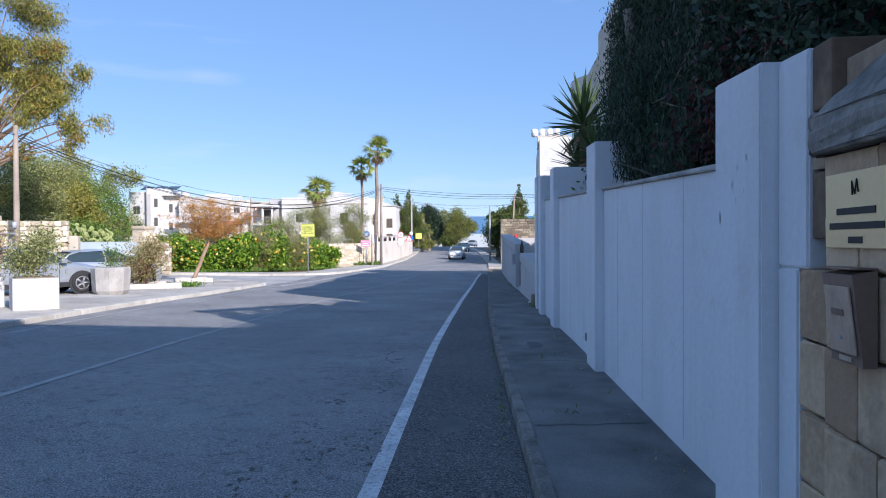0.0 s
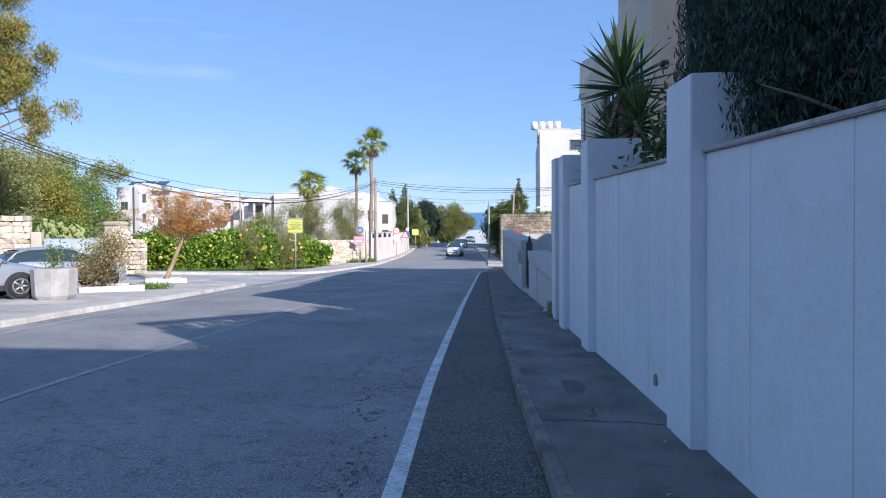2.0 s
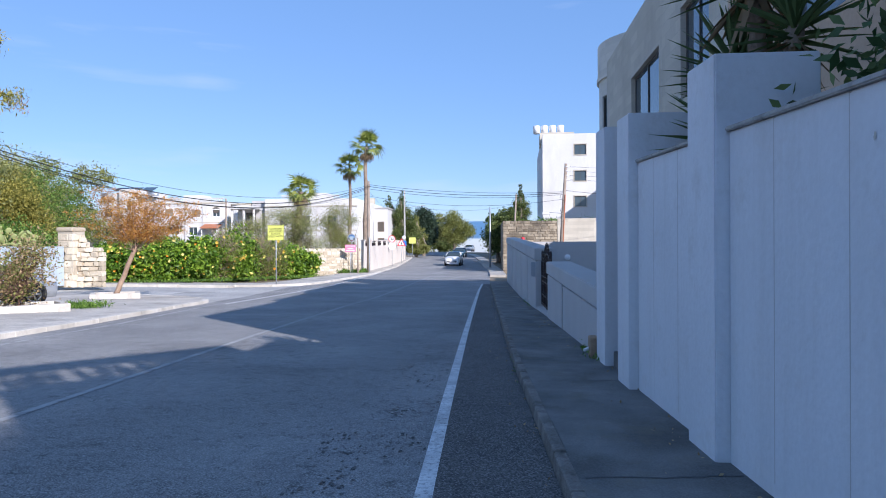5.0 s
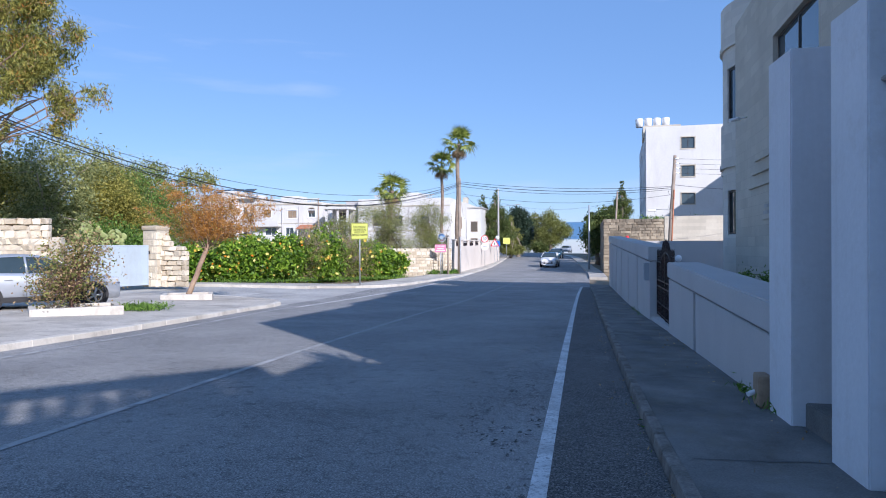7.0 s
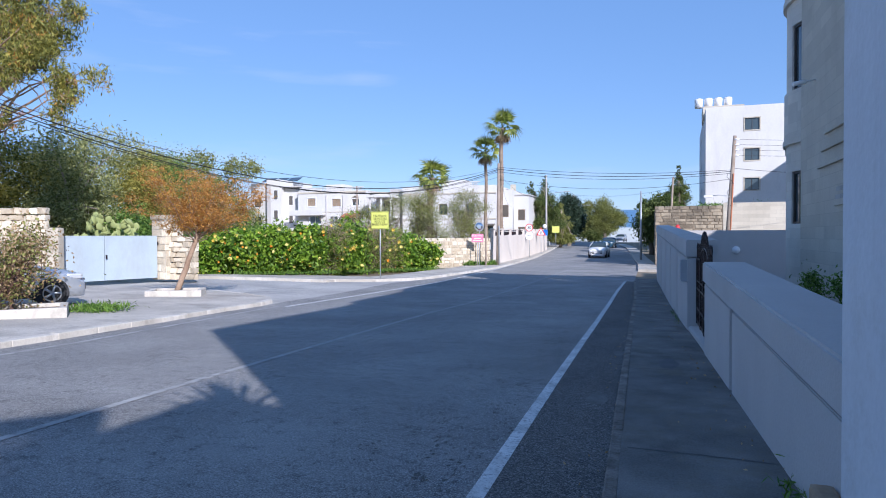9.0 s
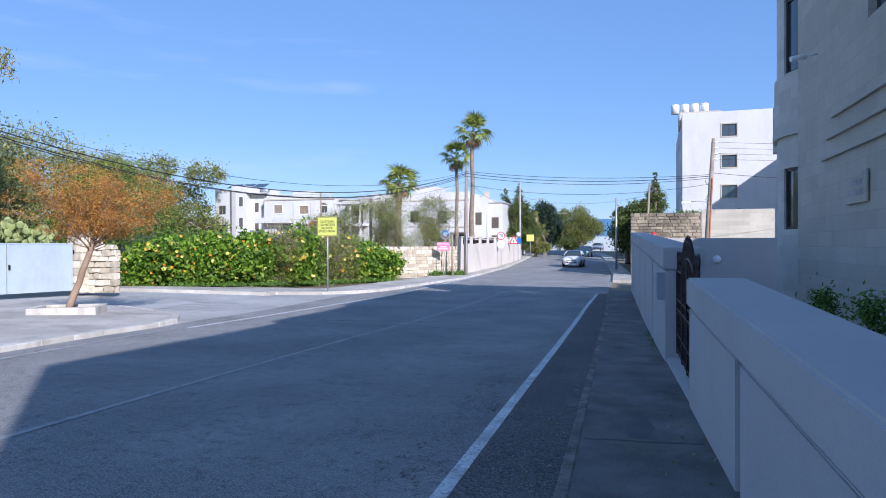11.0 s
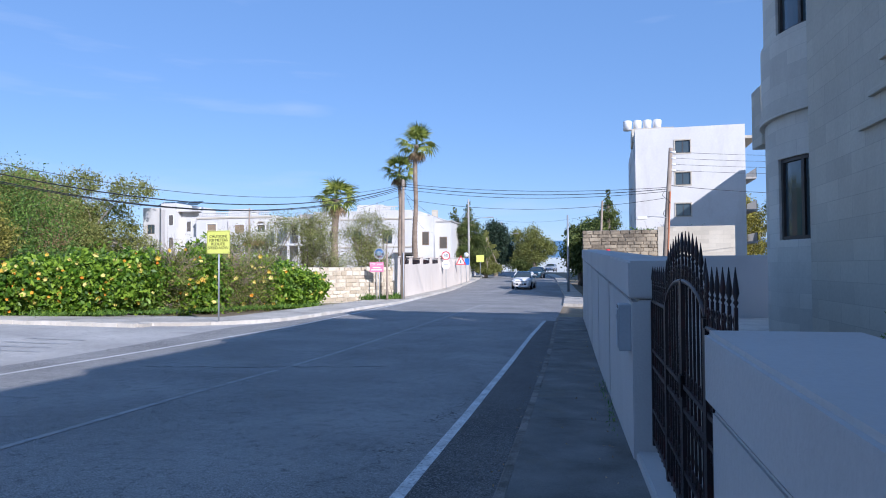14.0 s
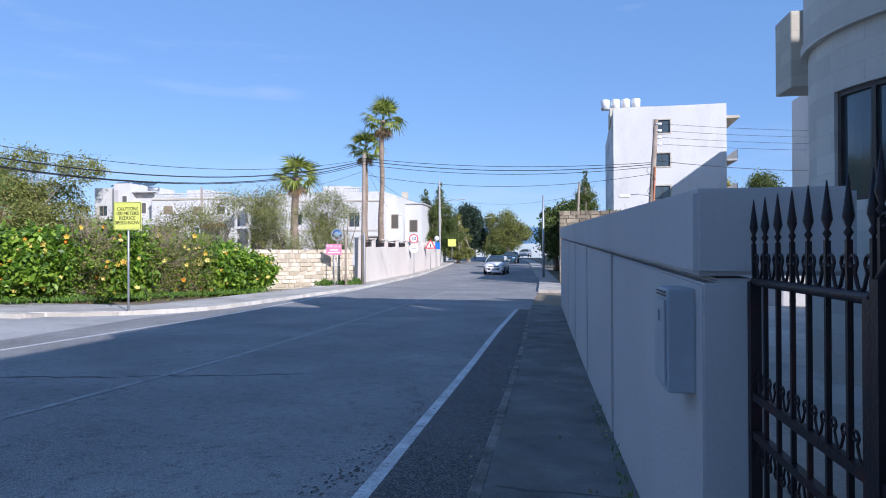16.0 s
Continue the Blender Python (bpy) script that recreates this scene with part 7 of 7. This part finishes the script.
# ---------------------------------------------------------------- planters, beds and shelter on the forecourt
def cube_planter(at, rz, label):
    p = thing("planter", at, label, "planter", "white cube planters", rz=rz)
    part("tub", box(-0.45, 0.45, -0.45, 0.45, 0, 0.72, 0, 0.02), M["planter_white"], p)
    part("soil", box(-0.38, 0.38, -0.38, 0.38, 0.721, 0.74), M["soil"], p)
    return p


cube_planter((-10.6, 14.2, gz(-10.7, 14.3) + 0.1), 42, "white concrete cube planter on the forecourt")
cube_planter((-12.05, 14.35, gz(-12.05, 14.35) + 0.1), 42, "second white concrete cube planter")
for k, (x, y) in enumerate(((-10.6, 14.2), (-12.05, 14.35))):
    foliage("planter_shrub", (x, y, gz(x, y) + 0.82), "grey-green shrub growing in a white planter" if k == 0 else "reddish shrub growing in a white planter", "shrub", [(0, 0, 0.55, 0.5, 0.5, 0.5), (-0.3, 0, 0.35, 0.4, 0.4, 0.3), (0.2, 0.1, 0.85, 0.3, 0.3, 0.3)], 5200, 0.06, M["grey_leaf"] if k == 0 else M["brown_leaf"], 400 + k, 0.5, (0.03, 0.3), 0.35, 14, 0.15, limbs=12)
oct_p = thing("planter", (-12.3, 19.95, gz(-12, 19.9) + 0.1), "grey octagonal concrete planter", "planter")
part("tub", add_tube(bmesh.new(), [(0, 0, 0), (0, 0, 0.12), (0, 0, 0.82), (0, 0, 0.85)], [0.46, 0.54, 0.58, 0.54], 8), M["concrete"], oct_p)
for f_ in oct_p.children[0].data.polygons:
    f_.use_smooth = False
foliage("planter_shrub", (-12.3, 19.95, gz(-12, 19.9) + 0.92), "thin young shrub in the octagonal planter", "shrub", [(0, 0, 0.35, 0.3, 0.3, 0.35)], 420, 0.08, M["leaf"], 410, 0.45, (0.02, 0.3), 0.4, 10, 0.1, limbs=9)


def kerb_bed(at, w, d, rz, label):
    b = thing("tree_bed", at, label, "planter bed", rz=rz)
    for x0, x1, y0, y1 in ((-w, w, -d, -d + 0.16), (-w, w, d - 0.16, d), (-w, -w + 0.16, -d + 0.16, d - 0.16), (w - 0.16, w, -d + 0.16, d - 0.16)):
        part("edging", box(x0, x1, y0, y1, -0.05, 0.2, 0, 0.02), M["kerb_pale"], b)
    part("soil", box(-w + 0.16, w - 0.16, -d + 0.16, d - 0.16, -0.05, 0.12), M["soil"], b)
    return b


kerb_bed((-14.95, 31.1, gz(-14.95, 31.1) + 0.1), 0.85, 0.65, 30, "pale stone edging round the young tree")
kerb_bed((-13.3, 24.0, gz(-13.3, 24) + 0.1), 1.0, 0.7, 46, "pale stone edging round the shrub")
foliage("shrub", (-13.4, 24.0, gz(-13.4, 24) + 0.2), "brownish leafy shrub in a stone-edged bed", "shrub", [(0, 0, 1.0, 0.8, 0.8, 0.75), (0.2, 0.2, 1.5, 0.6, 0.6, 0.45), (-0.3, 0, 0.6, 0.8, 0.8, 0.5)], 2600, 0.085, M["olive_leaf"], 420, 0.5, (0.04, 0.3), 0.36, 9, 0.1, limbs=40, bark=M["twig"], more=((M["brown_leaf"], 3200, 0.08),))
young = thing("young_tree", (-15.0, 31.1, gz(-15.0, 31.1) + 0.2), "slender leaning young tree with rust-brown feathery leaves", "tree")
yr = np.random.default_rng(90)
bm = bmesh.new()
yt = Vector((0.85, 0.1, 1.95))
add_tube(bm, bend((0, 0, -0.1), yt, 0.02, 7, yr, 0.012), list(np.linspace(0.10, 0.075, 8)), 10)
lobes = []
for k in range(26):
    a = yr.uniform(0, 6.28)
    q = 2.2 * yr.uniform(0.1, 1.0) ** 0.7
    e = Vector((1.15 + q * math.cos(a), q * math.sin(a), 2.6 + 1.7 * yr.uniform(0.1, 1.0) * (1 - 0.35 * (q / 2.2) ** 2) + yr.normal(0, 0.1)))
    pts_ = bend(yt - Vector((0.13, 0.02, 0.35)) * yr.uniform(0, 1), e, 0.07 * q, 6, yr, 0.06)
    add_tube(bm, pts_, list(np.linspace(0.017, 0.004, 7)), 6)
    lobes += [(pp.x, pp.y, pp.z + 0.04, 0.5, 0.5, 0.13) for pp in pts_[2:]]
part("trunk", bm, M["gum_bark"], young)
for mat_, n_, sz in (("rust_leaf", 18000, 0.085), ("brown_leaf", 4500, 0.075), ("euc_leaf", 1500, 0.075)):
    child("crown", leaf_mesh("crown", clumped(n_, lobes, yr, 0.6, 9, 0.1), sz, M[mat_], yr, 0.28), young)
shelter = thing("bus_shelter", (-23.25, 29.6, gz(-23, 30) + 0.1), "grey metal framed glass bus shelter", "shelter", rz=14)
bm = bmesh.new()
for x in (-3.2, -1.6, 0.0):
    add_box(bm, x - 0.05, x + 0.05, -0.05, 0.05, 0, 2.25)
for z in (0.5, 1.2, 2.2):
    add_box(bm, -3.15, -0.05, -0.03, 0.03, z, z + 0.07)
part("posts", bm, M["box_grey"], shelter)
for a, b in ((-3.14, -1.66), (-1.54, -0.06)):
    pn = part("pane", box(a, b, -0.008, 0.008, 0.58, 2.19), M["clear"], shelter)
    pn.visible_shadow = False
part("notice", box(-0.55, -0.3, -0.02, -0.012, 1.35, 1.7), M["sign_white"], shelter, "white paper notice")
part("roof", box(-3.4, 0.2, -1.2, 0.2, 2.26, 2.34, 0, 0.02), M["box_grey"], shelter)
# prickly pear behind the gate
pear = thing("prickly_pear", (-25.4, 38.8, -0.45), "large clump of prickly pear pads", "cactus")
prg = np.random.default_rng(77)
bm = bmesh.new()
add_tube(bm, [(0, 0, i * 0.045) for i in range(8)], [0.02, 0.07, 0.105, 0.125, 0.13, 0.12, 0.09, 0.02], 10)
bmesh.ops.scale(bm, vec=(1, 0.22, 1), verts=bm.verts)
PAD = bpy.data.meshes.new("pad")
bm.to_mesh(PAD)
bm.free()
PAD.materials.append(M["cactus"])
for k in range(290):
    q = prg.normal(0, 1, 3)
    q /= np.linalg.norm(q)
    p = Vector((q[0] * 2.6 * prg.uniform(0.6, 1), q[1] * 1.8 * prg.uniform(0.6, 1), 0.35 + abs(q[2]) * 2.75 * prg.uniform(0.5, 1)))
    child("pad", PAD, pear, Matrix.Translation(p) @ pose(0, 0, 0, prg.normal(0, 35), prg.normal(0, 35), prg.uniform(0, 360)) @ Matrix.Scale(prg.uniform(0.95, 1.5), 4))

# ---------------------------------------------------------------- apartment block extras and far right trees
for k in range(4):
    tk = thing("water_tank", (AX - 0.5 + 1.15 * k, AY + 5.0, AZ + 16.6), "white rooftop water tank", "water tank", "rooftop tanks")
    part("tank", add_tube(bmesh.new(), [(0, 0, 0), (0, 0, 1.05), (0, 0, 1.15)], [0.48, 0.52, 0.45], 16), M["sign_white"], tk)
    part("lid", cyl(0, 0, 1.151, 1.24, 0.2, n=12), M["box_grey"], tk)
part("stair_house", box(-0.2, 4.6, 4.0, 9.0, 15.0, 16.6), M["cream"], apt, "cream stair tower")
for z in (2.6, 6.2, 9.8):
    bal = part("balcony", box(11.6, 13.0, 1.5, 7.0, z, z + 0.2), M["concrete"], apt)
    part("railing", box(12.95, 13.0, 1.5, 7.0, z + 0.2, z + 1.2), M["window"], bal)
part("roof_slab", box(11.6, 13.0, 0.5, 7.0, 14.2, 14.5), M["cream"], apt)
block("apartment_building", "white apartment building further back with balconies", (22.2, 79.0, 0.0), 14.0, 14.0, 15.6, M["white_far"], [(1.5, 4.0, 1.2, 1.8), (1.5, 7.6, 1.2, 1.8), (1.5, 11.2, 1.2, 1.8)], 0.0, [(4.0, 4.0, 1.2, 1.8), (4.0, 7.6, 1.2, 1.8), (4.0, 11.2, 1.2, 1.8)], category="building")
foliage("tree", (20.5, 114.0, 0.2), "yellow-green tree beside the apartment block", "tree", [(0, 0, 6.5, 3.2, 3, 2.4), (-0.5, 0, 9, 2.2, 2, 1.6), (0.5, 0, 3.5, 2.4, 2, 1.6)], 15000, 0.35, M["euc_leaf"], 440, 0.4, (0.25, 4), 0.25, 26, 0.3)
foliage("tree", (25.0, 112.0, 0.2), "dark pine beside the apartment block", "tree", [(0, 0, 9, 2.0, 2, 1.6), (0.6, 0, 7.4, 1.6, 2, 1.2)], 9000, 0.3, M["pine_leaf"], 441, 0.4, (0.25, 7), 0.25, 26, 0.4)
for k, (x, y, h, r) in enumerate(((5.0, 80.0, 4.6, 2.6), (9.0, 82.0, 4.6, 2.6))):
    foliage("tree", (x, y, gz(x, y)), "clipped green tree top behind the boundary wall", "tree", [(0, 0, h - 0.3, r, r, 0.8)], 8000, 0.22, M["leaf"], 450 + k, 0.5, (0.15, h - 1), 0.25, 26, 0.5)
for k, (x, y, h, r) in enumerate(((-20.0, 128.0, 5.0, 3.0), (-24.0, 150.0, 7.0, 4.5), (-15.0, 178.0, 5.0, 4.0), (4.0, 160.0, 6.0, 4.0), (-34.0, 170.0, 7.0, 5.0))):
    foliage("tree", (x, y, gz(x, y)), "green tree far down the road", "tree", [(0, 0, h * 0.6, r, r, h * 0.4), (r * 0.5, 0, h * 0.45, r * 0.7, r * 0.7, h * 0.35)], 9000, 0.45, M["olive_leaf"] if k % 2 else M["pine_leaf"], 460 + k, 0.45, (0.2, h * 0.4), 0.25, 26, 0.4, "far trees")
for k, (x, y, w, h) in enumerate(((-30.0, 185.0, 10.0, 5.0), (-3.5, 240.0, 7.0, 6.0))):
    block("house", "low white house far down the road", (x, y, gz(x, y)), w, 8.0, h, M["white_far"], [(2.0, 2.2, 1.4, 1.2), (6.0, 2.2, 1.4, 1.2)])
cone = thing("traffic_cone", (1.2, 49.75, 1.76), "red and white marker on the yard wall", "marker")
part("body", add_tube(bmesh.new(), [(0, 0, 0), (0, 0, 0.3)], [0.17, 0.08], 12), M["sign_red"], cone)
# repaired patches and tar cracks in the asphalt
M["tar"] = surf("tar_patch", (0.07, 0.07, 0.072), (0.13, 0.13, 0.13), 0.85, 1.5, 60, 0.6, stain=(0.05, 0.05, 0.05), stain_scale=3, stain_amount=0.5)
crk = np.random.default_rng(12)
for k, (xa, ya, xb, yb) in enumerate(((-6.2, 33.6, -2.8, 34.8), (-3.6, 34.9, -2.7, 34.9), (-8.5, 33.0, -6.3, 33.5))):
    n = 14
    v, f = [], []
    for i in range(n + 1):
        x, y = xa + (xb - xa) * i / n, ya + (yb - ya) * i / n + crk.normal(0, 0.05)
        w = crk.uniform(0.03, 0.09) if k == 1 else crk.uniform(0.02, 0.05)
        v += [(x, y - w, gz(x, y) + 0.004), (x, y + w, gz(x, y) + 0.004)]
        if i:
            f.append((2 * i - 2, 2 * i, 2 * i + 1, 2 * i - 1))
    tagged(new("road_crack", raw("road_crack", v, f, M["tar"])), "dark tar-filled crack across the road", "crack", kind="structure")


def ground_patch(name, cx, cy, rx, ry, dz, material, label, category, seed, n=18):
    """A thin irregular patch lying on the ground."""
    rng = np.random.default_rng(seed)
    v = []
    for i in range(n):
        a = 2 * math.pi * i / n
        k = rng.uniform(0.75, 1.1)
        x, y = cx + rx * k * math.cos(a), cy + ry * k * math.sin(a)
        v.append((x, y, gz(x, y) + dz))
    tagged(new(name, raw(name, v, [tuple(range(n))], material)), label, category, kind="structure")


# rough worn spots where the top layer has broken away beside the line
wear_rng = np.random.default_rng(520)
wv, wf = [], []
for k in range(90):
    gy_ = 2.0 + 44 * wear_rng.random() ** 1.3
    gx_ = edge_x(gy_) - 0.08 - abs(wear_rng.normal(0, 0.45))
    for m_ in range(14):
        cx, cy = gx_ + wear_rng.normal(0, 0.07), gy_ + wear_rng.normal(0, 0.22)
        rx, ry = wear_rng.uniform(0.006, 0.026), wear_rng.uniform(0.01, 0.05)
        base = len(wv)
        for q in range(6):
            a = 2 * math.pi * q / 6
            u = wear_rng.uniform(0.4, 1.2)
            x, y = cx + rx * u * math.cos(a), cy + ry * u * math.sin(a)
            wv.append((x, y, gz(x, y) + 0.0025 + 0.0002 * m_))
        wf.append(tuple(range(base, base + 6)))
tagged(new("asphalt_wear", raw("asphalt_wear", wv, wf, M["asphalt_rough"])), "dark rough worn spots in the asphalt", "road wear", kind="stuff")
for k, (cx, cy, rx, ry) in enumerate(((-0.42, 5.6, 0.16, 0.30), (-0.62, 20.8, 0.12, 0.35), (-0.5, 24.5, 0.16, 0.3))):
    ground_patch("worn_patch", cx, cy, rx, ry, 0.0055, M["pave_shade"], "pale worn patch in the asphalt", "patch", 500 + k)
for k, (cx, cy, rx, ry) in enumerate(((0.5, 9.6, 0.12, 0.4), (0.2, 23.0, 0.14, 0.5))):
    ground_patch("damp_stain", cx, cy, rx, ry, 0.118, M["tar"], "dark damp stain on the pavement", "stain", 510 + k)
for k, (xa, ya, xb, yb) in enumerate(((0.28, 5.2, 1.2, 5.35), (0.1, 8.3, 1.1, 8.2), (0.0, 11.5, 1.05, 11.6), (-0.05, 15.0, 0.95, 15.1), (-0.2, 18.6, 0.88, 18.5), (-0.28, 22.4, 0.75, 22.5), (-0.35, 29.5, 0.6, 29.4))):
    v, f = [], []
    for i in range(11):
        x, y = xa + (xb - xa) * i / 10, ya + (yb - ya) * i / 10 + crk.normal(0, 0.012)
        w = crk.uniform(0.006, 0.014)
        v += [(x, y - w, gz(x, y) + 0.1185), (x, y + w, gz(x, y) + 0.1185)]
        if i:
            f.append((2 * i - 2, 2 * i, 2 * i + 1, 2 * i - 1))
    tagged(new("pavement_joint", raw("pavement_joint", v, f, M["tar"])), "dark joint across the pavement", "joint", kind="structure")
